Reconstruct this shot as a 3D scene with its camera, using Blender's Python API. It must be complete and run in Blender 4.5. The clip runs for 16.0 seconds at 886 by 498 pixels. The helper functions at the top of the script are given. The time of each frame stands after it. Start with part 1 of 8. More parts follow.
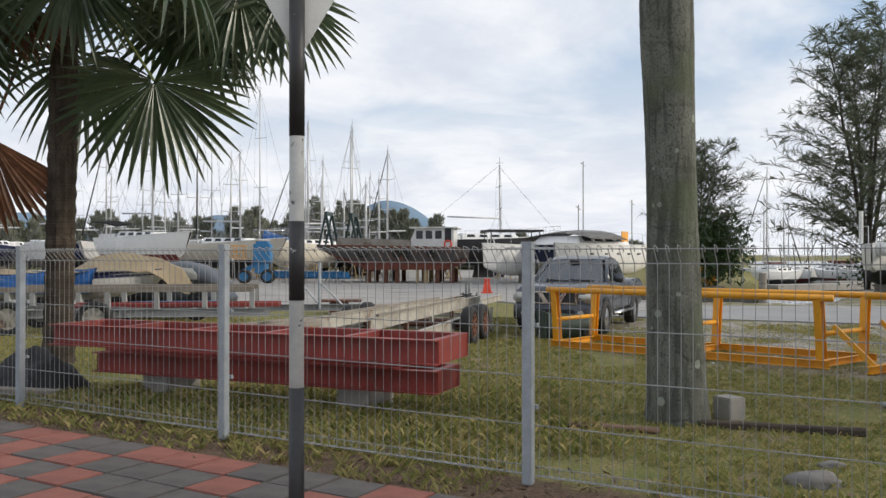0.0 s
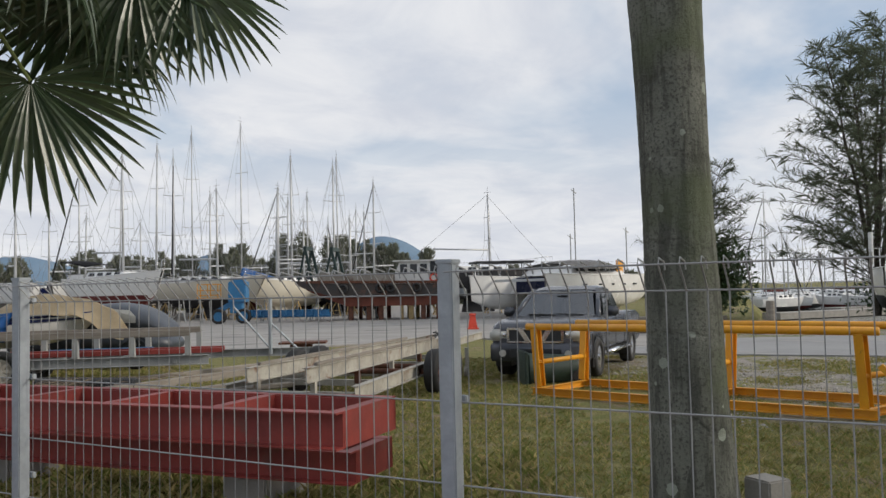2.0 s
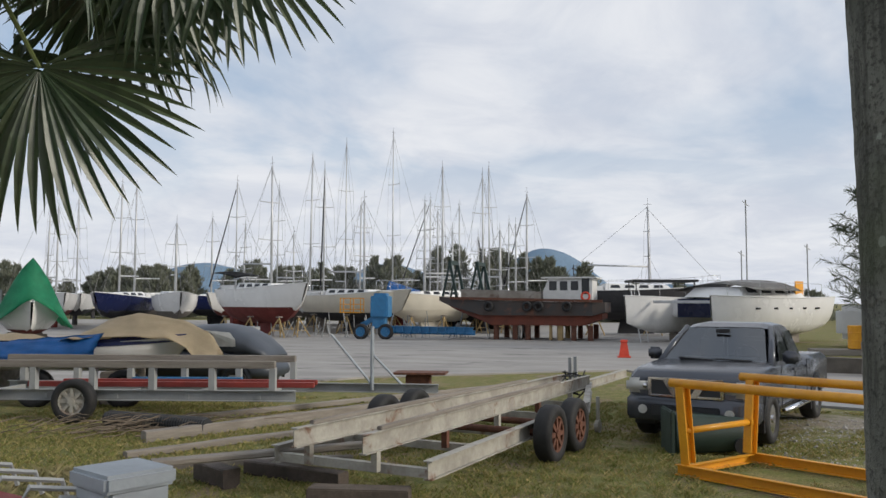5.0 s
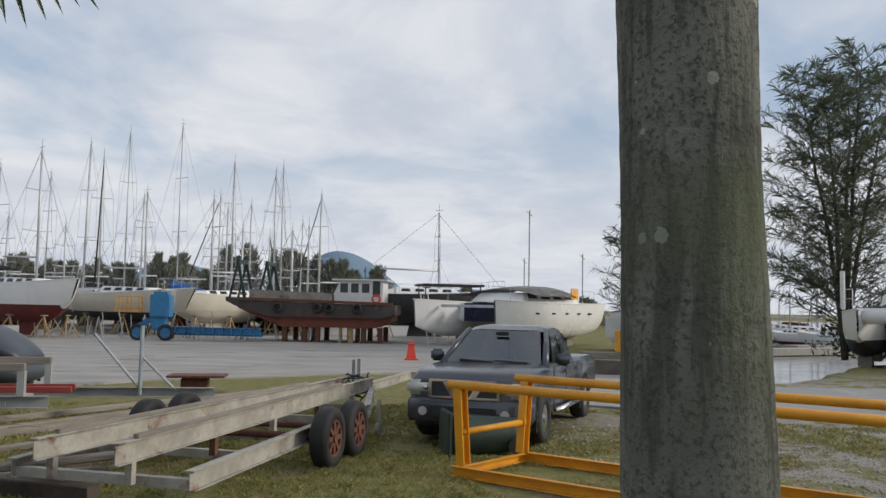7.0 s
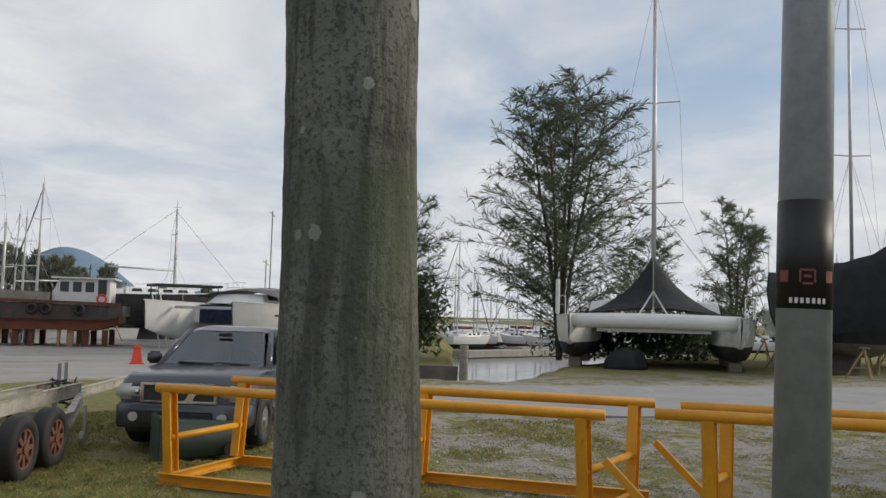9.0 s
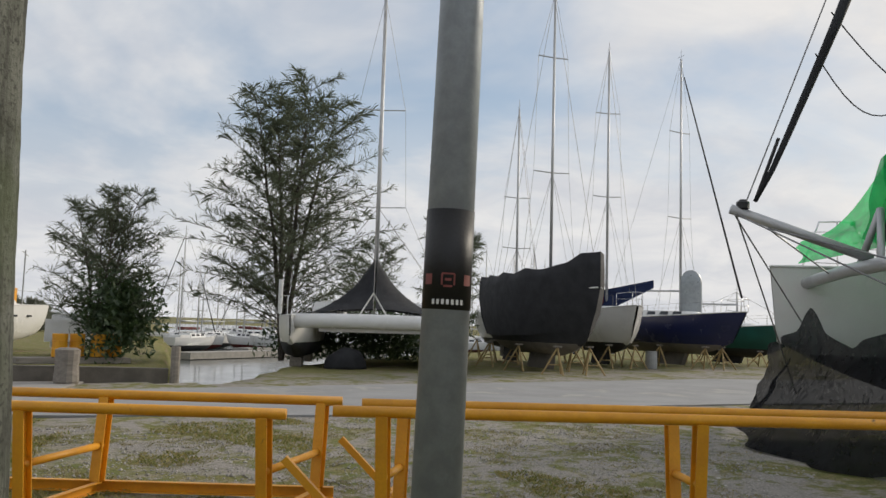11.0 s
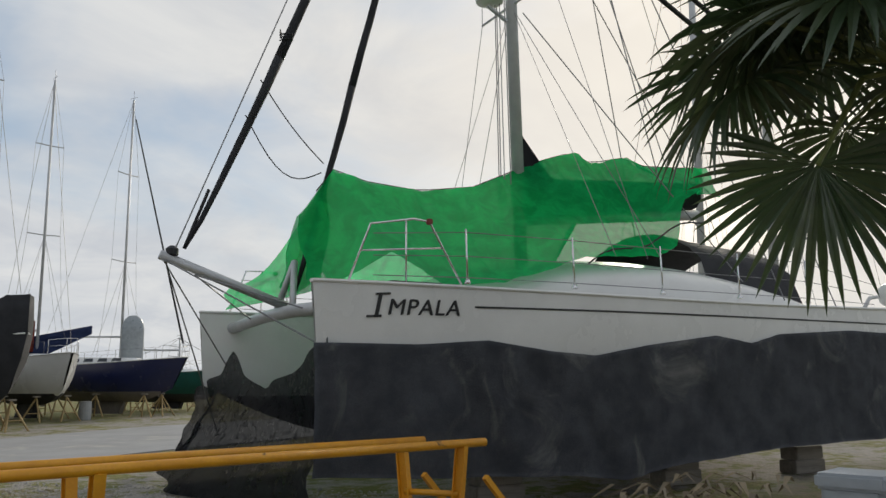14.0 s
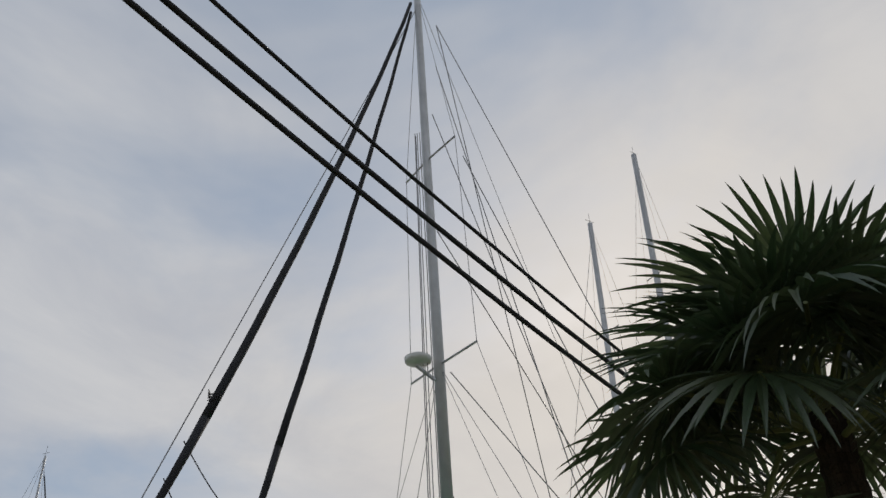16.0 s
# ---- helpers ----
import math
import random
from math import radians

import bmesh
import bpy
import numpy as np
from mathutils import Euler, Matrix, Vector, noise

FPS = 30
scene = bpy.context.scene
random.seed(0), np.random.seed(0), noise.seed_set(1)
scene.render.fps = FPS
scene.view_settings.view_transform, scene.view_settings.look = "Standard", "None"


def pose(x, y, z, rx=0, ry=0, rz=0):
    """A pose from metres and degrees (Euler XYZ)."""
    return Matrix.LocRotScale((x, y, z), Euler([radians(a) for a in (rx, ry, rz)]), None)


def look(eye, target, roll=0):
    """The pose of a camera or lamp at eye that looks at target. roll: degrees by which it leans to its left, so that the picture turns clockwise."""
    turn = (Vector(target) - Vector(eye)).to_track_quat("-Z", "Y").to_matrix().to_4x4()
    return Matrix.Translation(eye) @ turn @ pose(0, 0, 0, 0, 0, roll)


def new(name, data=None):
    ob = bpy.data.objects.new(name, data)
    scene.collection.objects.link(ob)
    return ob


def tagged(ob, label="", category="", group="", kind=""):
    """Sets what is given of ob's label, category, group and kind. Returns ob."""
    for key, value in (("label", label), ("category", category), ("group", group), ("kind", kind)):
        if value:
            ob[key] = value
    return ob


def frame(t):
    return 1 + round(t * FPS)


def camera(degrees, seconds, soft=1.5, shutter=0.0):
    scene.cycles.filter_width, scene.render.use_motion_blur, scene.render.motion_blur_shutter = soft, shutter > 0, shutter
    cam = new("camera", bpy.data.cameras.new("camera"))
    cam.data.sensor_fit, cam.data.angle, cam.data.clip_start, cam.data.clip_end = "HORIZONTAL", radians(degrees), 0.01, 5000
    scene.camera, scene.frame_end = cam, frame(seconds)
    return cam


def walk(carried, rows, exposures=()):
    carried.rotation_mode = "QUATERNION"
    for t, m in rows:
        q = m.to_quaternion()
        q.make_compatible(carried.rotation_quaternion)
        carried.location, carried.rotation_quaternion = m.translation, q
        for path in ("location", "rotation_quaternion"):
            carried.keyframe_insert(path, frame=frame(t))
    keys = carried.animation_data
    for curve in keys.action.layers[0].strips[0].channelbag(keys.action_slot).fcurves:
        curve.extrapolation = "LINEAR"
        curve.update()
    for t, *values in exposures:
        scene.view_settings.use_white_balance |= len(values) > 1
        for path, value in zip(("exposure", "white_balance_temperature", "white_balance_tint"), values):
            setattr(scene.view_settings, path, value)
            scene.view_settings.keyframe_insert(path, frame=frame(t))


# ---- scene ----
cam = camera(56.3, 16.0)
METRES, EYE, TILT, LEAN, TURN = 7.3, 1.7, 0.4, 0.0, 0.0
ROWS = [
    (0.0, 0.0, 0.0, 0.0, 0.0, 0.0, -0.0),
    (0.5, 0.0202, 0.0908, -0.0047, -0.83, 0.11, -0.33),
    (1.0, 0.0432, 0.1764, -0.0087, -1.77, 0.85, -0.45),
    (1.5, 0.0652, 0.2554, -0.0067, -1.67, 2.16, -0.48),
    (2.0, 0.0801, 0.3336, -0.0072, -0.27, 2.39, 1.28),
    (2.5, 0.1089, 0.4116, 0.004, 7.53, 3.3, 1.12),
    (3.0, 0.1225, 0.4776, 0.0303, 9.51, 3.27, 1.05),
    (3.5, 0.141, 0.5421, 0.0352, 10.51, 3.32, 1.22),
    (6.0, 0.1606, 0.7606, 0.0315, 9.39, 3.34, -1.66),
    (6.5, 0.1645, 0.7596, 0.0303, 4.14, 3.53, -1.32),
    (7.0, 0.1747, 0.7604, 0.0283, -3.31, 3.66, -1.09),
    (7.5, 0.181, 0.759, 0.0268, -10.05, 3.93, -0.92),
    (8.0, 0.189, 0.7606, 0.026, -14.59, 4.13, -1.08),
    (10.5, 0.2594, 0.7173, 0.0256, -32.4, 4.64, -2.07),
    (11.0, 0.2656, 0.7105, 0.0263, -38.93, 4.92, -1.96),
    (11.5, 0.269, 0.6993, 0.0273, -45.45, 5.24, -1.86),
    (12.0, 0.2709, 0.6873, 0.0277, -51.86, 5.44, -1.44),
    (12.5, 0.2756, 0.6776, 0.0274, -58.69, 5.71, -1.03),
    (13.0, 0.2792, 0.6682, 0.0261, -65.57, 5.99, -0.56),
    (13.5, 0.2824, 0.6629, 0.0247, -71.18, 6.9, -0.45),
    (14.0, 0.2847, 0.6592, 0.025, -75.53, 8.73, -0.03),
    (14.5, 0.2857, 0.6579, 0.0306, -78.75, 14.41, 0.47),
    (15.0, 0.2826, 0.6588, 0.0345, -80.13, 20.62, 1.05),
    (15.5, 0.2793, 0.6589, 0.0434, -80.13, 27.02, 1.49),
    (16.0, 0.2766, 0.6583, 0.0519, -79.96, 32.42, 1.88),
]
walk(cam, [(t, pose(0, 0, EYE, TILT, LEAN, TURN) @ pose(METRES * x, METRES * y, METRES * z, 90 + pitch, roll, yaw)) for t, x, y, z, yaw, pitch, roll in ROWS],
     exposures=[(0.0, 0.15, 6700, 10), (0.8, 0.10, 6700, 10), (1.6, -0.10, 6700, 10), (3.5, -0.05, 6650, 10), (6.0, -0.15, 6550, 10), (8.0, -0.2, 6650, 10), (10.5, -0.15, 6950, 10), (11.5, -0.18, 6950, 10), (12.5, -0.30, 6950, 10), (13.5, -0.32, 6850, 8), (14.5, -0.25, 6750, 8), (15.0, -0.4, 6700, 8), (16.0, -0.65, 6600, 10)])

# ---- world and sun: a low sun behind thin broken cloud ----
SUN_YAW, SUN_ELEV = 97.0, 22.0   # degrees clockwise from +y, and above the horizon
sun_dir = Vector((math.sin(radians(SUN_YAW)) * math.cos(radians(SUN_ELEV)), math.cos(radians(SUN_YAW)) * math.cos(radians(SUN_ELEV)), math.sin(radians(SUN_ELEV))))


def link(nt, a, b):
    nt.links.new(a, b)


def math_node(nt, op, a, b=None, clamp=False):
    n = nt.nodes.new("ShaderNodeMath")
    n.operation, n.use_clamp = op, clamp
    for i, v in enumerate((a, b)):
        if v is None:
            continue
        if isinstance(v, (int, float)):
            n.inputs[i].default_value = v
        else:
            link(nt, v, n.inputs[i])
    return n.outputs[0]


def mix_node(nt, fac, a, b, blend="MIX"):
    n = nt.nodes.new("ShaderNodeMix")
    n.data_type, n.blend_type = "RGBA", blend
    for sock, v in ((n.inputs[0], fac), (n.inputs[6], a), (n.inputs[7], b)):
        if isinstance(v, (int, float)):
            sock.default_value = v
        elif isinstance(v, (tuple, list)):
            sock.default_value = (*v[:3], 1)
        else:
            link(nt, v, sock)
    return n.outputs[2]


def noise_node(nt, vec, scale, detail=4, rough=0.55, distortion=0.0):
    n = nt.nodes.new("ShaderNodeTexNoise")
    n.inputs["Scale"].default_value = scale
    n.inputs["Detail"].default_value = detail
    n.inputs["Roughness"].default_value = rough
    n.inputs["Distortion"].default_value = distortion
    if vec is not None:
        link(nt, vec, n.inputs["Vector"])
    return n.outputs["Fac"]


def range_node(nt, v, a, b, c=0.0, d=1.0):
    n = nt.nodes.new("ShaderNodeMapRange")
    n.interpolation_type = "SMOOTHSTEP"
    link(nt, v, n.inputs[0])
    for i, x in enumerate((a, b, c, d)):
        n.inputs[i + 1].default_value = x
    return n.outputs[0]


world = bpy.data.worlds.new("sky")
scene.world = world
world.use_nodes = True
wt = world.node_tree
wt.nodes.clear()
sky = wt.nodes.new("ShaderNodeTexSky")
sky.sky_type, sky.sun_disc = "NISHITA", False
sky.sun_elevation, sky.sun_rotation = radians(SUN_ELEV), radians(SUN_YAW)
sky.air_density, sky.dust_density, sky.ozone_density = 1.0, 1.5, 1.5
tc = wt.nodes.new("ShaderNodeTexCoord")
sep = wt.nodes.new("ShaderNodeSeparateXYZ")
link(wt, tc.outputs["Generated"], sep.inputs[0])
zz = math_node(wt, "ADD", math_node(wt, "MAXIMUM", sep.outputs[2], 0.0), 0.22)
comb = wt.nodes.new("ShaderNodeCombineXYZ")
link(wt, math_node(wt, "DIVIDE", sep.outputs[0], zz), comb.inputs[0])
link(wt, math_node(wt, "DIVIDE", sep.outputs[1], zz), comb.inputs[1])
big = noise_node(wt, comb.outputs[0], 0.9, 6, 0.55, 0.4)
small = noise_node(wt, comb.outputs[0], 2.6, 6, 0.6, 0.6)
cover = range_node(wt, big, 0.30, 0.56)
cover = math_node(wt, "MAXIMUM", cover, range_node(wt, sep.outputs[2], 0.30, 0.05))
shade = range_node(wt, small, 0.25, 0.75)
dot = wt.nodes.new("ShaderNodeVectorMath")
dot.operation = "DOT_PRODUCT"
link(wt, tc.outputs["Generated"], dot.inputs[0])
dot.inputs[1].default_value = sun_dir
glow = math_node(wt, "POWER", math_node(wt, "MAXIMUM", dot.outputs["Value"], 0.0), 9.0)
cloud = mix_node(wt, shade, (0.60, 0.645, 0.735), (0.79, 0.815, 0.86))
cloud = mix_node(wt, math_node(wt, "MULTIPLY", glow, 0.55), cloud, (1.25, 1.12, 0.95))
blue = mix_node(wt, 1.0, sky.outputs[0], (0.10, 0.10, 0.10), "MULTIPLY")
blue = mix_node(wt, 0.5, blue, (0.46, 0.62, 0.85))
both = mix_node(wt, cover, blue, cloud)
bg = wt.nodes.new("ShaderNodeBackground")
link(wt, both, bg.inputs[0])
bg.inputs[1].default_value = 1.10
wo = wt.nodes.new("ShaderNodeOutputWorld")
link(wt, bg.outputs[0], wo.inputs[0])

sun = new("sun", bpy.data.lights.new("sun", "SUN"))
sun.data.energy, sun.data.angle, sun.data.color = 2.6, radians(14), (1.0, 0.93, 0.82)
sun.matrix_world = look(sun_dir * 50, (0, 0, 0))


# ---- materials ----
def material(name, col, col2=None, rough=0.6, metal=0.0, scale=3.0, fine=40.0, bump=0.15, vary=0.12, stain=None, stain_at=(0.55, 0.75), stain_scale=1.2, spec=0.5, island=0.0, stretch=(1, 1, 1), alpha=1.0, transmit=0.0):
    m = bpy.data.materials.new(name)
    m.use_nodes = True
    nt = m.node_tree
    b = nt.nodes["Principled BSDF"]
    c = nt.nodes.new("ShaderNodeTexCoord")
    mp = nt.nodes.new("ShaderNodeMapping")
    mp.inputs["Scale"].default_value = stretch
    link(nt, c.outputs["Object"], mp.inputs[0])
    v = mp.outputs[0]
    n1, n2 = noise_node(nt, v, scale, 5, 0.6), noise_node(nt, v, fine, 4, 0.6)
    col2 = col2 or tuple(min(1, x * (1 - 2.2 * vary)) for x in col)
    out = mix_node(nt, range_node(nt, n1, 0.3, 0.7), col, col2)
    out = mix_node(nt, math_node(nt, "MULTIPLY", range_node(nt, n2, 0.3, 0.7), vary * 2), out, tuple(x * 0.62 for x in col))
    oi = nt.nodes.new("ShaderNodeObjectInfo")
    rnd = oi.outputs["Random"]
    if island:
        ge = nt.nodes.new("ShaderNodeNewGeometry")
        rnd = ge.outputs["Random Per Island"]
    amt = island or 0.12
    out = mix_node(nt, math_node(nt, "MULTIPLY", rnd, amt), out, tuple(x * 0.35 for x in col))
    ro = math_node(nt, "ADD", math_node(nt, "MULTIPLY", n1, 0.25), rough - 0.12, True)
    if stain:
        n3 = noise_node(nt, v, stain_scale, 6, 0.65, 0.8)
        f = range_node(nt, n3, *stain_at)
        out = mix_node(nt, f, out, stain)
        ro = math_node(nt, "MAXIMUM", ro, math_node(nt, "MULTIPLY", f, 0.85))
        link(nt, math_node(nt, "MULTIPLY", math_node(nt, "SUBTRACT", 1.0, f), metal), b.inputs["Metallic"])
    else:
        b.inputs["Metallic"].default_value = metal
    link(nt, out, b.inputs["Base Color"])
    link(nt, ro, b.inputs["Roughness"])
    b.inputs["Specular IOR Level"].default_value = spec
    b.inputs["Alpha"].default_value = alpha
    b.inputs["Transmission Weight"].default_value = transmit
    if bump:
        bn = nt.nodes.new("ShaderNodeBump")
        bn.inputs["Strength"].default_value, bn.inputs["Distance"].default_value = bump, 0.02
        link(nt, math_node(nt, "ADD", n1, math_node(nt, "MULTIPLY", n2, 0.6)), bn.inputs["Height"])
        link(nt, bn.outputs[0], b.inputs["Normal"])
    return m


def thin_cloth(name, col, see, scale=2.0):
    """Woven netting: part of the light passes, part goes straight through the mesh."""
    m = bpy.data.materials.new(name)
    m.use_nodes = True
    nt = m.node_tree
    nt.nodes.clear()
    c = nt.nodes.new("ShaderNodeTexCoord")
    n1, n2 = noise_node(nt, c.outputs["Object"], scale, 5, 0.6, 0.7), noise_node(nt, c.outputs["Object"], scale * 6, 4, 0.6)
    colour = mix_node(nt, range_node(nt, n1, 0.35, 0.65), col, tuple(x * 0.70 for x in col))
    d, t, p = (nt.nodes.new("ShaderNodeBsdf" + k) for k in ("Diffuse", "Translucent", "Transparent"))
    link(nt, colour, d.inputs[0])
    link(nt, colour, t.inputs[0])
    m1, m2 = nt.nodes.new("ShaderNodeMixShader"), nt.nodes.new("ShaderNodeMixShader")
    m1.inputs[0].default_value = 0.64
    link(nt, d.outputs[0], m1.inputs[1])
    link(nt, t.outputs[0], m1.inputs[2])
    link(nt, math_node(nt, "ADD", math_node(nt, "MULTIPLY", n2, 0.2), see - 0.1, True), m2.inputs[0])
    link(nt, m1.outputs[0], m2.inputs[1])
    link(nt, p.outputs[0], m2.inputs[2])
    o = nt.nodes.new("ShaderNodeOutputMaterial")
    link(nt, m2.outputs[0], o.inputs[0])
    return m


def leafy(name, col, col2, through_light=0.35, rough=0.5, gloss=0.06):
    m = bpy.data.materials.new(name)
    m.use_nodes = True
    nt = m.node_tree
    nt.nodes.clear()
    ge = nt.nodes.new("ShaderNodeNewGeometry")
    c = nt.nodes.new("ShaderNodeTexCoord")
    n1 = noise_node(nt, c.outputs["Object"], 5.0, 3)
    colour = mix_node(nt, ge.outputs["Random Per Island"], col, col2)
    colour = mix_node(nt, math_node(nt, "MULTIPLY", range_node(nt, n1, 0.35, 0.75), 0.5), colour, tuple(x * 0.45 for x in col))
    d, t, g = (nt.nodes.new("ShaderNodeBsdf" + k) for k in ("Diffuse", "Translucent", "Glossy"))
    link(nt, colour, d.inputs[0])
    link(nt, colour, t.inputs[0])
    g.inputs["Roughness"].default_value = rough
    m1, m2 = nt.nodes.new("ShaderNodeMixShader"), nt.nodes.new("ShaderNodeMixShader")
    m1.inputs[0].default_value = through_light
    link(nt, d.outputs[0], m1.inputs[1])
    link(nt, t.outputs[0], m1.inputs[2])
    m2.inputs[0].default_value = gloss
    link(nt, m1.outputs[0], m2.inputs[1])
    link(nt, g.outputs[0], m2.inputs[2])
    o = nt.nodes.new("ShaderNodeOutputMaterial")
    link(nt, m2.outputs[0], o.inputs[0])
    return m


GALV = material("galvanised", (0.40, 0.44, 0.48), rough=0.5, metal=0.35, scale=6, vary=0.1, stain=(0.24, 0.22, 0.2), stain_at=(0.68, 0.85))
WIRE = material("galvanised_wire", (0.40, 0.41, 0.41), rough=0.55, metal=0.3, bump=0)
RED = material("red_oxide_paint", (0.31, 0.045, 0.034), (0.20, 0.032, 0.028), rough=0.55, scale=2.5, stain=(0.16, 0.07, 0.05), stain_at=(0.58, 0.8), stain_scale=2.5)
YELLOW = material("yellow_paint", (0.78, 0.36, 0.018), (0.66, 0.28, 0.015), rough=0.42, scale=3, stain=(0.10, 0.055, 0.03), stain_at=(0.66, 0.76), stain_scale=4.0)
WHITE_STEEL = material("weathered_white_steel", (0.46, 0.44, 0.39), (0.27, 0.25, 0.215), rough=0.7, scale=3.5, fine=25, vary=0.2, stain=(0.17, 0.085, 0.05), stain_at=(0.55, 0.70), stain_scale=2.6)
GREY_STEEL = material("weathered_grey_steel", (0.36, 0.37, 0.37), (0.27, 0.28, 0.28), rough=0.6, scale=2, stain=(0.2, 0.12, 0.08), stain_at=(0.64, 0.8), stain_scale=2.5)
TIMBER = material("weathered_timber", (0.30, 0.27, 0.235), (0.19, 0.165, 0.14), rough=0.85, scale=2.5, fine=30, bump=0.5, stretch=(0.5, 5, 5), vary=0.25, stain=(0.09, 0.075, 0.06), stain_at=(0.60, 0.8), stain_scale=1.6)
TIMBER2 = material("stand_timber", (0.46, 0.33, 0.15), (0.32, 0.23, 0.11), rough=0.8, scale=3, vary=0.2)
RUBBER = material("black_rubber", (0.018, 0.018, 0.019), rough=0.75, scale=8, stain=(0.06, 0.05, 0.04), stain_at=(0.6, 0.85))
RUST = material("rusty_steel", (0.17, 0.065, 0.035), (0.09, 0.04, 0.028), rough=0.8, scale=8, bump=0.3, vary=0.2)
BLACK = material("black_paint", (0.015, 0.015, 0.017), rough=0.5, scale=6)
WHITE = material("white_paint", (0.72, 0.72, 0.70), rough=0.45, scale=4, vary=0.06, stain=(0.40, 0.37, 0.32), stain_at=(0.66, 0.85), stain_scale=1.2)
GEL = material("white_gelcoat", (0.76, 0.76, 0.75), (0.68, 0.68, 0.67), rough=0.25, scale=0.8, vary=0.04, bump=0.02, stain=(0.5, 0.48, 0.43), stain_at=(0.68, 0.9), stain_scale=0.8)
CREAM = material("cream_gelcoat", (0.66, 0.62, 0.52), (0.58, 0.54, 0.45), rough=0.35, scale=0.8, vary=0.06, bump=0.02)
NAVY = material("navy_gelcoat", (0.012, 0.018, 0.07), rough=0.25, scale=1, vary=0.06, bump=0.02)
REDBOT = material("red_antifouling", (0.16, 0.025, 0.02), rough=0.75, scale=2, vary=0.15)
DARKBOT = material("dark_antifouling", (0.035, 0.035, 0.04), rough=0.8, scale=2, vary=0.15)
GREYBOT = material("grey_antifouling", (0.20, 0.18, 0.16), (0.13, 0.12, 0.11), rough=0.8, scale=1.5, vary=0.2)
GLASS_DARK = material("dark_window", (0.02, 0.024, 0.03), rough=0.12, bump=0, vary=0.02)
ALU = material("mast_aluminium", (0.55, 0.56, 0.57), (0.45, 0.46, 0.47), rough=0.45, metal=0.4, scale=2, bump=0.02)
ROPE = material("dark_rope", (0.03, 0.03, 0.035), rough=0.8, bump=0)
STAY = material("stainless_wire", (0.25, 0.25, 0.26), rough=0.5, metal=0.5, bump=0)
BLUE = material("blue_paint", (0.03, 0.20, 0.42), (0.025, 0.15, 0.32), rough=0.45, scale=2, stain=(0.09, 0.06, 0.05), stain_at=(0.62, 0.8), stain_scale=1.5)
BLUETARP = material("blue_tarpaulin", (0.015, 0.16, 0.50), rough=0.5, scale=3, bump=0.5)
CREAMTARP = material("cream_tarpaulin", (0.58, 0.48, 0.33), (0.46, 0.38, 0.26), rough=0.7, scale=2, bump=0.6)
DARKTARP = material("black_shade_cloth", (0.022, 0.023, 0.028), (0.014, 0.015, 0.018), rough=0.85, scale=2, bump=0.5, stain=(0.10, 0.10, 0.11), stain_at=(0.66, 0.9), stain_scale=1.0)
GREYCLOTH = material("charcoal_tarpaulin", (0.130, 0.138, 0.158), (0.070, 0.075, 0.090), rough=0.85, scale=2.2, fine=45, bump=1.0, vary=0.3, stain=(0.30, 0.30, 0.29), stain_at=(0.54, 0.76), stain_scale=0.75)
GREENNET = thin_cloth("green_shade_net", (0.012, 0.58, 0.17), 0.15)
BLACKNET = thin_cloth("black_shade_net", (0.060, 0.062, 0.070), 0.12)
GREENTARP = material("green_tarpaulin", (0.02, 0.33, 0.16), rough=0.6, scale=2, bump=0.5)
CONCRETE = material("concrete", (0.34, 0.32, 0.29), (0.25, 0.24, 0.22), rough=0.85, scale=2, bump=0.3, vary=0.15)
ORANGE = material("orange_plastic", (0.75, 0.07, 0.03), rough=0.5, bump=0)
CARPAINT = material("charcoal_car_paint", (0.085, 0.092, 0.108), rough=0.22, metal=0.45, scale=1, bump=0, vary=0.04, stain=(0.13, 0.12, 0.10), stain_at=(0.7, 0.95))
CARGREY = material("dull_grey_car_paint", (0.055, 0.066, 0.085), rough=0.45, scale=1, bump=0)
PLASTIC = material("dark_plastic", (0.025, 0.027, 0.03), rough=0.55, bump=0.05)
CHROME = material("chrome", (0.75, 0.75, 0.76), rough=0.15, metal=1.0, bump=0, vary=0.02)
LAMPGLASS = material("headlamp_glass", (0.60, 0.60, 0.56), rough=0.15, bump=0)
BINGREEN = material("dark_green_bin_plastic", (0.035, 0.06, 0.05), rough=0.5, scale=3)
PALMGREEN = leafy("palm_leaf", (0.036, 0.072, 0.026), (0.075, 0.105, 0.042), 0.3, 0.42, 0.10)
PALMDRY = leafy("dry_palm_leaf", (0.20, 0.09, 0.05), (0.12, 0.06, 0.035), 0.2, gloss=0.02)
CASUARINA = leafy("casuarina_needles", (0.10, 0.125, 0.08), (0.16, 0.18, 0.115), 0.45, gloss=0.02)
BUSHGREEN = leafy("bush_leaf", (0.030, 0.065, 0.020), (0.06, 0.10, 0.03), 0.3)
GRASSBLADE = leafy("grass_blade", (0.22, 0.27, 0.07), (0.56, 0.45, 0.22), 0.35, gloss=0.02)
# leaf green paled and greyed, so haze over the far woods is painted in
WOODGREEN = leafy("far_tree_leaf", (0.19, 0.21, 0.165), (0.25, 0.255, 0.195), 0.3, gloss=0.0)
# forest on the hills; the blue of distance haze is put into its colour
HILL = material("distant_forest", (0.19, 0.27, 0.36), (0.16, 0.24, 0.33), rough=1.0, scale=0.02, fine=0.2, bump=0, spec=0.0)


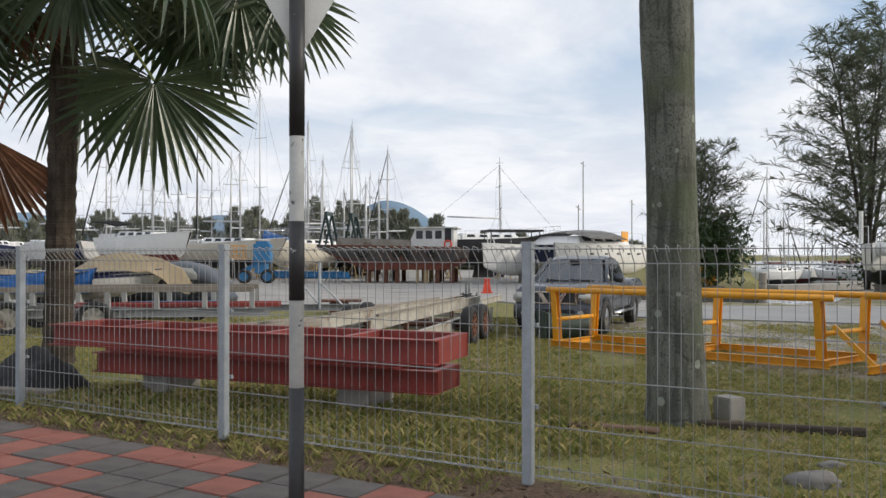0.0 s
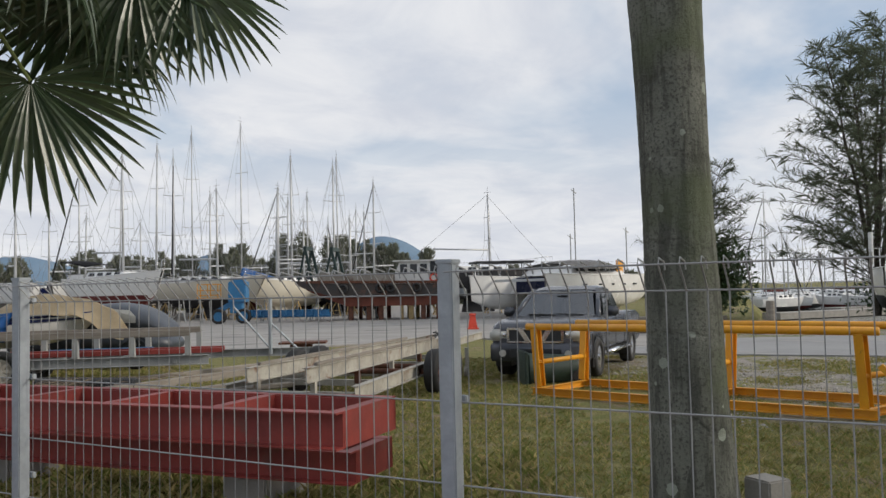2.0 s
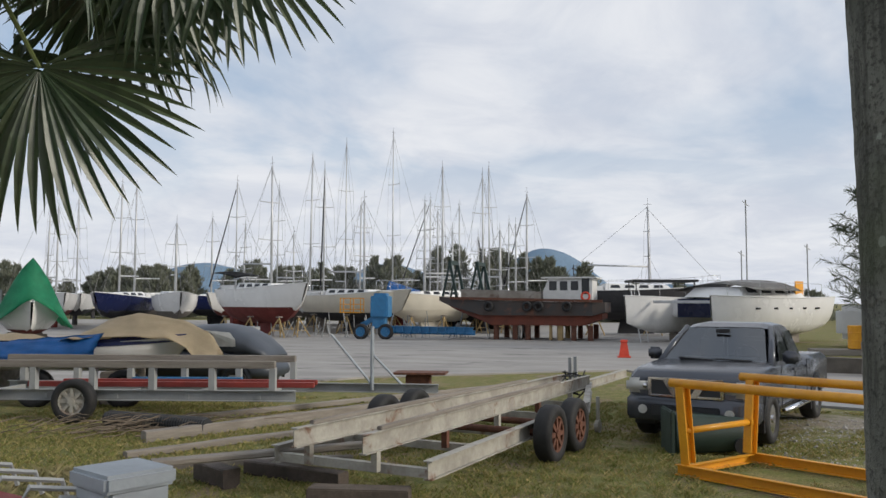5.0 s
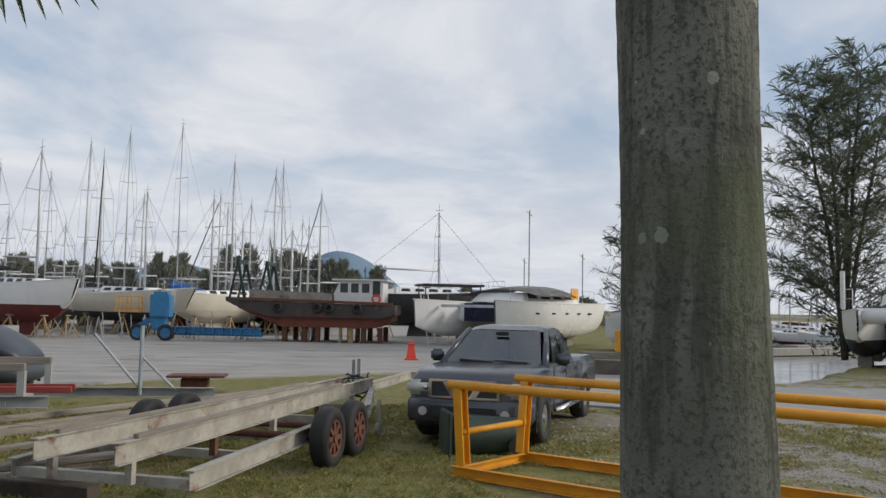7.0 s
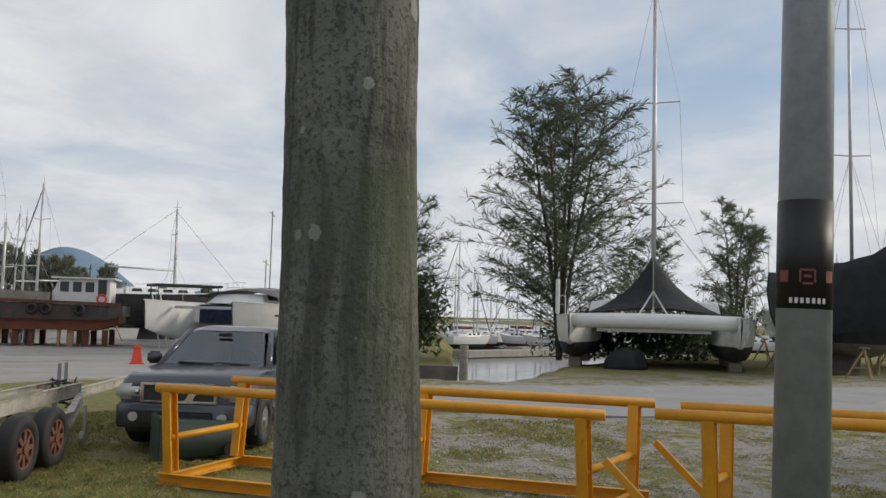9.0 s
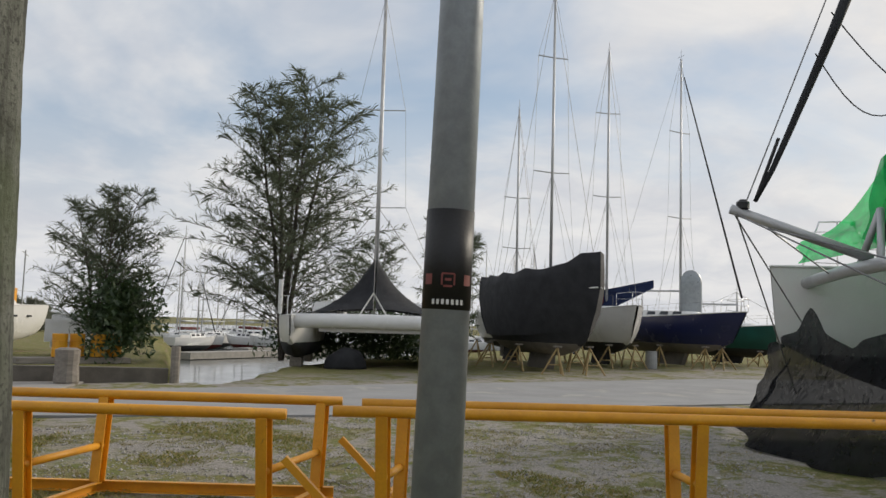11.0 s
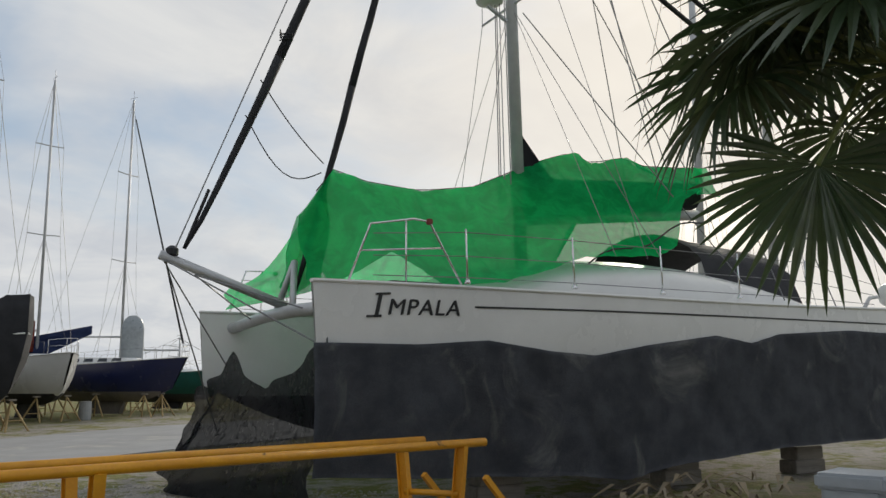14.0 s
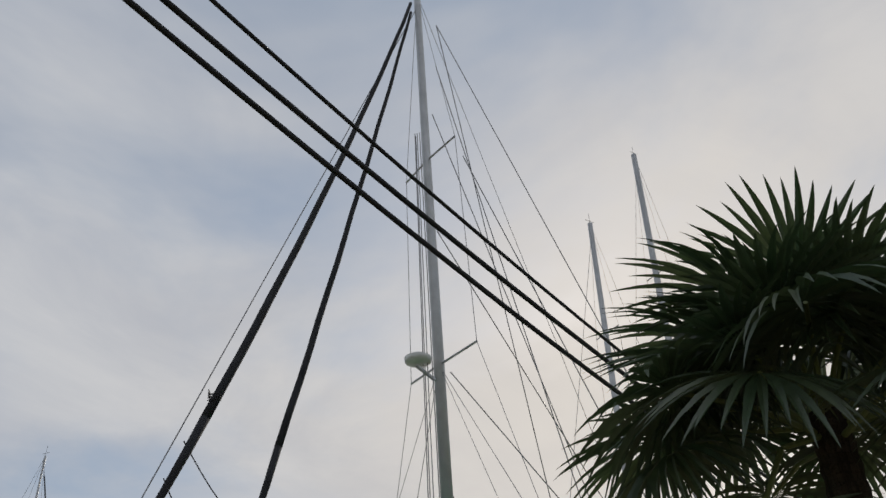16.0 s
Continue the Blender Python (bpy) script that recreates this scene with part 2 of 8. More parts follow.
def bark_material(name, col, col2, lichen=None, ring=0.0):
    """Bark with upright streaks, dark specks, faint rings and round pale lichen."""
    m = bpy.data.materials.new(name)
    m.use_nodes = True
    nt = m.node_tree
    b = nt.nodes["Principled BSDF"]
    c = nt.nodes.new("ShaderNodeTexCoord")
    v = c.outputs["Object"]
    st = nt.nodes.new("ShaderNodeMapping")
    st.inputs["Scale"].default_value = (1, 1, 0.12)
    link(nt, v, st.inputs[0])
    streak, blotch, speck = noise_node(nt, st.outputs[0], 14, 5, 0.65), noise_node(nt, v, 2.2, 5, 0.6), noise_node(nt, v, 45, 4, 0.7)
    out = mix_node(nt, range_node(nt, blotch, 0.32, 0.68), col, col2)
    out = mix_node(nt, math_node(nt, "MULTIPLY", range_node(nt, streak, 0.46, 0.60), 0.75), out, tuple(x * 0.34 for x in col))
    out = mix_node(nt, math_node(nt, "MULTIPLY", range_node(nt, speck, 0.50, 0.62), 0.75), out, tuple(x * 0.25 for x in col))
    hgt = math_node(nt, "ADD", streak, speck)
    if ring:
        sp = nt.nodes.new("ShaderNodeSeparateXYZ")
        link(nt, v, sp.inputs[0])
        w = math_node(nt, "FRACT", math_node(nt, "ADD", math_node(nt, "MULTIPLY", sp.outputs[2], ring), math_node(nt, "MULTIPLY", blotch, 0.9)))
        line = range_node(nt, math_node(nt, "ABSOLUTE", math_node(nt, "SUBTRACT", w, 0.5)), 0.09, 0.0)
        out = mix_node(nt, math_node(nt, "MULTIPLY", math_node(nt, "MULTIPLY", line, range_node(nt, streak, 0.35, 0.6)), 0.45), out, tuple(x * 0.4 for x in col))
        hgt = math_node(nt, "SUBTRACT", hgt, line)
    if lichen:
        vo = nt.nodes.new("ShaderNodeTexVoronoi")
        vo.inputs["Scale"].default_value = 5.5
        link(nt, v, vo.inputs["Vector"])
        sc = nt.nodes.new("ShaderNodeSeparateColor")
        link(nt, vo.outputs["Color"], sc.inputs[0])
        d = math_node(nt, "ADD", vo.outputs["Distance"], math_node(nt, "MULTIPLY", speck, 0.12))
        spot = math_node(nt, "LESS_THAN", d, math_node(nt, "MULTIPLY", math_node(nt, "SUBTRACT", sc.outputs[0], 0.34), 0.50))
        out = mix_node(nt, math_node(nt, "MULTIPLY", spot, 0.8), out, lichen)
        moss = noise_node(nt, v, 1.1, 4, 0.6)
        out = mix_node(nt, math_node(nt, "MULTIPLY", range_node(nt, moss, 0.5, 0.7), 0.45), out, (0.10, 0.125, 0.06))
    link(nt, out, b.inputs["Base Color"])
    b.inputs["Roughness"].default_value = 0.9
    b.inputs["Specular IOR Level"].default_value = 0.25
    bn = nt.nodes.new("ShaderNodeBump")
    bn.inputs["Strength"].default_value, bn.inputs["Distance"].default_value = 0.55, 0.015
    link(nt, hgt, bn.inputs["Height"])
    link(nt, bn.outputs[0], b.inputs["Normal"])
    return m


PALMBARK = bark_material("grey_palm_bark", (0.175, 0.18, 0.155), (0.115, 0.12, 0.10), (0.30, 0.33, 0.28), 1.6)
FANBARK = bark_material("dark_palm_bark", (0.085, 0.066, 0.05), (0.045, 0.036, 0.028), None, 11.0)
TREEBARK = bark_material("tree_bark", (0.12, 0.10, 0.085), (0.07, 0.06, 0.05))


# ---- mesh helpers ----
def part(name, bm, mat, parent=None, label="", smooth=False):
    me = bpy.data.meshes.new(name)
    bm.normal_update()
    if smooth:
        for f in bm.faces:
            f.smooth = True
    bm.to_mesh(me)
    bm.free()
    me.materials.append(mat)
    ob = new(name, me)
    if parent is not None:
        ob.parent = parent
    if label:
        ob["label"] = label
    return ob


def share(name, ob, parent, m):
    o = new(name, ob.data)
    o.parent = parent
    o.matrix_basis = m
    return o


def thing(name, m, label, category, group="", kind=""):
    e = new(name)
    e.empty_display_size = 0.2
    e.matrix_basis = m
    return tagged(e, label, category, group, kind)


def box(bm, c, s, m=None, bevel=0.0):
    """A box of size s about c, in the frame m."""
    r = bmesh.ops.create_cube(bm, size=1.0)
    vs = r["verts"]
    bmesh.ops.transform(bm, matrix=(m or Matrix()) @ Matrix.Translation(c) @ Matrix.Diagonal((*s, 1)), verts=vs)
    if bevel:
        es = {e for v in vs for e in v.link_edges}
        bmesh.ops.bevel(bm, geom=list(es), offset=bevel, segments=2, affect="EDGES", clamp_overlap=True)
    return vs


def tube(bm, pts, r, seg=8, r2=None, cap=True):
    """A round tube through the points, tapering from r to r2."""
    pts = [Vector(p) for p in pts]
    r2 = r if r2 is None else r2
    rings, n = [], len(pts)
    up = Vector((0, 0, 1))
    for i, p in enumerate(pts):
        d = (pts[min(i + 1, n - 1)] - pts[max(i - 1, 0)]).normalized()
        a = d.cross(up)
        a = a.normalized() if a.length > 1e-3 else Vector((1, 0, 0))
        b = d.cross(a)
        rr = r + (r2 - r) * i / max(1, n - 1)
        rings.append([bm.verts.new(p + rr * (math.cos(k * math.tau / seg) * a + math.sin(k * math.tau / seg) * b)) for k in range(seg)])
    for q, w in zip(rings, rings[1:]):
        for k in range(seg):
            bm.faces.new((q[k], q[(k + 1) % seg], w[(k + 1) % seg], w[k]))
    if cap and seg > 2:
        bm.faces.new(rings[0][::-1])
        bm.faces.new(rings[-1])


def along(p, q, roll=0):
    """A frame at p with its x axis towards q and z as near up as can be."""
    p, q = Vector(p), Vector(q)
    x = (q - p).normalized()
    y = Vector((0, 0, 1)).cross(x)
    y = y.normalized() if y.length > 1e-3 else Vector((0, 1, 0))
    z = x.cross(y)
    m = Matrix((x, y, z)).transposed().to_4x4()
    m.translation = p
    return m


def beam(bm, p, q, w, h, kind="box", t=0.012, bevel=0.0):
    """A bar from p to q, w wide and h high: box, i (an I section) or c (a channel)."""
    m = along(p, q)
    n = (Vector(q) - Vector(p)).length
    if kind == "box":
        box(bm, (n / 2, 0, 0), (n, w, h), m, bevel)
    else:
        a, c, u = w / 2, h / 2, t / 2
        if kind == "i":
            prof = [(-a, -c), (a, -c), (a, -c + t), (u, -c + t), (u, c - t), (a, c - t), (a, c), (-a, c), (-a, c - t), (-u, c - t), (-u, -c + t), (-a, -c + t)]
        else:
            prof = [(-a, -c), (a, -c), (a, c), (-a, c), (-a, c - t), (a - t, c - t), (a - t, -c + t), (-a, -c + t)]
        ends = [[bm.verts.new(m @ Vector((x, y, z))) for y, z in prof] for x in (0, n)]
        k = len(prof)
        for i in range(k):
            bm.faces.new((ends[0][i], ends[0][(i + 1) % k], ends[1][(i + 1) % k], ends[1][i]))
        bm.faces.new(ends[0][::-1])
        bm.faces.new(ends[1])


def prism(bm, pts, z0, z1):
    """An upright prism over the outline pts, counter-clockwise."""
    lo, hi = [bm.verts.new((x, y, z0)) for x, y in pts], [bm.verts.new((x, y, z1)) for x, y in pts]
    n = len(pts)
    for i in range(n):
        bm.faces.new((lo[i], lo[(i + 1) % n], hi[(i + 1) % n], hi[i]))
    bm.faces.new(hi)
    bm.faces.new(lo[::-1])


def lathe(bm, profile, seg=20, m=None):
    """Turns a profile of (radius, height) about z."""
    m = m or Matrix()
    rings = [[bm.verts.new(m @ Vector((r * math.cos(k * math.tau / seg), r * math.sin(k * math.tau / seg), z))) for k in range(seg)] for r, z in profile]
    for q, w in zip(rings, rings[1:]):
        for k in range(seg):
            bm.faces.new((q[k], q[(k + 1) % seg], w[(k + 1) % seg], w[k]))
    bm.faces.new(rings[0][::-1])
    bm.faces.new(rings[-1])


def sheet(bm, fn, nu, nv, thick=0.0):
    """A sheet of nu by nv faces through fn(u, v)."""
    g = [[bm.verts.new(fn(i / nu, j / nv)) for j in range(nv + 1)] for i in range(nu + 1)]
    fs = [bm.faces.new((g[i][j], g[i + 1][j], g[i + 1][j + 1], g[i][j + 1])) for i in range(nu) for j in range(nv)]
    if thick:
        bmesh.ops.solidify(bm, geom=fs, thickness=thick)


def BM():
    return bmesh.new()


# ---- ground, road, water ----
WATER_EDGE = [(11.0, 29.5), (12.6, 28.6), (15.0, 31.5), (19.0, 36.5), (27.0, 43.0), (60.0, 62.0), (160.0, 120.0)]


def basin(x, y):
    """Metres inside the harbour basin (negative: on land)."""
    if x < 11.0 or y < 28 or x < 11.3 + 0.376 * (y - 30):
        return -1.0
    for (xa, ya), (xb, yb) in zip(WATER_EDGE, WATER_EDGE[1:]):
        if xa <= x < xb:
            return min(y - (ya + (yb - ya) * (x - xa) / (xb - xa)), (x - 11.3 - 0.376 * (y - 30)) * 3)
    return -1.0


def ground_z(x, y):
    d = basin(x, y)
    if d > 0:
        return -min(2.5, d * 1.1)
    h = 0.035 * noise.noise(Vector((x * 0.35, y * 0.35, 0))) + 0.02 * noise.noise(Vector((x * 1.3, y * 1.3, 3)))
    r = math.hypot(x, y)
    return h * max(0.0, min(1.0, (60 - r) / 30))


def ground_material():
    m = bpy.data.materials.new("grass_and_gravel")
    m.use_nodes = True
    nt = m.node_tree
    b = nt.nodes["Principled BSDF"]
    c = nt.nodes.new("ShaderNodeTexCoord")
    v = c.outputs["Object"]
    sp = nt.nodes.new("ShaderNodeSeparateXYZ")
    link(nt, v, sp.inputs[0])
    n1, n2, n3 = noise_node(nt, v, 0.62, 7, 0.7, 0.8), noise_node(nt, v, 3.5, 5, 0.65), noise_node(nt, v, 30, 4, 0.7)
    grass = mix_node(nt, range_node(nt, n2, 0.3, 0.7), (0.16, 0.185, 0.05), (0.33, 0.26, 0.12))
    grass = mix_node(nt, range_node(nt, n3, 0.35, 0.7), grass, (0.10, 0.11, 0.04))
    dirt = mix_node(nt, range_node(nt, n3, 0.3, 0.7), (0.30, 0.23, 0.16), (0.19, 0.14, 0.10))
    vo = nt.nodes.new("ShaderNodeTexVoronoi")
    vo.inputs["Scale"].default_value = 26
    link(nt, v, vo.inputs["Vector"])
    gravel = mix_node(nt, range_node(nt, vo.outputs["Distance"], 0.1, 0.6), (0.44, 0.41, 0.37), (0.22, 0.205, 0.185))
    gravel = mix_node(nt, range_node(nt, n2, 0.35, 0.75), gravel, (0.33, 0.30, 0.265))
    out = mix_node(nt, range_node(nt, n1, 0.52, 0.64), grass, dirt)
    # the gravelled strip between the rails and the road
    gx = math_node(nt, "MULTIPLY", range_node(nt, sp.outputs[0], 3.2, 6.5), range_node(nt, math_node(nt, "ADD", sp.outputs[1], math_node(nt, "MULTIPLY", sp.outputs[0], 0.75)), 14.5, 18.0))
    gm = math_node(nt, "MULTIPLY", gx, range_node(nt, math_node(nt, "ADD", math_node(nt, "MULTIPLY", n1, 0.65), math_node(nt, "MULTIPLY", n2, 0.35)), 0.445, 0.53))
    gm = math_node(nt, "MULTIPLY", gm, range_node(nt, sp.outputs[1], 34.0, 28.0))
    out = mix_node(nt, gm, out, gravel)
    # bare earth beside the paving
    across = math_node(nt, "ADD", math_node(nt, "MULTIPLY", sp.outputs[0], 0.497), math_node(nt, "MULTIPLY", sp.outputs[1], 0.868))
    strip = math_node(nt, "ABSOLUTE", math_node(nt, "SUBTRACT", math_node(nt, "ADD", across, math_node(nt, "MULTIPLY", n2, 0.5)), 5.62))
    strip = range_node(nt, strip, 0.55, 0.25)
    earth = mix_node(nt, range_node(nt, n3, 0.35, 0.65), (0.20, 0.14, 0.095), (0.10, 0.07, 0.05))
    out = mix_node(nt, strip, out, earth)
    link(nt, out, b.inputs["Base Color"])
    b.inputs["Roughness"].default_value = 0.95
    b.inputs["Specular IOR Level"].default_value = 0.2
    bn = nt.nodes.new("ShaderNodeBump")
    bn.inputs["Strength"].default_value, bn.inputs["Distance"].default_value = 0.7, 0.04
    link(nt, math_node(nt, "ADD", n3, math_node(nt, "MULTIPLY", vo.outputs["Distance"], 0.5)), bn.inputs["Height"])
    link(nt, bn.outputs[0], b.inputs["Normal"])
    return m


def axis(lo, hi, near_lo, near_hi, step, grow=1.35):
    xs, d = [near_lo], step
    while xs[-1] < near_hi:
        xs.append(xs[-1] + step)
    while xs[-1] < hi:
        d *= grow
        xs.append(xs[-1] + d)
    d = step
    while xs[0] > lo:
        d *= grow
        xs.insert(0, xs[0] - d)
    return xs


bm = BM()
gx_, gy_ = axis(-3000, 3000, -14, 46, 0.6), axis(-3000, 3500, -4, 52, 0.6)
grid = [[bm.verts.new((x, y, ground_z(x, y))) for y in gy_] for x in gx_]
for i in range(len(gx_) - 1):
    for j in range(len(gy_) - 1):
        bm.faces.new((grid[i][j], grid[i + 1][j], grid[i + 1][j + 1], grid[i][j + 1]))
tagged(part("ground", bm, ground_material(), smooth=True), "patchy grass, earth and gravel ground of the boatyard", "ground", kind="structure")

WATERMAT = material("harbour_water", (0.10, 0.115, 0.11), rough=0.12, scale=0.6, fine=6, bump=0.12, vary=0.05, spec=0.6)
bm = BM()
for f in [[(10.5, 28.0), (40.0, 40.0), (700.0, 380.0), (700.0, 1500.0), (10.5, 1500.0)]]:
    bm.faces.new([bm.verts.new((x, y, -1.25)) for x, y in f])
tagged(part("water", bm, WATERMAT), "calm grey-green harbour water", "water", kind="structure")

ASPHALT = material("worn_asphalt", (0.345, 0.325, 0.30), (0.25, 0.238, 0.222), rough=0.75, scale=0.35, fine=60, bump=0.25, vary=0.1, stain=(0.10, 0.095, 0.09), stain_at=(0.57, 0.70), stain_scale=0.33, stretch=(1, 2.6, 1))
ROADMAT = material("road_asphalt", (0.29, 0.29, 0.29), (0.24, 0.24, 0.24), rough=0.8, scale=0.5, fine=60, bump=0.25, vary=0.1, stain=(0.38, 0.36, 0.32), stain_at=(0.55, 0.75), stain_scale=0.5)


def slab(name, outline, z, mat, label, category):
    b = BM()
    prism(b, outline, -0.3, z)
    return tagged(part(name, b, mat), label, category, kind="structure")


slab("yard_pavement", [(-60, 17.0), (-14, 19.5), (-7.7, 22.6), (-4.9, 26.4), (-1.0, 28.6), (1.8, 30.2), (3.2, 27.0), (6.0, 24.6), (9.0, 30.0), (7.0, 42.0), (9.0, 60.0), (20.0, 90.0), (-60, 90.0)], 0.045, ASPHALT, "worn grey asphalt of the boatyard with dark damp streaks", "pavement")
slab("road", [(3.2, 27.0), (4.6, 22.6), (6.2, 21.8), (11.0, 19.8), (16.3, 19.2), (22.6, 17.7), (34.0, 14.0), (60.0, 4.0), (62.0, 12.0), (45.0, 20.0), (31.7, 25.1), (22.4, 25.8), (15.4, 26.6), (11.1, 26.9), (8.0, 27.2), (6.0, 30.0)], 0.04, ROADMAT, "flat grey asphalt road through the boatyard", "road")

# low concrete wall of the slipway
bm = BM()
beam(bm, (6.2, 30.6, 0.2), (11.2, 29.6, 0.1), 0.35, 0.6)
tagged(part("slipway_wall", bm, material("stained_dark_concrete", (0.17, 0.15, 0.125), (0.10, 0.09, 0.075), rough=0.9, scale=2, bump=0.5, vary=0.25)), "low stained concrete wall beside the slipway", "wall", kind="structure")
bm = BM()
tube(bm, [(11.35, 29.4, -1.4), (11.35, 29.4, 1.05)], 0.14, 10)
tagged(part("mooring_post", bm, TIMBER), "dark timber mooring post at the water", "post")
bm = BM()
lathe(bm, [(0.30, 0.0), (0.34, 0.1), (0.31, 0.5), (0.33, 0.95), (0.22, 1.0)], 14)
tagged(part("stump", bm, TIMBER), "weathered cut tree stump on the grass", "stump").matrix_basis = pose(8.3, 29.3, 0)

# ---- wire fence ----
FD = Vector((0.868, -0.497, 0)).normalized()
FN = Vector((0.497, 0.868, 0)).normalized()
POST_B = Vector((0.61, 6.05, 0.03))
PITCH, HIGH = 3.03, 1.74


def wire_profile():
    pts = [(0.07, 0.10), (0.10, 0.03), (0.0, 0.05), (0.0, 1.10), (0.0, HIGH - 0.13)]
    pts += [(-0.10, HIGH - 0.03), (-0.085, HIGH - 0.005), (-0.01, HIGH - 0.02), (0.0, HIGH - 0.05)]
    return pts


def fence_panel(a):
    e = thing("fence_panel", Matrix.Translation(a) @ pose(0, 0, 0, 0, 0, math.degrees(math.atan2(FD.y, FD.x))), "galvanised welded-wire fence panel with a rolled top", "fence panel", "roadside fence")
    b = BM()
    box(b, (0, 0.03, HIGH / 2), (0.075, 0.075, HIGH + 0.02), bevel=0.006)
    box(b, (0, 0.03, HIGH + 0.015), (0.085, 0.085, 0.02), bevel=0.004)
    p = part("post", b, GALV, e)
    for z in (0.55, 1.15, 1.62):
        b = BM()
        box(b, (0, 0.085, z), (0.11, 0.03, 0.035), bevel=0.004)
        part("clamp", b, GALV, p)
    for n, z in ((0.0, 0.05), (0.07, 0.10), (0.10, 0.03), (0.0, 0.42), (0.0, 0.78), (0.0, 1.14), (0.0, HIGH - 0.13), (-0.10, HIGH - 0.03)):
        b = BM()
        tube(b, [(0.02, 0.06 + n, z), (PITCH - 0.02, 0.06 + n, z)], 0.0042, 6)
        part("horizontal_wire", b, WIRE, e)
    b = BM()
    tube(b, [(0, 0.06 + n, z) for n, z in wire_profile()], 0.0036, 5)
    first = part("vertical_wire", b, WIRE, e)
    first.matrix_basis = Matrix.Translation((0.075, 0, 0))
    for k in range(1, 38):
        share("vertical_wire", first, e, Matrix.Translation((0.075 + 0.079 * k, 0, 0)))


for k in range(-3, 3):
    fence_panel(POST_B + FD * (k * PITCH))

# ---- grey palm trunk by the fence ----
def ringed_trunk(bm, base, top, r_of, seg, n, ring=0.0, seed=0):
    base, top = Vector(base), Vector(top)
    rings = []
    for i in range(n + 1):
        s = i / n
        p = base.lerp(top, s)
        h = (top.z - base.z) * s
        w = 1 + ring * (1 if i % 2 else -1)
        rings.append([bm.verts.new(p + Vector((math.cos(k * math.tau / seg), math.sin(k * math.tau / seg), 0)) * r_of(h) * w * (1 + 0.035 * noise.noise(Vector((k * 0.9, h * 1.4, seed))))) for k in range(seg)])
    for q, w in zip(rings, rings[1:]):
        for k in range(seg):
            bm.faces.new((q[k], q[(k + 1) % seg], w[(k + 1) % seg], w[k]))
    bm.faces.new(rings[-1])


bm = BM()
ringed_trunk(bm, (2.40, 8.48, -0.1), (2.14, 8.54, 11.0), lambda h: 0.262 + 0.10 * math.exp(-h / 0.35) + 0.012 * math.sin(h * 1.7), 40, 130, 0.004, 2)
palm = thing("royal_palm", Matrix(), "tall palm with a smooth grey lichen-spotted trunk", "palm tree")
TRUNK_X, TRUNK_Y = 2.33, 8.5
part("trunk", bm, PALMBARK, palm, smooth=True)

# ---- light pole ----
pole = thing("street_pole", pose(5.11, 9.16, 0, 0.62, 1.2, 0), "grey steel street pole with a black band", "pole")
bm = BM()
tube(bm, [(0, 0, -0.1), (0, 0, 9.6)], 0.157, 32, 0.115)
part("shaft", bm, GALV, pole, smooth=True)
bm = BM()
tube(bm, [(0, 0, 2.02), (0, 0, 2.63)], 0.1505, 32, 0.1485)
band = part("band", bm, BLACK, pole, "black adhesive band", smooth=True)
bm = BM()
box(bm, (0, 0, 0.02), (0.36, 0.36, 0.04), bevel=0.006)
part("base_plate", bm, GALV, pole)

# marks on the band: a small emblem shape, side marks and a row of plain bars
face = math.degrees(math.atan2(5.2 - 9.22, 1.95 - 5.03))
def band_mark(a, z, w, h, mat, name):
    b = BM()
    sheet(b, lambda u, v: Vector((0.1520 * math.cos(radians(face) + (a + w * (u - 0.5)) / 0.1520), 0.1520 * math.sin(radians(face) + (a + w * (u - 0.5)) / 0.1520), z + h * (v - 0.5))), 4, 1)
    part(name, b, mat, band)


for k in range(7):
    band_mark(-0.088 + 0.030 * k, 2.065, 0.018, 0.030, WHITE, "plain_bar")
MARK = material("faded_red_mark", (0.24, 0.06, 0.05), rough=0.6, bump=0)
for a in (-0.135, 0.135):
    band_mark(a, 2.20, 0.06, 0.065, MARK, "side_mark")
for a, z, w, h in ((-0.038, 2.20, 0.011, 0.067), (0.038, 2.20, 0.011, 0.067), (0.0, 2.235, 0.08, 0.011), (0.0, 2.16, 0.054, 0.013), (0.0, 2.20, 0.04, 0.016)):
    band_mark(a, z, w, h, MARK, "emblem_mark")
# ---- road sign pole ----
sign = thing("sign_post", pose(-0.74, 4.19, 0), "black and white banded sign post with a triangular sign", "sign post")
bm = BM()
tube(bm, [(0, 0, -0.1), (0, 0, 3.05)], 0.038, 20)
shaft = part("shaft", bm, material("chipped_white_paint", (0.50, 0.50, 0.48), (0.40, 0.40, 0.39), rough=0.6, scale=6, stain=(0.03, 0.03, 0.03), stain_at=(0.60, 0.66), stain_scale=9.0), sign, smooth=True)
BANDBLACK = material("chipped_black_paint", (0.022, 0.022, 0.024), (0.04, 0.04, 0.042), rough=0.5, scale=6, stain=(0.36, 0.35, 0.33), stain_at=(0.67, 0.72), stain_scale=9.0)
for k, (z0, z1) in enumerate([(0.0, 1.03), (1.47, 1.87), (2.30, 3.06)]):
    bm = BM()
    tube(bm, [(0, 0, z0), (0, 0, z1)], 0.0395, 20)
    part("black_band", bm, BANDBLACK, shaft, smooth=True)
bm = BM()
pts = []
for a in range(3):
    c = Vector((math.cos(radians(-90 + 120 * a)), math.sin(radians(-90 + 120 * a)))) * 0.36
    for d in (-22, 0, 22):
        t = Vector((math.cos(radians(-90 + 120 * a + d)), math.sin(radians(-90 + 120 * a + d)))) * 0.05
        pts.append(c + t)
prism(bm, [(p.x, p.y) for p in pts], -0.004, 0.004)
bmesh.ops.transform(bm, matrix=pose(0, 0.05, 3.14, 90, 0, 8), verts=bm.verts)
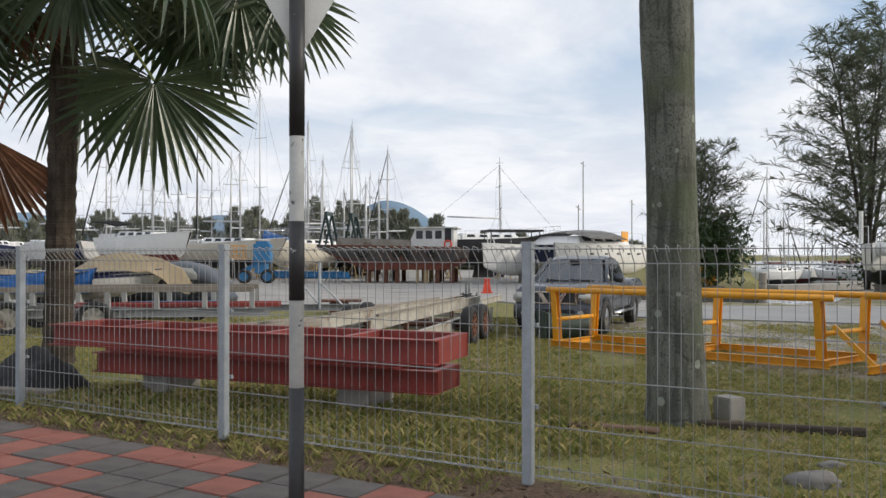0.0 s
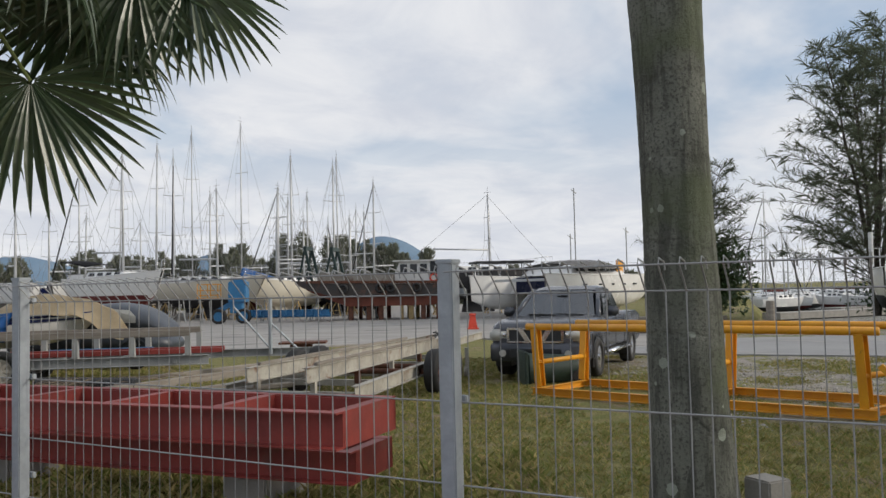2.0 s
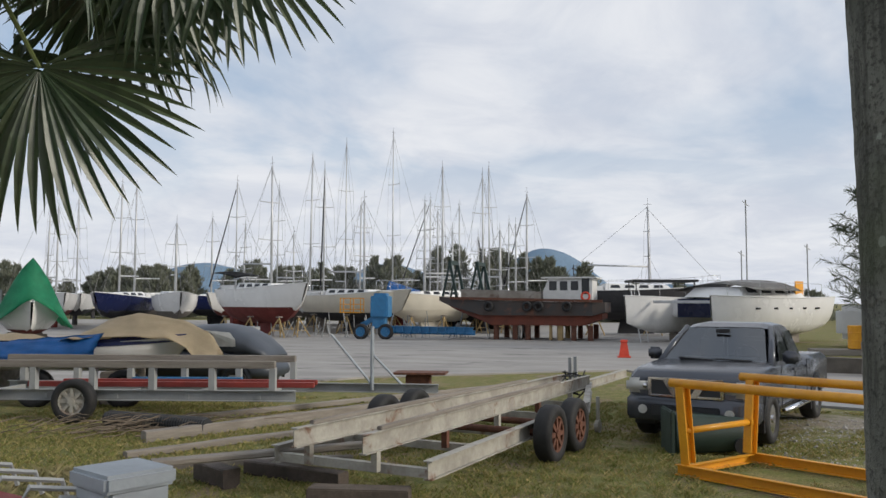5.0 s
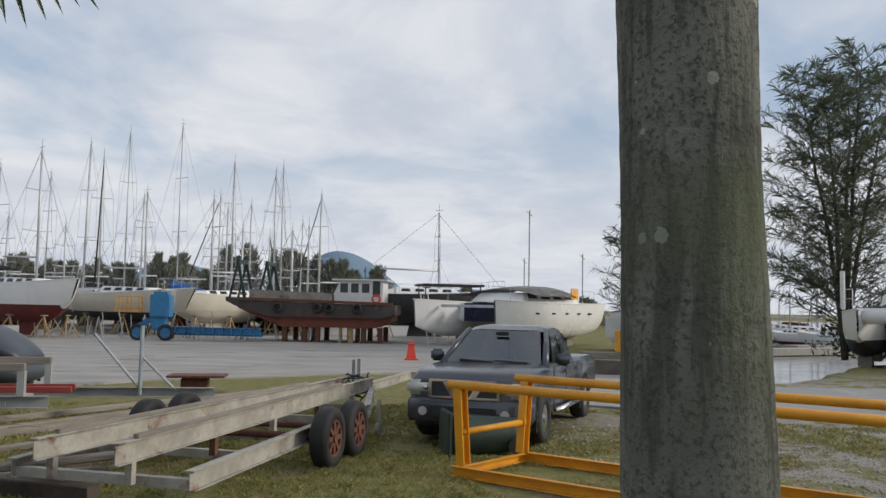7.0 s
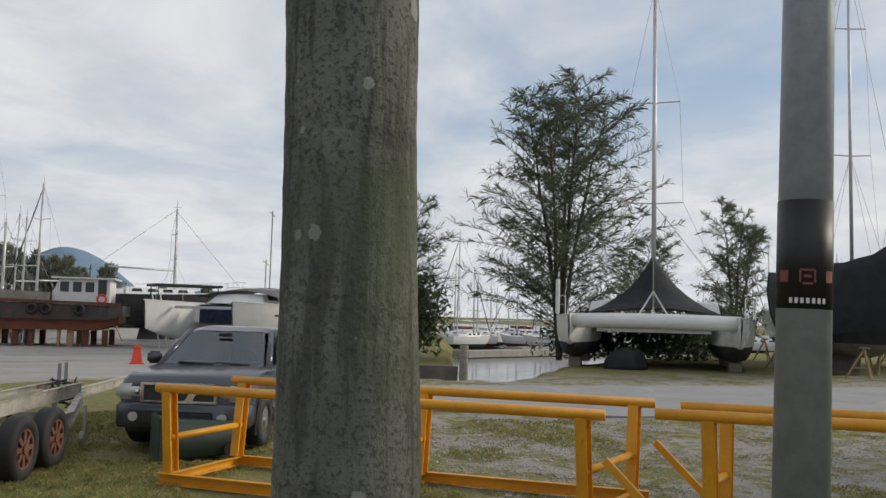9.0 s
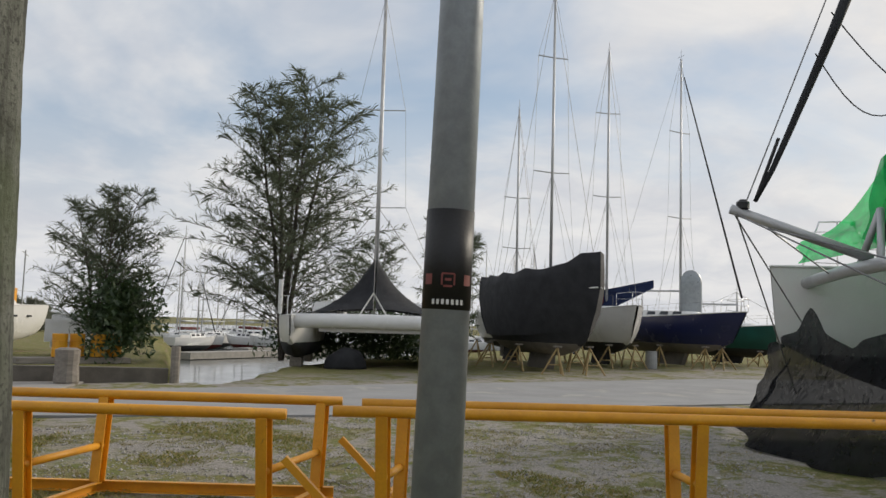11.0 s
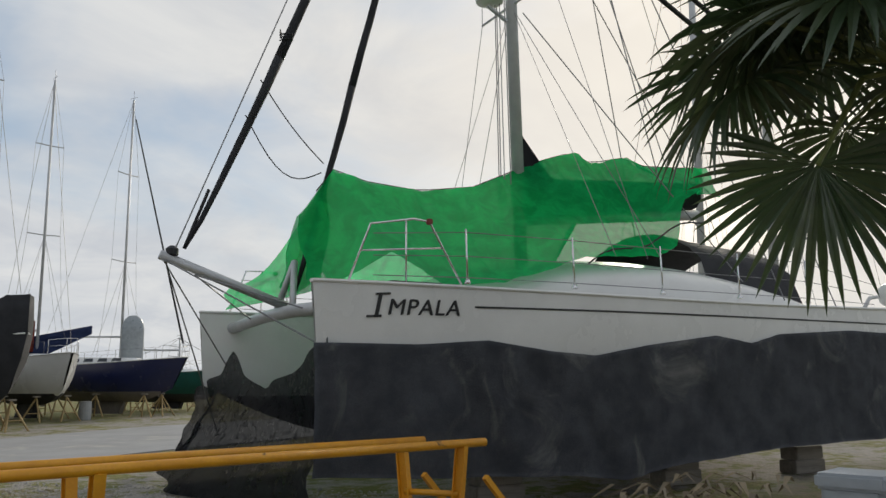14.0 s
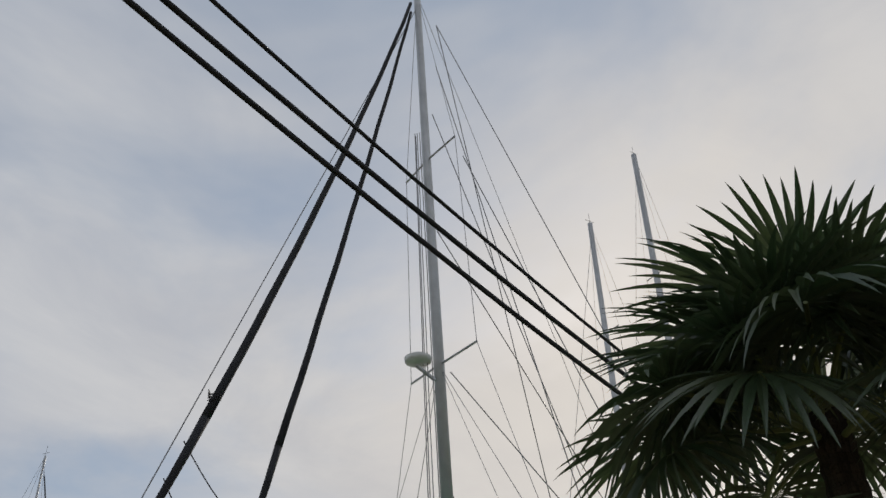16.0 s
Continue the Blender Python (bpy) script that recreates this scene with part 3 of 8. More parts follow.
part("sign_plate", bm, WHITE, sign, "plain pale back of a triangular sign")

# ---- stack of red steel frames ----
RX = Vector((-0.925, 0.38, 0)).normalized()
RY = Vector((0.38, 0.925, 0)).normalized()


def red_frame(name, corner, length, width, z0, h, bars, label):
    m = Matrix((RX, RY, Vector((0, 0, 1)))).transposed().to_4x4()
    m.translation = Vector((*corner, z0))
    e = thing(name, m, label, "steel frame", "stacked red frames")
    for y in (0.05, width - 0.05):
        b = BM()
        beam(b, (0.004, y, h / 2), (length, y, h / 2), 0.10 if y < width / 2 else -0.10, h, "c")
        part("side_beam", b, RED, e)
    for i in range(bars):
        b = BM()
        x = 0.05 + (length - 0.1) * i / (bars - 1)
        beam(b, (x, 0.107, h / 2), (x, width - 0.107, h / 2), 0.09, h * 0.985, "c")
        part("cross_beam", b, RED, e)
    return e


red_frame("steel_rack", (-0.08, 8.48), 4.6, 0.70, 0.26, 0.24, 4, "lower red-oxide painted steel frame on concrete blocks")
red_frame("girder_pair", (-0.49, 8.61), 4.0, 0.42, 0.51, 0.155, 2, "red-oxide painted steel beam between two frames")
red_frame("steel_rack", (-0.07, 7.62), 4.8, 0.86, 0.675, 0.235, 6, "upper red-oxide painted open steel frame with cross beams")
for s in (1.0, 3.7):
    bm = BM()
    box(bm, (0, 0, 0.115), (0.4, 0.6, 0.27), bevel=0.015)
    o = tagged(part("concrete_block", bm, CONCRETE), "rough concrete block under the red frames", "block", "blocks under the frames")
    o.matrix_basis = Matrix.Translation(Vector((-0.08, 8.48, 0)) + RX * s + RY * 0.4) @ pose(0, 0, 0, 0, 0, 158)


# ---- yellow pipe racks ----
def pipe_rack(nl, nr, fl, fr, z, stations, brace_end, label, rails=True):
    nl, nr, fl, fr = (Vector((*p, 0)) for p in (nl, nr, fl, fr))
    e = thing("pipe_rack", Matrix.Translation(nl), label, "steel rack", "yellow racks")
    O = nl.copy()
    up = Vector((0, 0, 1))
    for a, b_ in ((nl, nr), (fl, fr)):
        b = BM()
        d = (b_ - a).normalized()
        tube(b, [a - O - d * 0.06 + up * z, b_ - O + d * 0.06 + up * z], 0.052, 16)
        part("top_rail", b, YELLOW, e, smooth=True)
    inl, inr, ifl, ifr = nl.lerp(fl, 0.0), nr, fl, fr
    for a, b_ in ((nl, nr), (fl, fr)) if rails else ():
        b = BM()
        beam(b, a - O + up * 0.08, b_ - O + up * 0.08, 0.07, 0.12, "c", 0.01)
        part("bottom_rail", b, YELLOW, e)
    for s in stations:
        a, c = nl.lerp(nr, s), fl.lerp(fr, s)
        w = (c - a).normalized()
        for p, q in ((a, 1), (c, -1)):
            b = BM()
            lo, hi = p - O + w * q * 0.09 + up * 0.145, p - O + up * (z - 0.03)
            beam(b, lo, hi, 0.11, 0.13, "i", 0.012)
            part("leg", b, YELLOW, e)
        b = BM()
        tube(b, [a - O + w * 0.05 + up * 0.52, c - O - w * 0.05 + up * 0.52], 0.038, 12)
        part("cross_tube", b, YELLOW, e, smooth=True)
        b = BM()
        beam(b, a - O + w * 0.04 + up * 0.08, c - O - w * 0.04 + up * 0.08, 0.07, 0.10, "c", 0.01)
        part("bottom_tie", b, YELLOW, e)
    for end in brace_end:
        a, c = nl.lerp(nr, end), fl.lerp(fr, end)
        out = (nr - nl).normalized() * (1 if end > 0.5 else -1)
        w = (c - a).normalized()
        for p in (a, c):
            b = BM()
            beam(b, p - O - w * 0.0 + out * 0.62 + up * 0.10, p - O + out * 0.06 + up * (z * 0.62), 0.07, 0.07, "box")
            part("brace", b, YELLOW, e)
        b = BM()
        beam(b, a - O + out * 0.64 - w * 0.25 + up * 0.075, c - O + out * 0.64 + w * 0.2 + up * 0.075, 0.10, 0.11, "i")
        part("foot_beam", b, YELLOW, e)
    return e


pipe_rack((1.97, 15.2), (5.67, 12.17), (2.90, 16.2), (6.83, 13.05), 1.06, (0.02, 0.5, 0.97), (1.0,), "yellow-painted steel pipe rack with chipped top rails")
pipe_rack((6.02, 11.69), (12.40, 6.99), (6.65, 12.17), (12.53, 7.82), 1.12, (0.05, 0.42, 0.96), (1.0,), "long yellow-painted steel pipe rack on the gravel", False)

# ---- overhead cables ----
CP = Vector((5.11, 9.2, 0))
for k, (dz, off) in enumerate([(-0.08, -0.03), (-0.21, 0.06), (0.54, 0.12)]):
    bm = BM()
    pts = []
    for i in range(41):
        s = i / 40
        p = CP + FD * (43.4 * s) + FN * off * 1.4
        z = 8.97 + 1.4 * dz - 0.56 * s - 4 * (1.96 + 0.14 * k) * s * (1 - s)
        pts.append((p.x, p.y, z))
    tube(bm, pts, 0.036 if k < 2 else 0.028, 6)
    tagged(part("overhead_cable", bm, ROPE, smooth=True), "black overhead cable sagging from the street pole", "cable", "overhead cables")
far_pole = thing("street_pole", Matrix.Translation(CP + FD * 43.4), "grey steel street pole carrying the cables", "pole")
bm = BM()
tube(bm, [(0, 0, -0.1), (0, 0, 9.4)], 0.155, 16, 0.115)
part("shaft", bm, GALV, far_pole, smooth=True)
# ---- boats ----
def hull_shell(L, B, z_keel, z_bow, z_stern, wl, bow_rake=0.12, transom=0.55, full=0.55, n=18, m=9):
    """Rows of points of half a hull, keel to sheer, stern to bow: x forward from -L/2 to L/2."""
    rows = []
    for i in range(n + 1):
        s = i / n
        beam_w = B / 2 * (transom + (1 - transom) * math.sin(min(1, s / 0.55) * math.pi / 2) if s < 0.55 else max(0.012, math.cos((s - 0.55) / 0.45 * math.pi / 2)) ** 0.75)
        zs = z_stern + (z_bow - z_stern) * s ** 1.6 - 0.10 * math.sin(math.pi * s)
        zk = z_keel + (wl - z_keel) * (0.75 * max(0, (0.25 - s) / 0.25) ** 1.5 + 1.25 * max(0, (s - 0.72) / 0.28) ** 1.8)
        zk = min(zk, zs - 0.25)
        row = []
        jw = max(3, m // 2 - 1)
        for j in range(m + 1):
            if j <= jw:
                z = zk + max(0.0, wl - zk) * (j / jw)
            else:
                lo = max(wl, zk)
                z = lo + (zs - lo) * (j - jw) / (m - jw)
            q = min(1.0, max(0.0, (z - zk) / (zs - zk)))
            y = beam_w * (1 - (1 - q) ** 2.6) ** full
            x = -L / 2 + L * s - (bow_rake * L) * (1 - (z - z_keel) / (z_bow - z_keel)) * max(0, (s - 0.45) / 0.55) ** 1.5 + 0.05 * L * (1 - s) ** 6 * (1 - (z - z_keel) / (z_stern - z_keel))
            row.append(Vector((x, y, z)))
        rows.append(row)
    return rows


def hull_parts(e, rows, wl, top_mat, bot_mat, deck_mat, stripe=None, off=0.0):
    """Topsides, bottom and deck meshes from half a hull, mirrored."""
    n, m = len(rows) - 1, len(rows[0]) - 1
    meshes = {"t": BM(), "b": BM()}
    for side in (1, -1):
        for key, b in meshes.items():
            cache = {}

            def vert(i, j):
                if (i, j) not in cache:
                    p = rows[i][j]
                    cache[i, j] = b.verts.new((p.x, off + side * p.y, p.z))
                return cache[i, j]
            for i in range(n):
                for j in range(m):
                    zc = sum(rows[a][c].z for a in (i, i + 1) for c in (j, j + 1)) / 4
                    if abs(rows[i][j].z - rows[i][j + 1].z) + abs(rows[i + 1][j].z - rows[i + 1][j + 1].z) < 1e-4:
                        continue
                    if (zc > wl) == (key == "t"):
                        f = (vert(i, j), vert(i + 1, j), vert(i + 1, j + 1), vert(i, j + 1))
                        b.faces.new(f if side < 0 else f[::-1])
            for j in range(m):
                zc = (rows[0][j].z + rows[0][j + 1].z) / 2
                if (zc > wl) == (key == "t"):
                    p, q = rows[0][j], rows[0][j + 1]
                    vs = [b.verts.new(v) for v in ((p.x, off, p.z), (p.x, off + side * p.y, p.z), (q.x, off + side * q.y, q.z), (q.x, off, q.z))]
                    b.faces.new(vs if side < 0 else vs[::-1])
    hull = part("hull", meshes["t"], top_mat, e, smooth=True)
    part("bottom", meshes["b"], bot_mat, e, smooth=True)
    b = BM()
    for i in range(n):
        p, q = rows[i][m], rows[i + 1][m]
        b.faces.new([b.verts.new(v) for v in ((p.x, off + p.y * 0.99, p.z - 0.02), (p.x, off - p.y * 0.99, p.z - 0.02), (q.x, off - q.y * 0.99, q.z - 0.02), (q.x, off + q.y * 0.99, q.z - 0.02))])
    part("deck", b, deck_mat, e)
    for side in (1, -1):
        b = BM()
        tube(b, [(r[m].x, off + side * r[m].y, r[m].z) for r in rows], 0.03, 6)
        part("toe_rail", b, stripe or deck_mat, e)
    return hull


def cabin(e, x0, x1, w0, w1, z0, h, mat, win=GLASS_DARK, off=0.0, windows=4):
    """A coachroof with sloping sides and a row of dark windows."""
    b = BM()
    lo = [(x0, off - w0 / 2), (x1, off - w1 / 2), (x1 + 0.25, off), (x1, off + w1 / 2), (x0, off + w0 / 2)]
    vs0 = [b.verts.new((x, y, z0)) for x, y in lo]
    vs1 = [b.verts.new((x0 + (x - x0) * 0.9 + 0.06, off + (y - off) * 0.8, z0 + h * (1 if x < x1 - 0.1 else 0.8))) for x, y in lo]
    n = len(lo)
    for i in range(n):
        b.faces.new((vs0[i], vs0[(i + 1) % n], vs1[(i + 1) % n], vs1[i]))
    b.faces.new(vs1)
    bmesh.ops.bevel(b, geom=list(b.edges), offset=0.04, segments=2, affect="EDGES", clamp_overlap=True)
    c = part("cabin", b, mat, e, smooth=False)
    for side in (1, -1):
        for k in range(windows):
            s0, s1 = (k + 0.15) / windows, (k + 0.85) / windows
            b = BM()
            q = []
            for s, t in ((s0, 0.35), (s1, 0.35), (s1 - 0.02, 0.78), (s0 + 0.02, 0.78)):
                x = x0 + (x1 - x0) * (0.05 + 0.85 * s)
                w = (w0 + (w1 - w0) * s) / 2
                q.append(Vector((x, off + side * (w * (1 - 0.2 * t) + 0.012), z0 + h * t)))
            vs = [b.verts.new(p) for p in q] + [b.verts.new(p - Vector((0, side * 0.05, 0))) for p in q]
            b.faces.new(vs[:4]); b.faces.new(vs[4:][::-1])
            for a in range(4):
                b.faces.new((vs[a], vs[(a + 1) % 4], vs[4 + (a + 1) % 4], vs[4 + a]))
            part("window", b, win, c)
    return c


def rig(e, x, z0, top, L, bow, stern, half, spreaders=(0.5,), r=0.07, mat=None, furl=True, boom=True, y=0.0, stays=True, rake=0.0, bow_z=None, radar=False):
    """Mast, spreaders, boom and standing rigging."""
    mat = mat or ALU
    H = top - z0
    def at(h):
        return Vector((x - rake * h, y, z0 + h))
    b = BM()
    tube(b, [at(0), at(H * 0.5), at(H)], r, 10, r * 0.72)
    mast = part("mast", b, mat, e, smooth=True)
    b = BM()
    tube(b, [at(H), at(H) + Vector((0, 0, 0.55))], 0.012, 4)
    tube(b, [at(H) + Vector((-0.25, 0, 0.12)), at(H) + Vector((0.25, 0, 0.16))], 0.012, 4)
    part("wind_vane", b, STAY, mast)
    for s in spreaders:
        w = half * (0.72 - 0.25 * s) * (0.6 if half > 3 else 1.0)
        b = BM()
        tube(b, [at(H * s) + Vector((-0.1, -w, 0.06)), at(H * s), at(H * s) + Vector((-0.1, w, 0.06))], 0.028, 6)
        part("spreader", b, mat, mast)
    if stays:
        bz = bow_z if bow_z is not None else z0
        lines = [((bow, y, bz), at(H * 0.97), 0.012), ((stern, y, z0), at(H), 0.010)]
        for sd in (1, -1):
            pts = [Vector((x - 0.25, y + sd * half, z0))] + [at(H * s) + Vector((-0.1, sd * half * (0.72 - 0.25 * s) * (0.6 if half > 3 else 1.0), 0.06)) for s in spreaders] + [at(H)]
            lines += [(p, q, 0.008) for p, q in zip(pts, pts[1:])]
            lines.append(((x - 0.6, y + sd * half, z0), at(H * spreaders[0]), 0.008))
            lines.append(((x + 0.5, y + sd * half, z0), at(H * spreaders[0]), 0.008))
        for p, q, rr in lines:
            b = BM()
            tube(b, [p, q], rr, 4)
            part("stay", b, STAY, e)
        if furl:
            b = BM()
            p, q = Vector((bow, y, bz)), at(H * 0.97)
            tube(b, [p.lerp(q, 0.05), p.lerp(q, 0.5), p.lerp(q, 0.95)], 0.055, 8, 0.035)
            part("furled_sail", b, DARKTARP, e, smooth=True)
    if boom:
        b = BM()
        tube(b, [at(1.1) , at(1.1) + Vector((-L * 0.36, 0, 0.1))], 0.055, 8)
        part("boom", b, mat, mast, smooth=True)
    if radar:
        b = BM()
        lathe(b, [(0.1, 0), (0.24, 0.04), (0.24, 0.14), (0.12, 0.2)], 14, Matrix.Translation(at(H * 0.42) + Vector((0.3, 0, 0))))
        part("radar_dome", b, WHITE, mast, smooth=True)
    return mast


def pulpit(e, x, y, z, w, aft=False):
    b = BM()
    s = -1 if aft else 1
    pts = [(x - s * 0.9, y - w, z + 0.6), (x, y - w * 0.35, z + 0.65), (x, y + w * 0.35, z + 0.65), (x - s * 0.9, y + w, z + 0.6)]
    tube(b, pts, 0.014, 6)
    for p in pts:
        tube(b, [p, (p[0] - s * 0.05, p[1], z)], 0.013, 6)
    tube(b, [(p[0], p[1], z + 0.32) for p in pts], 0.010, 5)
    return part("pushpit" if aft else "pulpit", b, CHROME, e, smooth=True)


def stand(x, y, z, lean, yaw, mat=None):
    """A timber or steel prop: legs and a pad under the hull."""
    mat = mat or TIMBER2
    e = thing("boat_stand", pose(x, y, 0, 0, 0, yaw), "rough boat stand propping up a hull", "boat stand", "boat stands")
    for a, d in ((-0.45, -0.35), (0.45, -0.35), (0.0, 0.75)):
        b = BM()
        tube(b, [(a, d * 1.0, 0.0), (0, lean * 0.2, z * 0.96)], 0.04, 6)
        part("leg", b, mat, e)
    b = BM()
    tube(b, [(-0.3, -0.15, z * 0.35), (0.3, -0.15, z * 0.35)], 0.025, 6)
    part("tie_bar", b, mat, e)
    b = BM()
    box(b, (0, lean * 0.2, z), (0.30, 0.24, 0.07), bevel=0.01)
    part("pad", b, TIMBER, e)
    return e


def place(x, y, yaw):
    """Local x (the bow) points yaw degrees clockwise from +y."""
    return pose(x, y, 0, 0, 0, 90 - yaw)


def sailboat(x, y, yaw, L, B, label, top_mat, bot_mat, mast_top, z_keel=0.75, free=1.25, name="sailing_yacht", spreaders=(0.36, 0.68), deck=None, cab=True, stands=True, furl=False, fin=True, detail=True, rake=0.01, group="yachts on stands", radar=False, wl_off=0.0, stand_mat=None, pulp=True, mast_r=0.075):
    e = thing(name, place(x, y, yaw), label, "sailing boat", group)
    wl = z_keel + 0.55 + wl_off
    zs = wl + free
    rows = hull_shell(L, B, z_keel, zs + 0.3, zs, wl, n=16 if detail else 10, m=8 if detail else 6)
    deck = deck or GEL
    hull_parts(e, rows, wl, top_mat, bot_mat, deck)
    if fin:
        b = BM()
        pts = [(-0.11 * L, 0.12), (0.10 * L, 0.12), (0.13 * L, z_keel + 0.2), (-0.09 * L, z_keel + 0.2)]
        for sd in (-0.09, 0.09):
            b.faces.new([b.verts.new((px, sd * (1.6 if pz < 0.2 else 1), pz)) for px, pz in (pts if sd < 0 else pts[::-1])])
        bmesh.ops.bridge_loops(b, edges=list(b.edges))
        part("keel", b, bot_mat, e)
        b = BM()
        box(b, (-0.43 * L, 0, z_keel * 0.5 + 0.62), (0.35, 0.06, 1.1))
        part("rudder", b, bot_mat, e)
    if cab:
        cabin(e, -0.20 * L, 0.20 * L, B * 0.62, B * 0.42, zs - 0.03, 0.42, deck, windows=4 if detail else 3)
        b = BM()
        box(b, (-0.31 * L, 0, zs + 0.10), (0.2 * L, B * 0.62, 0.28), bevel=0.03)
        part("cockpit_coaming", b, deck, e)
    rig(e, 0.08 * L, zs + (0.35 if cab else 0), mast_top, L, L / 2 - 0.1, -L / 2 + 0.1, B * 0.42, spreaders, mast_r, furl=furl, rake=rake, bow_z=zs + 0.3, radar=radar)
    if pulp:
        pulpit(e, L / 2 - 0.1, 0, zs + 0.28, B * 0.22)
        pulpit(e, -L / 2 + 0.1, 0, zs, B * 0.3, True)
        for sd in (1, -1):
            b = BM()
            q = [(r[-1].x, sd * r[-1].y * 0.97, r[-1].z) for r in rows[2:-2:3]]
            for p in q:
                tube(b, [p, (p[0], p[1], p[2] + 0.6)], 0.011, 5)
            tube(b, [(p[0], p[1], p[2] + 0.6) for p in q], 0.006, 4)
            part("guard_rail", b, STAY, e)
    if stands:
        m = place(x, y, yaw)
        for sx in (-0.28, 0.05, 0.3):
            for sd in (1, -1):
                p = m @ Vector((sx * L, sd * (B * 0.42 if sx < 0.2 else B * 0.25), 0))
                stand(p.x, p.y, z_keel + 0.42, 1, 90 - yaw + (90 if sd < 0 else -90) + 180, stand_mat)
    return e
# ---- the big catamaran under green netting ----
BOW = Vector((13.1, 9.6, 0))
AFT = Vector((0.70, -0.714, 0)).normalized()
CL, SPAN, ZD, BACK = 14.0, 6.5, 3.32, -0.5
imp_yaw = math.degrees(math.atan2(-AFT.x, -AFT.y))
ACROSS = Vector((-AFT.y, AFT.x, 0))
cat_m = Matrix.Translation(BOW + AFT * 6.5 + ACROSS * (SPAN / 2)) @ pose(0, 0, 0, 0, 0, 90 - imp_yaw)
impala = thing("catamaran", cat_m, "large white catamaran under green netting and charcoal skirts", "catamaran")
H = SPAN / 2


def cat_hull(e, L, B, off, z_keel, zb, zs, wl, top, bot, deck, plumb=0.02, full=0.42, dx=0.0):
    rows = hull_shell(L, B, z_keel, zb, zs, wl, bow_rake=plumb, transom=0.75, full=full, n=20, m=12)
    rows = [[p + Vector((dx, 0, 0)) for p in r] for r in rows]
    return hull_parts(e, rows, wl, top, bot, deck, off=off)


near_hull = cat_hull(impala, CL, 1.8, H, 0.6, ZD, ZD, 1.55, GEL, DARKBOT, GEL, 0.015, dx=BACK)
cat_hull(impala, CL, 1.8, -H, 0.6, ZD, ZD, 1.55, GEL, DARKBOT, GEL, 0.015, dx=BACK)


def interp(table, x):
    for (a, p), (b, q) in zip(table, table[1:]):
        if min(a, b) <= x <= max(a, b):
            return p + (q - p) * (x - a) / (b - a)
    return table[0][1] if abs(x - table[0][0]) < abs(x - table[-1][0]) else table[-1][1]


bm = BM()
box(bm, (-1.7, 0, 2.75), (8.4, SPAN - 1.4, 1.05), bevel=0.12)
part("bridge_deck", bm, GEL, impala)
bm = BM()
sheet(bm, lambda u, v: Vector((3.6 - 9.4 * u, 2.75 * math.cos(math.pi * v) * (0.55 + 0.45 * math.sin(math.pi * min(1, u * 1.6 + 0.05) / 2)), ZD - 0.06 + 1.12 * math.sin(math.pi * v) ** 0.6 * math.sin(math.pi * min(1.0, 0.02 + u * 0.98)) ** 0.55)), 22, 16)
part("coachroof", bm, GEL, impala, smooth=True)
bm = BM()
tube(bm, [(5.85, H - 0.2, 2.98), (5.85, 0.8, 3.08), (5.85, -0.8, 3.08), (5.85, -H + 0.2, 2.98)], 0.115, 14)
part("crossbeam", bm, ALU, impala, smooth=True)
bm = BM()
tube(bm, [(5.75, 0, 3.22), (8.0, 0, 4.02)], 0.085, 14)
sprit = part("bowsprit", bm, ALU, impala, smooth=True)
bm = BM()
lathe(bm, [(0.05, -0.1), (0.11, -0.05), (0.11, 0.05), (0.05, 0.1)], 12, Matrix.Translation((7.8, 0, 4.08)))
part("furler_drum", bm, BLACK, sprit)
bm = BM()
for p, q in (((5.8, -0.5, 3.05), (5.6, 0, 4.05)), ((5.8, 0.5, 3.05), (5.6, 0, 4.05))):
    tube(bm, [p, q], 0.06, 10)
part("striker_post", bm, ALU, impala, smooth=True)
imp_mast = rig(impala, 0.48, 4.0, 22.8, CL, 7.8, -6.1, H + 0.3, (0.33, 0.65), 0.15, furl=False, boom=False, rake=-0.022, bow_z=4.0, radar=False)
bm = BM()
lathe(bm, [(0.08, 0), (0.30, 0.04), (0.32, 0.15), (0.16, 0.24)], 18, Matrix.Translation((1.20, 0, 10.1)))
part("radar_dome", bm, WHITE, imp_mast, smooth=True)
bm = BM()
beam(bm, (0.75, 0, 9.8), (1.25, 0, 10.05), 0.08, 0.05)
part("radar_bracket", bm, ALU, imp_mast)
for p, q, r in (((7.6, 0, 4.15), (1.15, 0, 22.2), 0.095), ((5.6, 0, 3.4), (1.15, 0, 21.8), 0.078)):
    bm = BM()
    p, q = Vector(p), Vector(q)
    pts = [p.lerp(q, s) + Vector((0, 0.03 * math.sin(s * 40), -(0.95 if r > 0.09 else 0.5) * math.sin(math.pi * s) ** 0.7)) for s in [i / 24 for i in range(25)]]
    tube(bm, pts[:7], r * 0.38, 10, r)
    tube(bm, pts[6:], r, 10, r * 0.55)
    f = part("furled_sail", bm, DARKTARP, impala, "furled headsail in a dark cover", smooth=True)
    bm = BM()
    tube(bm, [p, p.lerp(q, 0.06)], 0.03, 8)
    part("stay_end", bm, ROPE, f)
bm = BM()
c0 = Vector((7.6, 0, 4.15)).lerp(Vector((1.15, 0, 22.2)), 0.27) - Vector((0, 0, 0.76))
for k in range(3):
    tube(bm, [c0 + Vector((0.13 * math.cos(a * 1.05), 0.13 * math.sin(a * 1.05), 0.05 * k + 0.02 * a)) for a in range(7)], 0.012, 5)
part("lashing", bm, ROPE, impala)
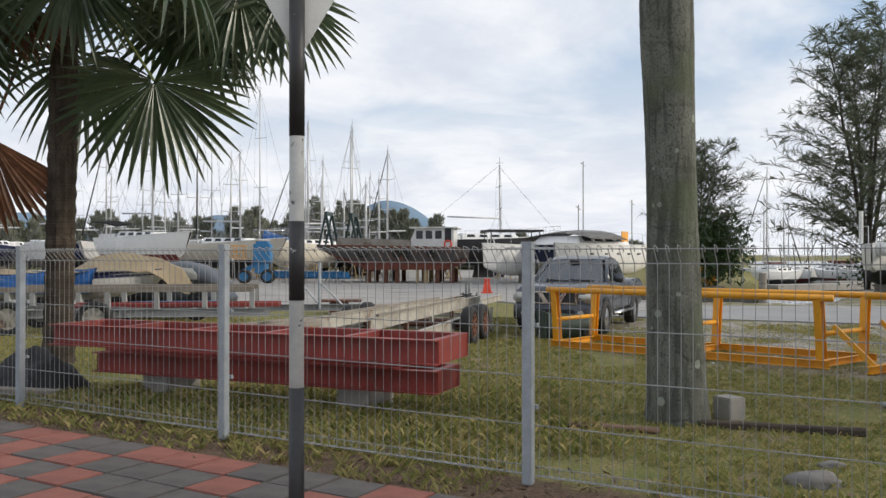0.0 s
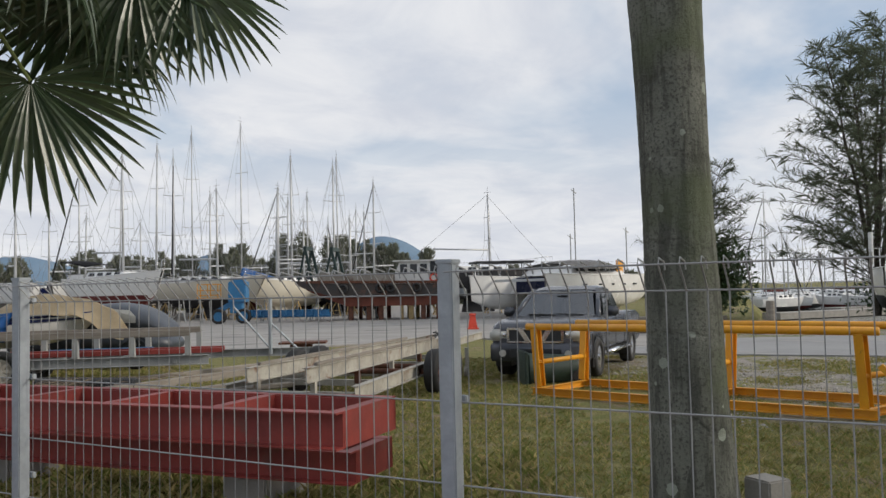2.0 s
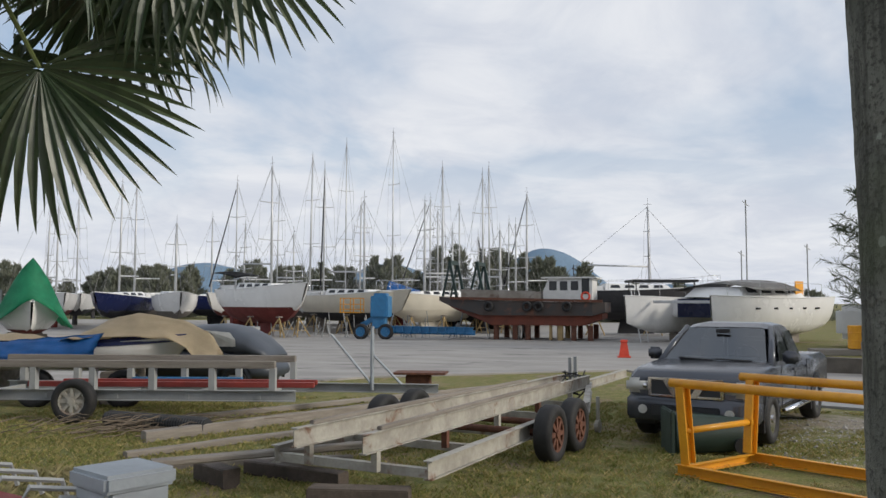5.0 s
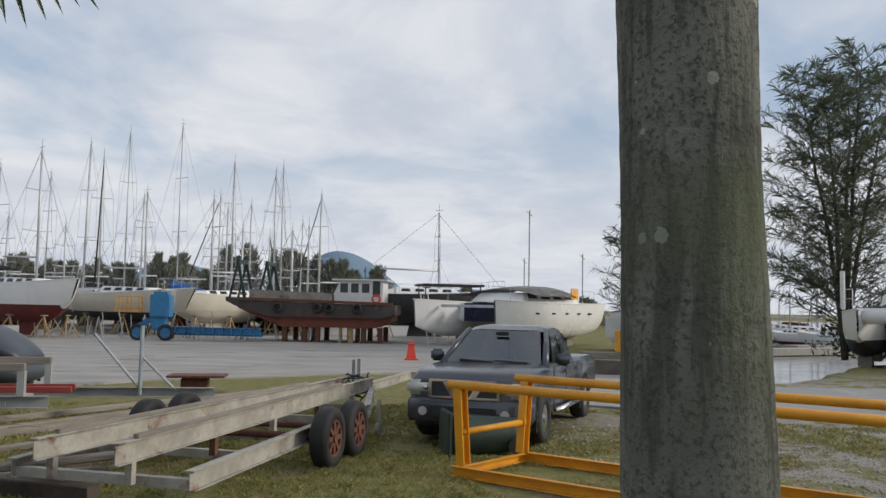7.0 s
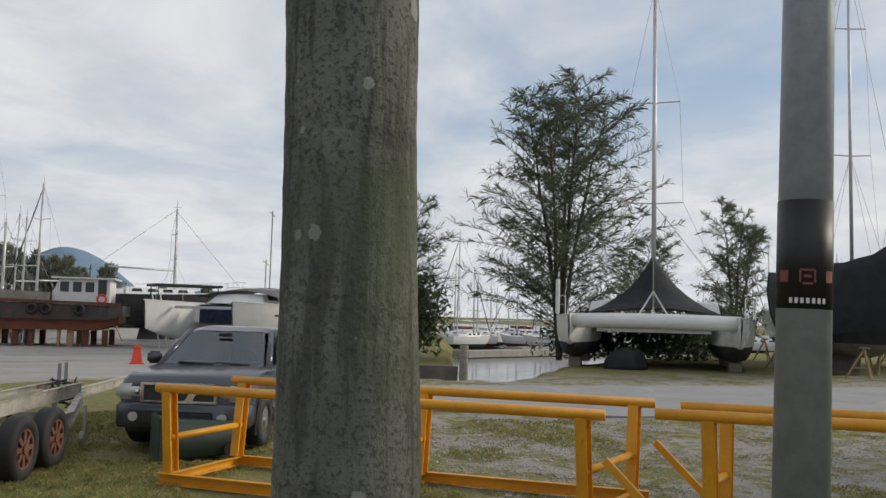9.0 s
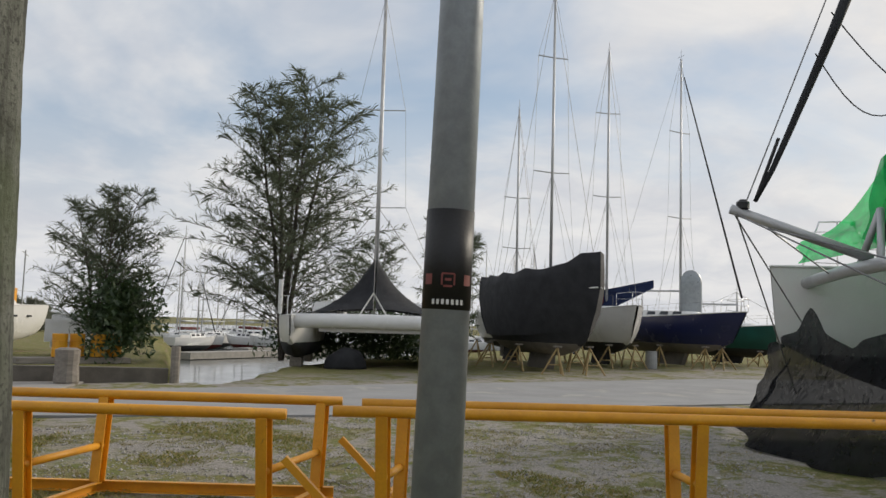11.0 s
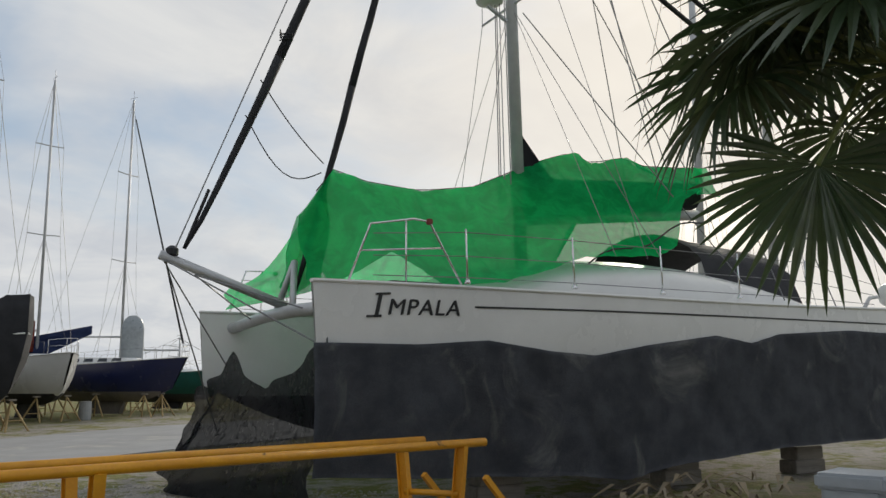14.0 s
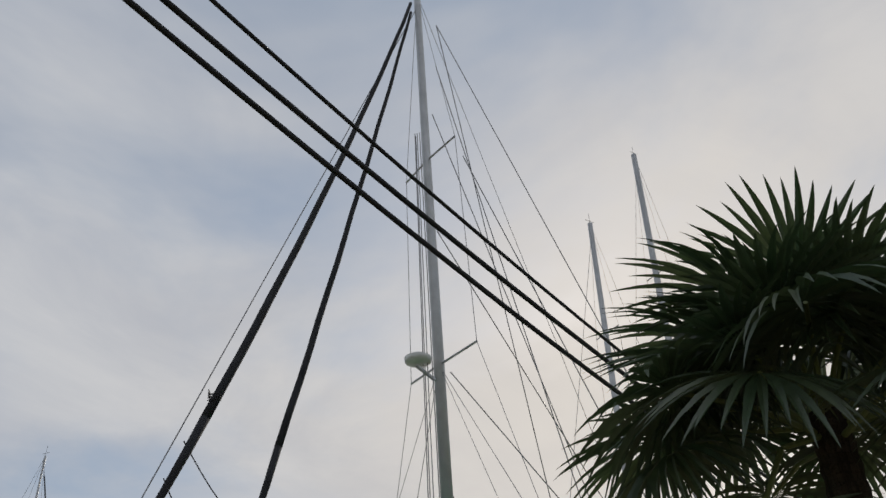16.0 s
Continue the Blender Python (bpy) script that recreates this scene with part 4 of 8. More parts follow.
for a, b_, sag in ((0.22, 0.14, 0.1), (0.18, 0.13, 0.55)):
    bm = BM()
    p, q = Vector((7.8, 0, 4.15)).lerp(Vector((1.15, 0, 22.2)), a), Vector((5.7, 0, 3.4)).lerp(Vector((1.15, 0, 21.8)), b_)
    p.z -= 0.70
    tube(bm, [p.lerp(q, s / 10) - Vector((0, 0, sag * math.sin(math.pi * s / 10))) for s in range(11)], 0.012, 5)
    part("line", bm, ROPE, impala)
for p, q in (((7.95, 0, 3.95), (6.0, -2.9, 2.2)), ((7.95, 0, 3.95), (6.2, 2.9, 2.4)), ((7.9, 0, 3.9), (6.2, -2.6, 0.8)), ((7.4, 0, 3.7), (5.8, -1.6, 3.0)), ((7.4, 0, 3.7), (5.8, 1.6, 3.0)), ((0.3, 0, 10.1), (-3.6, 2.4, 3.9)), ((0.2, 0.9, 16.0), (-4.4, 2.8, 3.5)), ((0.2, 0, 21.8), (-6.0, 2.9, 3.4)), ((0.2, 0, 21.8), (-6.0, -2.9, 3.4)), ((0.5, 0, 14.0), (-4.8, 0, 6.8)), ((0.5, 0, 18.0), (-4.0, 0, 6.9)), ((0.3, 0, 20.0), (-2.5, 1.2, 6.2))):
    bm = BM()
    tube(bm, [p, q], 0.014, 5)
    part("stay", bm, STAY, impala)
for dx, dy in ((0.24, 0.1), (0.20, -0.1), (0.32, 0.0), (0.16, 0.22)):
    bm = BM()
    tube(bm, [(0.70 + dx, dy, 5.5), (0.95 + dx * 0.5, dy * 0.5, 17.0)], 0.012, 5)
    part("halyard", bm, STAY, imp_mast)
# boom with its stowed sail
bm = BM()
tube(bm, [(0.4, 0, 5.3), (-4.9, 0, 5.9)], 0.13, 12)
part("boom", bm, ALU, impala, smooth=True)
bm = BM()
sheet(bm, lambda u, v: Vector((0.45 - 5.2 * u, 0.34 * math.sin(math.tau * v), 5.75 + 0.62 * u - 0.02 + 0.5 * math.cos(math.tau * v) * (1 - 0.3 * u))), 14, 10)
part("stowed_sail", bm, DARKTARP, impala, "stowed mainsail in a dark cover", smooth=True)
bm = BM()
bm.faces.new([bm.verts.new(p) for p in ((0.60, 0.03, 7.4), (0.55, 0.03, 6.0), (-0.55, 0.03, 6.1))])
bmesh.ops.solidify(bm, geom=list(bm.faces), thickness=0.12)
part("sail_head", bm, DARKTARP, impala)
# green netting over a ridge line
RIDGE = [(6.0, 4.5), (5.5, 5.0), (4.87, 5.88), (4.2, 5.72), (3.0, 5.66), (1.7, 5.88), (0.55, 6.40), (-0.2, 6.72), (-1.03, 7.0), (-1.5, 6.80), (-2.7, 7.1), (-2.95, 6.92), (-4.2, 7.02), (-5.3, 7.15)]
FOOT = [(6.0, 3.7), (5.2, 3.55), (4.4, 4.1), (3.6, 3.5), (2.4, 3.6), (0.75, 4.15), (-1.2, 4.3), (-1.95, 4.6), (-2.45, 5.7), (-3.6, 6.15), (-5.3, 6.3)]
OUT = [(6.0, 0.5), (5.2, 0.9), (4.0, 1.9), (2.0, 2.3), (-1.0, 2.4), (-3.0, 1.8), (-4.0, 0.9), (-5.3, 0.4)]


def net_point(side):
    def fn(u, v):
        x = 5.6 - 10.9 * u
        zr, zf, w = interp(RIDGE, x), interp(FOOT, x), interp(OUT, x)
        bulge = 0.16 * math.sin(math.pi * v)
        fold = 0.11 * noise.noise(Vector((x * 2.6 + v * 1.5, v * 1.0, side))) + 0.06 * noise.noise(Vector((x * 6.5 - v * 3, v * 1.3, side + 4))) + 0.03 * math.sin(x * 7 + v * 2) * v
        return Vector((x + 0.08 * noise.noise(Vector((x, v * 3, 5))), side * (0.04 + w * v + fold), zr + (zf - zr) * v - bulge * (zr - zf) * 0.35 + 0.04 * noise.noise(Vector((x * 3, v * 4, 9)))))
    return fn


for sd in (1, -1):
    bm = BM()
    sheet(bm, net_point(sd), 120, 20)
    part("shade_net", bm, GREENNET, impala, "bright green shade netting", smooth=True)
bm = BM()
A_, B_, C_, D_ = Vector((4.95, 0.1, 5.8)), Vector((5.3, 0.7, 3.5)), Vector((6.2, -2.4, 3.75)), Vector((6.0, -2.9, 3.35))
sheet(bm, lambda u, v: A_.lerp(C_, u).lerp(B_.lerp(D_, u), v) - Vector((0, 0, 0.55 * math.sin(math.pi * u) * (1 - v))) + Vector((0.06 * math.sin(9 * v + 5 * u), 0, 0)), 16, 10)
part("shade_net", bm, GREENNET, impala, "bright green shade netting", smooth=True)
for sd in (1,):
    bm = BM()
    tube(bm, [(x, 0, interp(RIDGE, x) + 0.01) for x in [5.2 - 0.35 * k for k in range(30)]], 0.012, 5)
    part("ridge_line", bm, ROPE, impala)
bm = BM()
tube(bm, [Vector((0.6 - 0.35 * k, 2.36 - 0.04 * k, 4.05 + 0.12 * k + 0.1 * math.sin(k))) for k in range(12)], 0.018, 5)
part("line", bm, ROPE, impala)
# dark cover over the cockpit
bm = BM()
sheet(bm, lambda u, v: Vector((-2.8 - 2.9 * u, -2.2 + 4.5 * v, 3.45 + 1.75 * math.sin(math.pi * v) ** 0.4 * (1 - 0.15 * u) + 0.06 * noise.noise(Vector((u * 6, v * 6, 0))))), 12, 14)
part("cockpit_cover", bm, DARKTARP, impala, "black cover over the cockpit", smooth=True)
# rails
for sd in (1, -1):
    posts = [(4.2 - 1.95 * k, sd * (H + 0.70 if k else H + 0.55), ZD) for k in range(5)]
    for p in posts:
        bm = BM()
        tube(bm, [p, (p[0] + 0.02, p[1], p[2] + 0.85)], 0.016, 7)
        lathe(bm, [(0.05, 0), (0.05, 0.03), (0.025, 0.08)], 8, Matrix.Translation(p))
        part("stanchion", bm, CHROME, impala, smooth=True)
    for h in (0.12, 0.45, 0.82):
        bm = BM()
        pts = [(p[0], p[1], p[2] + h - 0.02) for p in posts] + [(-5.9, sd * (H + 0.6), ZD + h * 0.6)]
        tube(bm, [(5.6, sd * (H + 0.15), ZD + h * 0.9)] + pts, 0.007, 4)
        part("guard_wire", bm, STAY, impala)
    bm = BM()
    rail = [(5.9, sd * (H - 0.1), ZD), (5.55, sd * (H - 0.05), ZD + 0.92), (5.0, sd * (H + 0.3), ZD + 0.98), (4.75, sd * (H + 0.35), ZD + 0.95), (4.25, sd * (H + 0.45), ZD)]
    tube(bm, rail, 0.018, 8)
    tube(bm, [(5.7, sd * (H - 0.07), ZD + 0.5), (4.55, sd * (H + 0.4), ZD + 0.55)], 0.014, 8)
    tube(bm, [(5.1, sd * (H + 0.25), ZD), (5.1, sd * (H + 0.25), ZD + 0.96)], 0.014, 8)
    part("pulpit", bm, CHROME, impala, smooth=True)
    bm = BM()
    box(bm, (4.75, sd * (H + 0.35), ZD + 0.95), (0.10, 0.07, 0.09), bevel=0.015)
    part("navigation_lamp", bm, RED, impala, "small red navigation lamp")
bm = BM()
box(bm, (4.9, H, ZD + 0.01), (0.9, 0.5, 0.05), bevel=0.015)
part("hatch", bm, PLASTIC, impala)


def side_y(x, L=CL, B=1.8):
    s = (x - BACK) / L + 0.5
    return H + B / 2 * (0.75 + 0.25 * math.sin(min(1, s / 0.55) * math.pi / 2) if s < 0.55 else max(0.012, math.cos((s - 0.55) / 0.45 * math.pi / 2)) ** 0.75)


# the name on the bow, a thin stripe behind it
def lettering(text, size, x_start, z, lift=0.006):
    cu = bpy.data.curves.new("name_lettering", "FONT")
    cu.body, cu.size, cu.shear, cu.extrude, cu.space_character, cu.offset = text, size, 0.20, 0.0, 1.10, 0.0
    tmp = bpy.data.objects.new("name_lettering", cu)
    scene.collection.objects.link(tmp)
    bpy.context.view_layer.update()
    me = bpy.data.meshes.new_from_object(tmp.evaluated_get(bpy.context.evaluated_depsgraph_get()))
    bpy.data.objects.remove(tmp)
    # bent on to the flare of the bow
    for v in me.vertices:
        x = x_start - v.co.x
        v.co = Vector((x, side_y(x) + lift + v.co.z, z + v.co.y))
    me.materials.append(BLACK)
    o = new("name_lettering", me)
    o.parent = impala
    o["label"] = "hand-brushed black boat name"


lettering("I", 0.475, 5.68, 2.79)
lettering("MPALA", 0.335, 5.465, 2.83)
lettering("I", 0.475, 5.667, 2.795, 0.008)
lettering("MPALA", 0.335, 5.453, 2.836, 0.008)
for z, x0 in ((2.785, 5.755), (3.115, 5.62)):
    bm = BM()
    bm.faces.new([bm.verts.new((x, side_y(x) + 0.007, zz)) for x, zz in ((x0, z), (x0 - 0.22, z + 0.012), (x0 - 0.22, z + 0.047), (x0, z + 0.035))])
    part("name_lettering", bm, BLACK, impala)
bm = BM()
xs = [4.1 - 0.35 * k for k in range(31)]
for a, b_ in zip(xs, xs[1:]):
    bm.faces.new([bm.verts.new(p) for p in ((a, side_y(a) + 0.006, 2.955), (b_, side_y(b_) + 0.006, 2.955), (b_, side_y(b_) + 0.006, 2.985), (a, side_y(a) + 0.006, 2.985))])
part("hull_stripe", bm, BLACK, impala)
# charcoal sheeting round the hulls
TOP = [(6.25, 2.42), (5.0, 2.40), (3.9, 2.47), (2.9, 2.32), (2.0, 2.25), (1.0, 2.42), (-0.7, 2.62), (-1.6, 2.50), (-2.4, 2.68), (-4.6, 2.80), (-7.5, 2.75)]
LOW = [(6.25, 0.55), (4.5, 0.48), (2.5, 0.42), (1.6, 0.30), (0.2, 0.50), (-2.0, 0.62), (-7.5, 0.7)]


def skirt(u, v):
    x = 6.5 - 13.9 * u
    zt, zl = interp(TOP, x), interp(LOW, x)
    y = side_y(max(-7.4, min(6.35, x))) + 0.05 + 0.10 * v + 0.16 * v * noise.noise(Vector((x * 0.9, v * 1.2, 2))) + 0.06 * noise.noise(Vector((x * 2.2 + v * 2.5, v * 1.5, 7))) + 0.025 * noise.noise(Vector((x * 6 - v * 5, v * 3, 5)))
    return Vector((x + 0.03 * noise.noise(Vector((x * 2, v * 5, 1))), y, zt + (zl - zt) * v))


bm = BM()
sheet(bm, skirt, 170, 26, 0.004)
part("hull_skirt", bm, GREYCLOTH, impala, "dusty charcoal sheeting tied round the hull", smooth=True)


def apron(u, v):
    top = interp([(0.0, 1.75), (0.12, 1.85), (0.24, 2.0), (0.36, 2.45), (0.46, 2.05), (0.60, 1.75), (0.80, 2.0), (0.92, 2.35), (1.0, 2.5)], u)
    low = interp([(0.0, 0.45), (0.4, 0.10), (0.65, 0.02), (0.85, 0.02), (1.0, 0.30)], u)
    x = 6.3 + (0.15 + 1.15 * math.sin(math.pi * min(1, u * 1.05)) ** 1.3) * v ** 1.7
    y = -4.1 + 7.5 * u - 0.3 * v * (1 - u)
    f = 0.22 * v * math.sin(u * 26 + 2 * noise.noise(Vector((u * 4, v * 2, 0)))) * 0.6 + 0.12 * noise.noise(Vector((u * 9, v * 5, 4)))
    return Vector((x + f, y + 0.1 * math.sin(u * 19) * v, top + (low - top) * v))


bm = BM()
sheet(bm, apron, 70, 16, 0.004)
part("bow_apron", bm, BLACKNET, impala, "loose black netting draped between the bows", smooth=True)
# timber blocks under the keels
for sd in (1, -1):
    for x in (3.4, -0.5, -4.0):
        bm = BM()
        for k in range(2):
            box(bm, (0, 0, 0.13 + 0.26 * k), (0.9 - 0.1 * k, 0.4, 0.25), bevel=0.015)
        o = tagged(part("keel_block", bm, TIMBER), "stacked timber keel blocks under the catamaran", "keel block", "keel blocks")
        o.matrix_basis = cat_m @ pose(x, sd * H, 0)
# stern gear
for sd in (1, -1):
    bm = BM()
    tube(bm, [(-6.9, sd * (H - 0.4), ZD - 0.1), (-7.3, sd * (H - 0.4), ZD + 0.35), (-8.0, sd * (H - 0.5), ZD + 0.45)], 0.045, 8)
    part("davit", bm, ALU, impala, smooth=True)
bm = BM()
lathe(bm, [(0.16, -0.28), (0.24, -0.2), (0.26, 0.2), (0.18, 0.3)], 14, Matrix.Translation((-7.0, H + 0.4, ZD + 0.35)) @ pose(0, 0, 0, 90, 0, 20))
part("liferaft", bm, WHITE, impala, smooth=True)
bm = BM()
box(bm, (-7.45, H, 2.3), (0.55, 1.1, 0.35), bevel=0.05)
part("stern_step", bm, GEL, impala)

# heap of dry fronds and rubbish beside the hull
bm = BM()
rg = random.Random(5)
for k in range(70):
    a, l = rg.uniform(0, math.tau), rg.uniform(0.5, 1.3)
    p = Vector((rg.gauss(0, 0.75), rg.gauss(0, 0.35), rg.uniform(0.05, 0.42)))
    d = Vector((math.cos(a), math.sin(a) * 0.5, rg.uniform(-0.12, 0.12)))
    w = Vector((-d.y, d.x, 0)).normalized() * rg.uniform(0.02, 0.06)
    e0, e1 = p - d * l / 2, p + d * l / 2
    mid = p + Vector((0, 0, 0.06))
    e0.z, e1.z = max(0.02, e0.z - 0.1), max(0.02, e1.z - 0.1)
    bm.faces.new([bm.verts.new(x) for x in (e0, mid - w, e1, mid + w)])
tagged(part("dry_frond_heap", bm, leafy("straw_fronds", (0.34, 0.27, 0.17), (0.20, 0.16, 0.11), 0.2)), "heap of dry pale palm fronds on the ground", "leaf heap", kind="stuff").matrix_basis = pose(15.3, 4.3, 0, 0, 0, -40)
# ---- pickup truck ----
def wheel(parent, x, y, r, w, rim_mat, side, spokes=6):
    """A tyre and rim, the axle along y, the outer face towards side."""
    m = pose(x, y, r, 90)
    b = BM()
    prof = [(r * 0.62, -w / 2), (r * 0.92, -w / 2), (r, -w * 0.32), (r, w * 0.32), (r * 0.92, w / 2), (r * 0.62, w / 2)]
    rings = [[b.verts.new(m @ Vector((rr * math.cos(k * math.tau / 28), rr * math.sin(k * math.tau / 28), z))) for k in range(28)] for rr, z in prof]
    for q, v in zip(rings, rings[1:] + rings[:1]):
        for k in range(28):
            b.faces.new((q[k], q[(k + 1) % 28], v[(k + 1) % 28], v[k]))
    t = part("tyre", b, RUBBER, parent, smooth=True)
    b = BM()
    z = -side * w * 0.36
    lathe(b, [(r * 0.62, z - 0.02), (r * 0.62, z + 0.02), (r * 0.55, z + 0.015), (r * 0.55, z - 0.015)], 24, m)
    lathe(b, [(r * 0.16, z - 0.035), (r * 0.16, z + 0.035)], 14, m)
    for k in range(spokes):
        a = k * math.tau / spokes
        box(b, (r * 0.36, 0, 0), (r * 0.44, r * 0.15, 0.03), m @ Matrix.Translation((0, 0, z)) @ Matrix.Rotation(a, 4, "Z"))
    part("rim", b, rim_mat, t)
    return t


def loft(bm, sections):
    """Joins closed outlines of the same length."""
    rings = [[bm.verts.new(p) for p in s] for s in sections]
    n = len(rings[0])
    for q, v in zip(rings, rings[1:]):
        for k in range(n):
            bm.faces.new((q[k], q[(k + 1) % n], v[(k + 1) % n], v[k]))
    bm.faces.new(rings[0][::-1])
    bm.faces.new(rings[-1])


def plate(parent, name, pts, mat, thick=0.02, label=""):
    """A flat panel through the points, with thickness."""
    b = BM()
    f = b.faces.new([b.verts.new(p) for p in pts])
    bmesh.ops.solidify(b, geom=[f], thickness=thick)
    return part(name, b, mat, parent, label)


def clear_glass(name):
    m = bpy.data.materials.new(name)
    m.use_nodes = True
    nt = m.node_tree
    nt.nodes.clear()
    t, g, f = nt.nodes.new("ShaderNodeBsdfTransparent"), nt.nodes.new("ShaderNodeBsdfGlossy"), nt.nodes.new("ShaderNodeFresnel")
    t.inputs[0].default_value = (0.62, 0.68, 0.68, 1)
    g.inputs["Roughness"].default_value = 0.04
    f.inputs[0].default_value = 2.7
    mx, o = nt.nodes.new("ShaderNodeMixShader"), nt.nodes.new("ShaderNodeOutputMaterial")
    link(nt, f.outputs[0], mx.inputs[0])
    link(nt, t.outputs[0], mx.inputs[1])
    link(nt, g.outputs[0], mx.inputs[2])
    link(nt, mx.outputs[0], o.inputs[0])
    return m


def pickup(m):
    e = thing("pickup_truck", m, "dark grey double-cab pickup truck parked on the grass", "pickup truck")
    W = 0.925
    # x forward; front axle at 0, rear axle at -3.2

    def sec(x, w, z0, z1, r=0.1):
        return [Vector((x, y, z)) for y, z in ((-w + r * .5, z0), (w - r * .5, z0), (w, z0 + r), (w * 1.0, z1 - r), (w - r, z1), (-w + r, z1), (-w, z1 - r), (-w, z0 + r))]
    b = BM()
    loft(b, [sec(0.86, W * 0.78, 0.42, 0.92), sec(0.80, W * 0.90, 0.36, 1.02), sec(0.55, W * 0.98, 0.36, 1.08), sec(0.0, W, 0.42, 1.12), sec(-0.62, W, 0.42, 1.16), sec(-0.9, W, 0.42, 1.10), sec(-2.5, W, 0.42, 1.10), sec(-2.55, W, 0.42, 1.13), sec(-4.25, W, 0.45, 1.13), sec(-4.30, W * 0.97, 0.47, 1.10)])
    bmesh.ops.bevel(b, geom=[ed for ed in b.edges if ed.calc_face_angle(0) > 0.6], offset=0.03, segments=2, affect="EDGES", clamp_overlap=True)
    body = part("body", b, CARPAINT, e, smooth=True)
    # cab: pillars and roof as a shell, glass set into it
    b = BM()
    lo = [(-0.58, 0.86), (-2.42, 0.88)]
    cabs = [[Vector((-0.52, y, 1.12)) for y in (-0.80, 0.80)], [Vector((-1.28, y, 1.74)) for y in (-0.62, 0.62)], [Vector((-1.9, y, 1.78)) for y in (-0.62, 0.62)], [Vector((-2.28, y, 1.72)) for y in (-0.62, 0.62)], [Vector((-2.52, y, 1.12)) for y in (-0.82, 0.82)]]
    loft(b, [[Vector((-0.50, -0.84, 1.08)), Vector((-1.25, -0.65, 1.63)), Vector((-1.5, -0.63, 1.69)), Vector((-1.95, -0.63, 1.70)), Vector((-2.25, -0.65, 1.65)), Vector((-2.50, -0.86, 1.08))],
             [Vector((-0.46, -0.60, 1.10)), Vector((-1.22, -0.50, 1.66)), Vector((-1.5, -0.48, 1.725)), Vector((-1.95, -0.48, 1.735)), Vector((-2.28, -0.50, 1.675)), Vector((-2.52, -0.60, 1.10))],
             [Vector((-0.46, 0.60, 1.10)), Vector((-1.22, 0.50, 1.66)), Vector((-1.5, 0.48, 1.725)), Vector((-1.95, 0.48, 1.735)), Vector((-2.28, 0.50, 1.675)), Vector((-2.52, 0.60, 1.10))],
             [Vector((-0.50, 0.84, 1.08)), Vector((-1.25, 0.65, 1.63)), Vector((-1.5, 0.63, 1.69)), Vector((-1.95, 0.63, 1.70)), Vector((-2.25, 0.65, 1.65)), Vector((-2.50, 0.86, 1.08))]])
    for f in [f for f in b.faces if f.calc_center_median().x > -0.95 and f.normal.z > -0.5 and abs(f.calc_center_median().y) < 0.75 and abs(f.normal.y) < 0.75 and f.calc_center_median().z > 1.2]:
        b.faces.remove(f)
    part("cab", b, CARPAINT, e, smooth=False)
    for sd in (1, -1):
        b = BM()
        tube(b, [(-0.46, sd * 0.83, 1.08), (-0.86, sd * 0.745, 1.40), (-1.26, sd * 0.645, 1.655)], 0.055, 8, 0.045)
        part("windscreen_pillar", b, CARPAINT, e, smooth=True)
    b = BM()
    box(b, (-0.78, 0, 1.13), (0.46, 1.16, 0.10), bevel=0.03)
    part("dashboard", b, PLASTIC, e)
    b = BM()
    tube(b, [Vector((-1.02 + 0.10 * math.sin(k * math.tau / 16), 0.34 + 0.17 * math.cos(k * math.tau / 16), 1.24 + 0.14 * math.sin(k * math.tau / 16))) for k in range(17)], 0.016, 6)
    part("steering_wheel", b, BLACK, e, smooth=True)
    b = BM()
    box(b, (-0.98, 0, 1.60), (0.03, 0.22, 0.06), bevel=0.01)
    part("inside_mirror", b, BLACK, e)
    GL = material("car_glass", (0.018, 0.022, 0.025), rough=0.05, bump=0, vary=0.03, spec=1.0)
    b = BM()
    sheet(b, lambda u, v: Vector((-0.52 - 0.70 * v + 0.04 * math.cos(math.pi * (u - 0.5)) + 0.02, (-0.76 + 1.52 * u) * (1 - 0.24 * v), 1.12 + 0.50 * v)), 8, 6)
    bmesh.ops.translate(b, verts=b.verts, vec=(0.03, 0, 0.03))
    part("windscreen", b, clear_glass("windscreen_glass"), e, smooth=True).visible_shadow = False
    for sd in (1, -1):
        for pts in ([(-0.80, 1.16), (-1.52, 1.16), (-1.52, 1.60), (-1.30, 1.60)], [(-1.62, 1.16), (-2.34, 1.16), (-2.18, 1.60), (-1.62, 1.60)]):
            b = BM()
            q = [Vector((x, sd * (0.875 - (z - 1.08) * 0.31 + 0.006), z)) for x, z in pts]
            b.faces.new([b.verts.new(p) for p in (q if sd > 0 else q[::-1])])
            part("side_window", b, GL, e)
        b = BM()
        box(b, (-0.78, sd * 1.03, 1.22), (0.10, 0.22, 0.20), bevel=0.035)
        part("wing_mirror", b, CARPAINT, e, smooth=True)
        for x in (0.0, -3.2):
            b = BM()
            sheet(b, lambda u, v: Vector((x + (0.40 + 0.07 * v) * math.cos(math.pi * u), sd * (W + 0.012), 0.36 + (0.40 + 0.07 * v) * math.sin(math.pi * u))), 16, 1, 0.04)
            part("wheel_arch", b, CARPAINT if x == 0 else CARGREY, e)
            wheel(e, x, sd * (W - 0.10), 0.37, 0.25, CHROME, sd)
            b = BM()
            box(b, (x, sd * (W - 0.16), 0.52), (0.84, 0.30, 0.62))
            part("wheel_well", b, BLACK, e)
        b = BM()
        tube(b, [(-0.62, sd * 0.97, 0.42), (-2.6, sd * 0.97, 0.42)], 0.045, 10)
        part("side_step", b, CHROME, e, smooth=True)
        b = BM()
